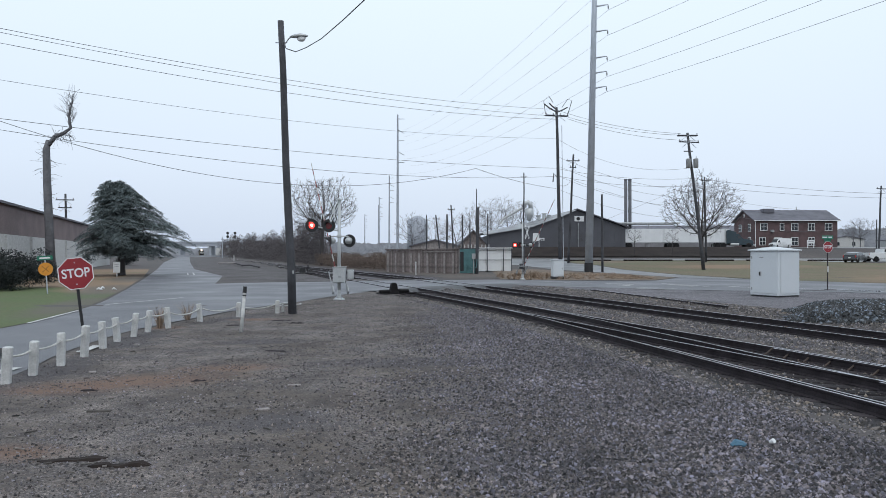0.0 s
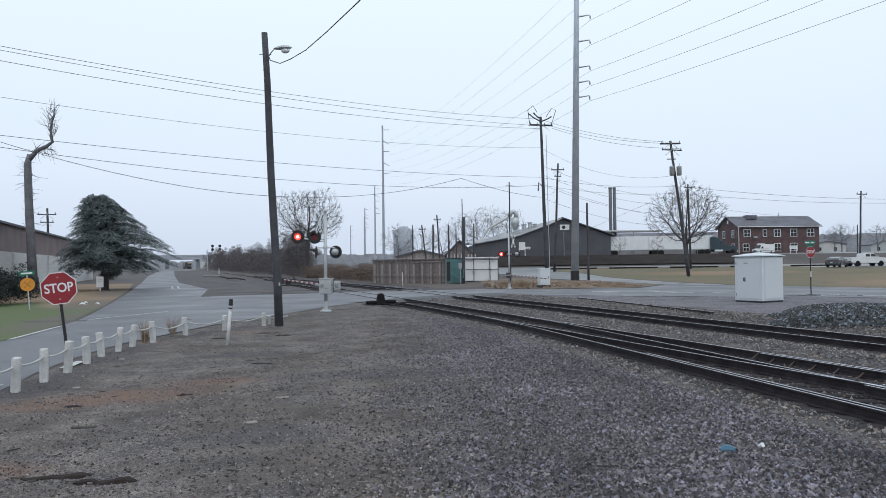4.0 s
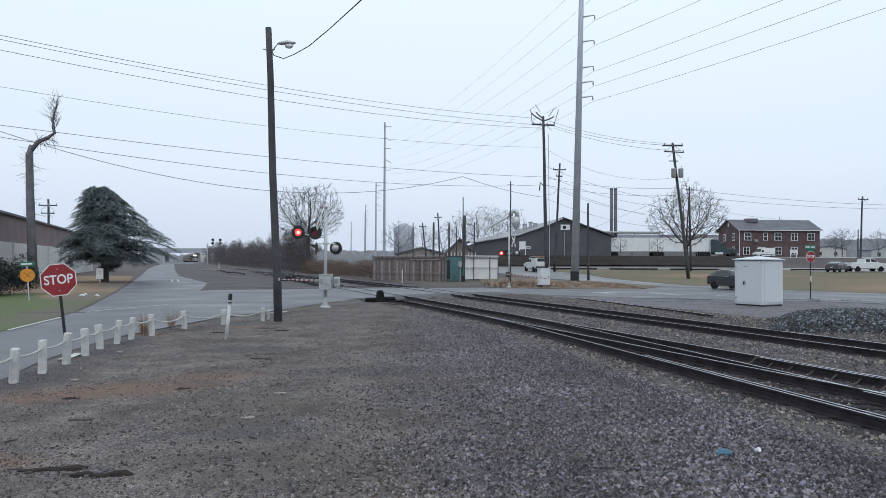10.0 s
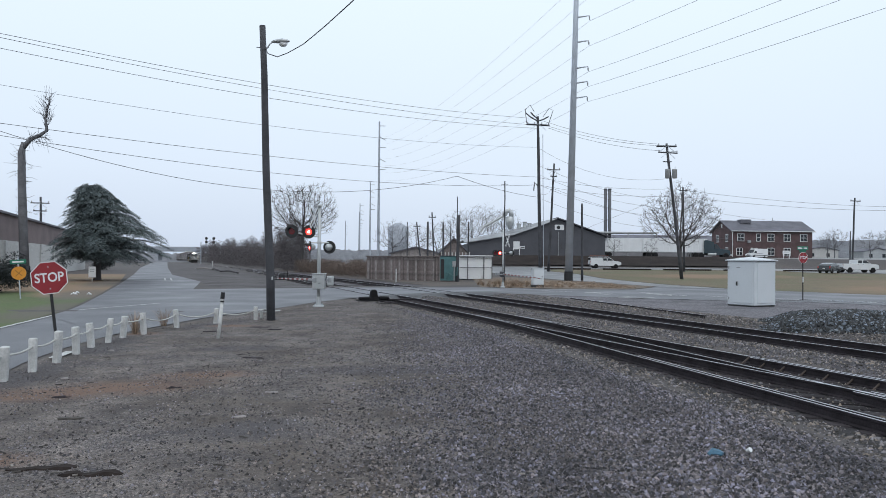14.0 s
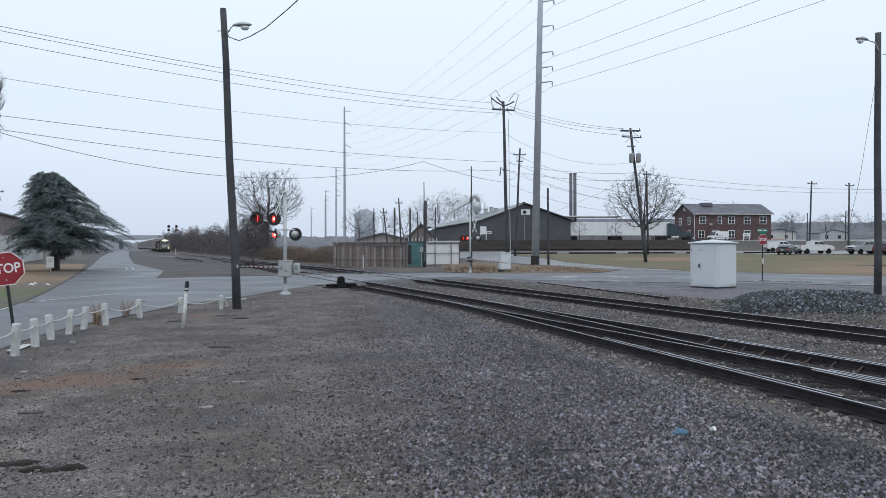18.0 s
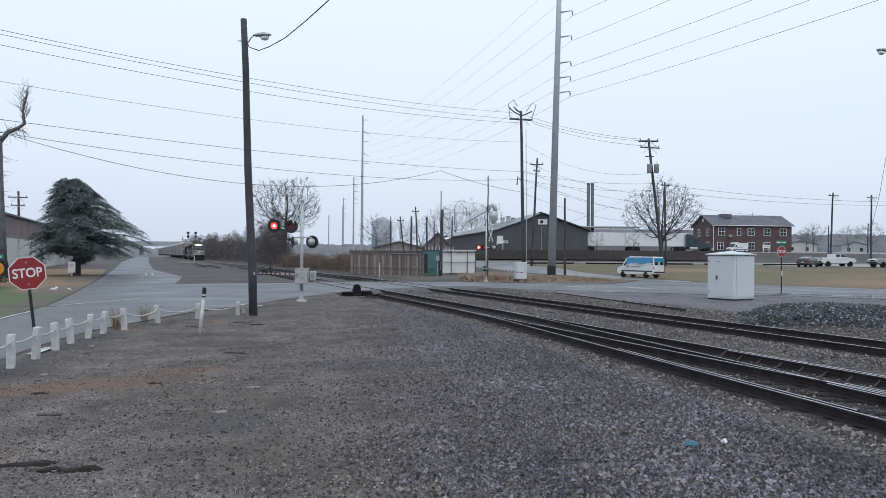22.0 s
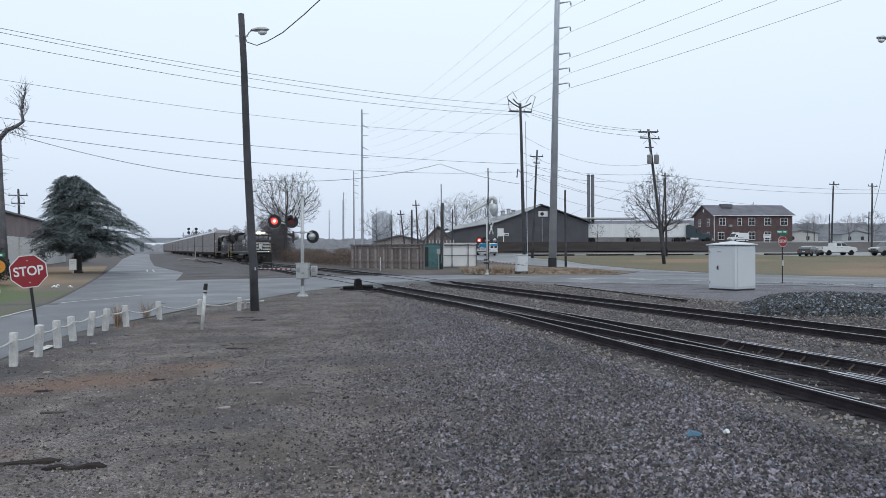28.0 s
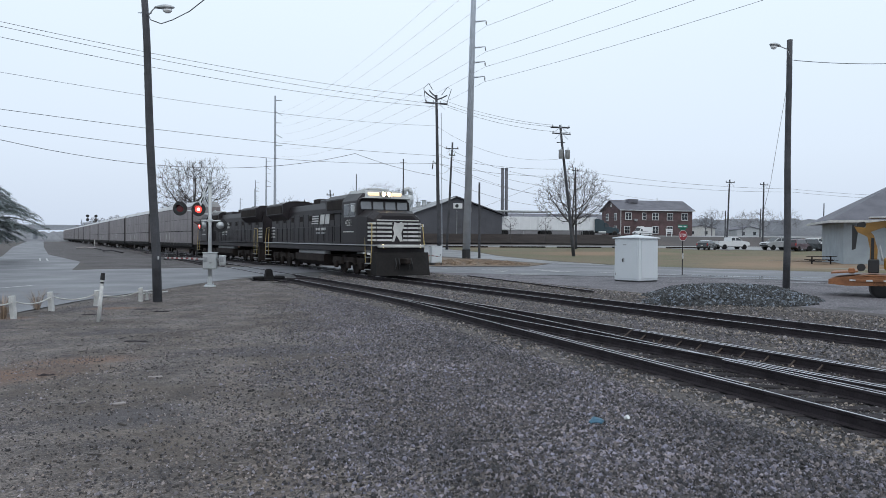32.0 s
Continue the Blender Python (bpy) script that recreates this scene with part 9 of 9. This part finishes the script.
    part("roof_housing", Build().box(-9.9, 0, 4.35, 2.4, 1.3, 0.35, 0.08), M["loco"], t)
    part("air_conditioner", Build().box(-3.9, 0, 4.68, 1.0, 1.2, 0.22, 0.06), M["loco_roof"], cb)
    part("horn", Build().tube([(-4.7, 0.5, 4.75), (-4.2, 0.5, 4.78)], [0.03, 0.1], 8), M["alu"], cb)
    bogie(t, -4.6, 3, 0.52)
    bogie(t, -17.4, 3, 0.52)
    return t


def autorack(m, seed):
    rg_ = random.Random(seed)
    t = thing("autorack_wagon", m, "tall faded grey autorack wagon with ribbed steel sides", "railway wagon", "autorack wagons")
    L, w = 27.4, 1.55
    part("underframe", Build().box(-L / 2, 0, 0.95, L - 0.6, 2.6, 0.5, 0.05), M["rack_dark"], t)
    part("shell", Build().loft([[(x, -w + 0.06, 1.15), (x, w - 0.06, 1.15), (x, w - 0.06, 5.2), (x, w * 0.7, 5.62), (x, -w * 0.7, 5.62), (x, -w + 0.06, 5.2)] for x in (-0.5, -L + 0.5)]), M["rack_dark"], t)
    part("roof", Build().loft([[(x, -w - 0.02, 5.18), (x, w + 0.02, 5.18), (x, w * 0.72, 5.68), (x, 0, 5.78), (x, -w * 0.72, 5.68)] for x in (-0.4, -L + 0.4)]), M["rack_roof"], t)
    n = 13
    for s in (-1, 1):
        for k in range(n):
            x = -0.75 - (k + 0.5) * (L - 1.5) / n
            for z in (1.95, 3.25, 4.5):
                part("side_panel", Build().box(x, s * w, z, (L - 1.5) / n - 0.06, 0.05, 1.22, 0.012), M["rack"], t)
            part("panel_post", Build().box(x - (L - 1.5) / n / 2, s * w, 3.15, 0.10, 0.10, 4.1, 0.01), M["rack"], t)
        part("sill", Build().box(-L / 2, s * w, 1.12, L - 1.0, 0.1, 0.34, 0.02), M["rack_dark"], t)
        for k in range(rg_.randint(3, 7)):
            part("paint_scrawl", Build().box(-rg_.uniform(2, L - 2), s * (w + 0.035), 1.6 + rg_.uniform(0, 0.5), rg_.uniform(0.12, 0.3), 0.012, rg_.uniform(0.5, 1.1), m=None), M["loco_white"], t, "pale paint mark")
    for x in (-0.45, -L + 0.45):
        part("end_door", Build().box(x, 0, 3.2, 0.08, 2.9, 4.0, 0.02), M["rack"], t)
    for x in (-2.6, -L + 2.6):
        bogie(t, x, 2, 0.42, 1.0)
    part("coupler", Build().box(-L / 2, 0, 0.86, L + 1.0, 0.3, 0.26), M["loco_grime"], t)
    return t


SCALE_T = 1.05
HEAD = math.degrees(math.atan2(-1.0, -SL))        # the way the train runs, towards the crossing
TRAIN = []
lo1 = locomotive(pose(0, 0, 0), "black diesel locomotive with white nose stripes, headlights lit", "4051", True)
TRAIN.append((lo1, 0.0, 0))
lo2 = locomotive(pose(0, 0, 0), "second black diesel locomotive running cab rearward", "6157", False)
TRAIN.append((lo2, 23.6 + 23.3, 180))
first = autorack(pose(0, 0, 0), 1)
for k in range(12):
    c = first if k == 0 else copy_thing(first, pose(0, 0, 0))
    TRAIN.append((c, 47.8 + k * 28.4, 0))


# ---- what moves ----
def drive(t, rows, lift=0.035):
    """Key a road vehicle along points (seconds, x, y), headed the way it goes."""
    out = []
    for i, (s, x, y) in enumerate(rows):
        a, b_ = rows[max(0, i - 1)], rows[min(len(rows) - 1, i + 1)]
        out.append((s, pose(x, y, rise(x, y) + lift, 0, 0, math.degrees(math.atan2(b_[2] - a[2], b_[1] - a[1])))))
    walk(t, out)


def spin(t, rows, r):
    """Turn the wheels of a vehicle by the way it has gone."""
    ks = np.arange(rows[0][0], rows[-1][0], 0.05)
    xs, ys = np.interp(ks, [q[0] for q in rows], [q[1] for q in rows]), np.interp(ks, [q[0] for q in rows], [q[2] for q in rows])
    gone = np.concatenate([[0], np.cumsum(np.hypot(np.diff(xs), np.diff(ys)))])
    for w in t.children:
        if w.name.startswith("wheel") and "arch" not in w.name:
            p = w.matrix_basis.translation.copy()
            turns = [(float(s), Matrix.Translation(p) @ Matrix.Rotation(float(g / r) % 6.2832, 4, "Y")) for s, g in zip(ks, gone)]
            walk(w, turns)


def motions():
    # the train comes on at sixty kilometres an hour, each car headed along the curve
    for t, back, turn in TRAIN:
        t.scale = (SCALE_T * (1.06 if "locomotive" in t.name else 1.0), SCALE_T, SCALE_T * (1.0 if "locomotive" in t.name else 1.06))
        rows = []
        for s in range(33):
            y = 37.0 + 17.8 * (32.0 - s) - 0.035 * (32.0 - s) ** 2 + back * SCALE_T / UN
            ym = y + (-11 if turn else 11)
            rows.append((float(s), pose(xf(y), y, 0.03, 0, 0, math.degrees(math.atan2(-1.0, -(xf(ym + 5) - xf(ym - 5)) / 10)) + turn)))
        walk(t, rows)
    # gate arms come down
    for arm, heading, pivot, drop in ((arm_1, 116, (-0.12, -0.02, 1.2), ((0, 52), (0.5, 46), (1.0, 39), (1.5, 32), (2.0, 24), (2.5, 17), (3.0, 11), (3.5, 5), (4.0, 1), (4.5, -1), (32, -1))),
                                      (arm_2, -79, (0.05, -0.25, 1.05), ((0, 34), (0.5, 28), (1.0, 22), (1.5, 16), (2.0, 10.5), (2.5, 5.5), (3.0, 1.5), (3.5, -0.4), (4.0, -0.8), (32, -0.8)))):
        walk(arm, [(s, pose(*pivot, 0, -a, heading)) for s, a in drop])
    # flashing lamps, two by two in turn, by turning the added discs
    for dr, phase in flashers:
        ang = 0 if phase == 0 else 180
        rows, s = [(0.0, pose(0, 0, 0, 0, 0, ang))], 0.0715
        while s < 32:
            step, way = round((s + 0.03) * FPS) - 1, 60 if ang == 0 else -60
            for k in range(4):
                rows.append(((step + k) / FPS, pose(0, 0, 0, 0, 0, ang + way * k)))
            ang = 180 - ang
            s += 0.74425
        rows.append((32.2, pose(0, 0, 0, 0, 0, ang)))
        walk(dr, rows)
    utility_truck.scale = (0.92, 0.92, 0.92)
    drive(utility_truck, [(0, 62, 14), (2.5, 45, 31), (4.2, 32.5, 45.5), (5.0, 28.8, 54), (5.5, 27.1, 60.5), (6, 25.3, 66.4), (7, 21.4, 75.2), (8, 18.4, 82), (9, 15.9, 88.5), (10.4, 14.4, 98), (11, 15.0, 103), (11.6, 16.8, 109), (12.2, 19.6, 114.5), (13, 25, 117.6), (14, 30.9, 118), (15, 39, 118), (16.5, 53, 118), (18, 68, 117), (22, 110, 114), (32, 215, 110)])
    drive(hatch, [(0, -11.5, 118.6), (3, -9, 118.4), (4.5, -4.5, 117.6), (6, 6.5, 112.5), (7, 11.5, 101), (8, 15.4, 86.5), (8.5, 17.0, 78.5), (9, 18.8, 71), (9.5, 21.0, 62), (10, 23.2, 52.5), (10.4, 24.8, 45.5), (11, 29.3, 38.5), (12, 39, 28), (14, 60, 8), (32, 190, -110)])
    blue_van.scale = (0.78, 0.78, 0.78)
    drive(blue_van, [(0, 190, -110), (16, 54, 16), (18, 38, 33), (19, 32.2, 39.6), (19.5, 29.4, 42.8), (20, 27.3, 46.6), (20.5, 25.9, 50.5), (21, 24.8, 55.8), (21.5, 23.9, 61), (22, 22.4, 65.8), (23, 18.4, 71), (24, 16.7, 76.4), (25, 15.6, 82.8), (26, 14.4, 91), (27, 13.8, 101), (28, 12.6, 111), (29, 7, 116.6), (32, -18, 117.6)])
    spin(utility_truck, [(3.0, 41.6, 34.8), (5.0, 28.8, 54), (7, 21.4, 75.2), (9, 16.5, 88.5), (11, 15.5, 103), (12.2, 19.6, 114.5), (13, 25, 117.6), (14.6, 36, 118)], 0.39)
    spin(hatch, [(7.5, 13.5, 94), (9, 18.8, 71), (10.4, 24.8, 45.5), (11.4, 33, 34)], 0.32)
    spin(blue_van, [(18.8, 33, 38.6), (20, 27.3, 46.6), (21, 24.8, 55.8), (22, 22.4, 65.8), (24, 16.3, 76.4), (25.4, 15, 86)], 0.30)


motions()
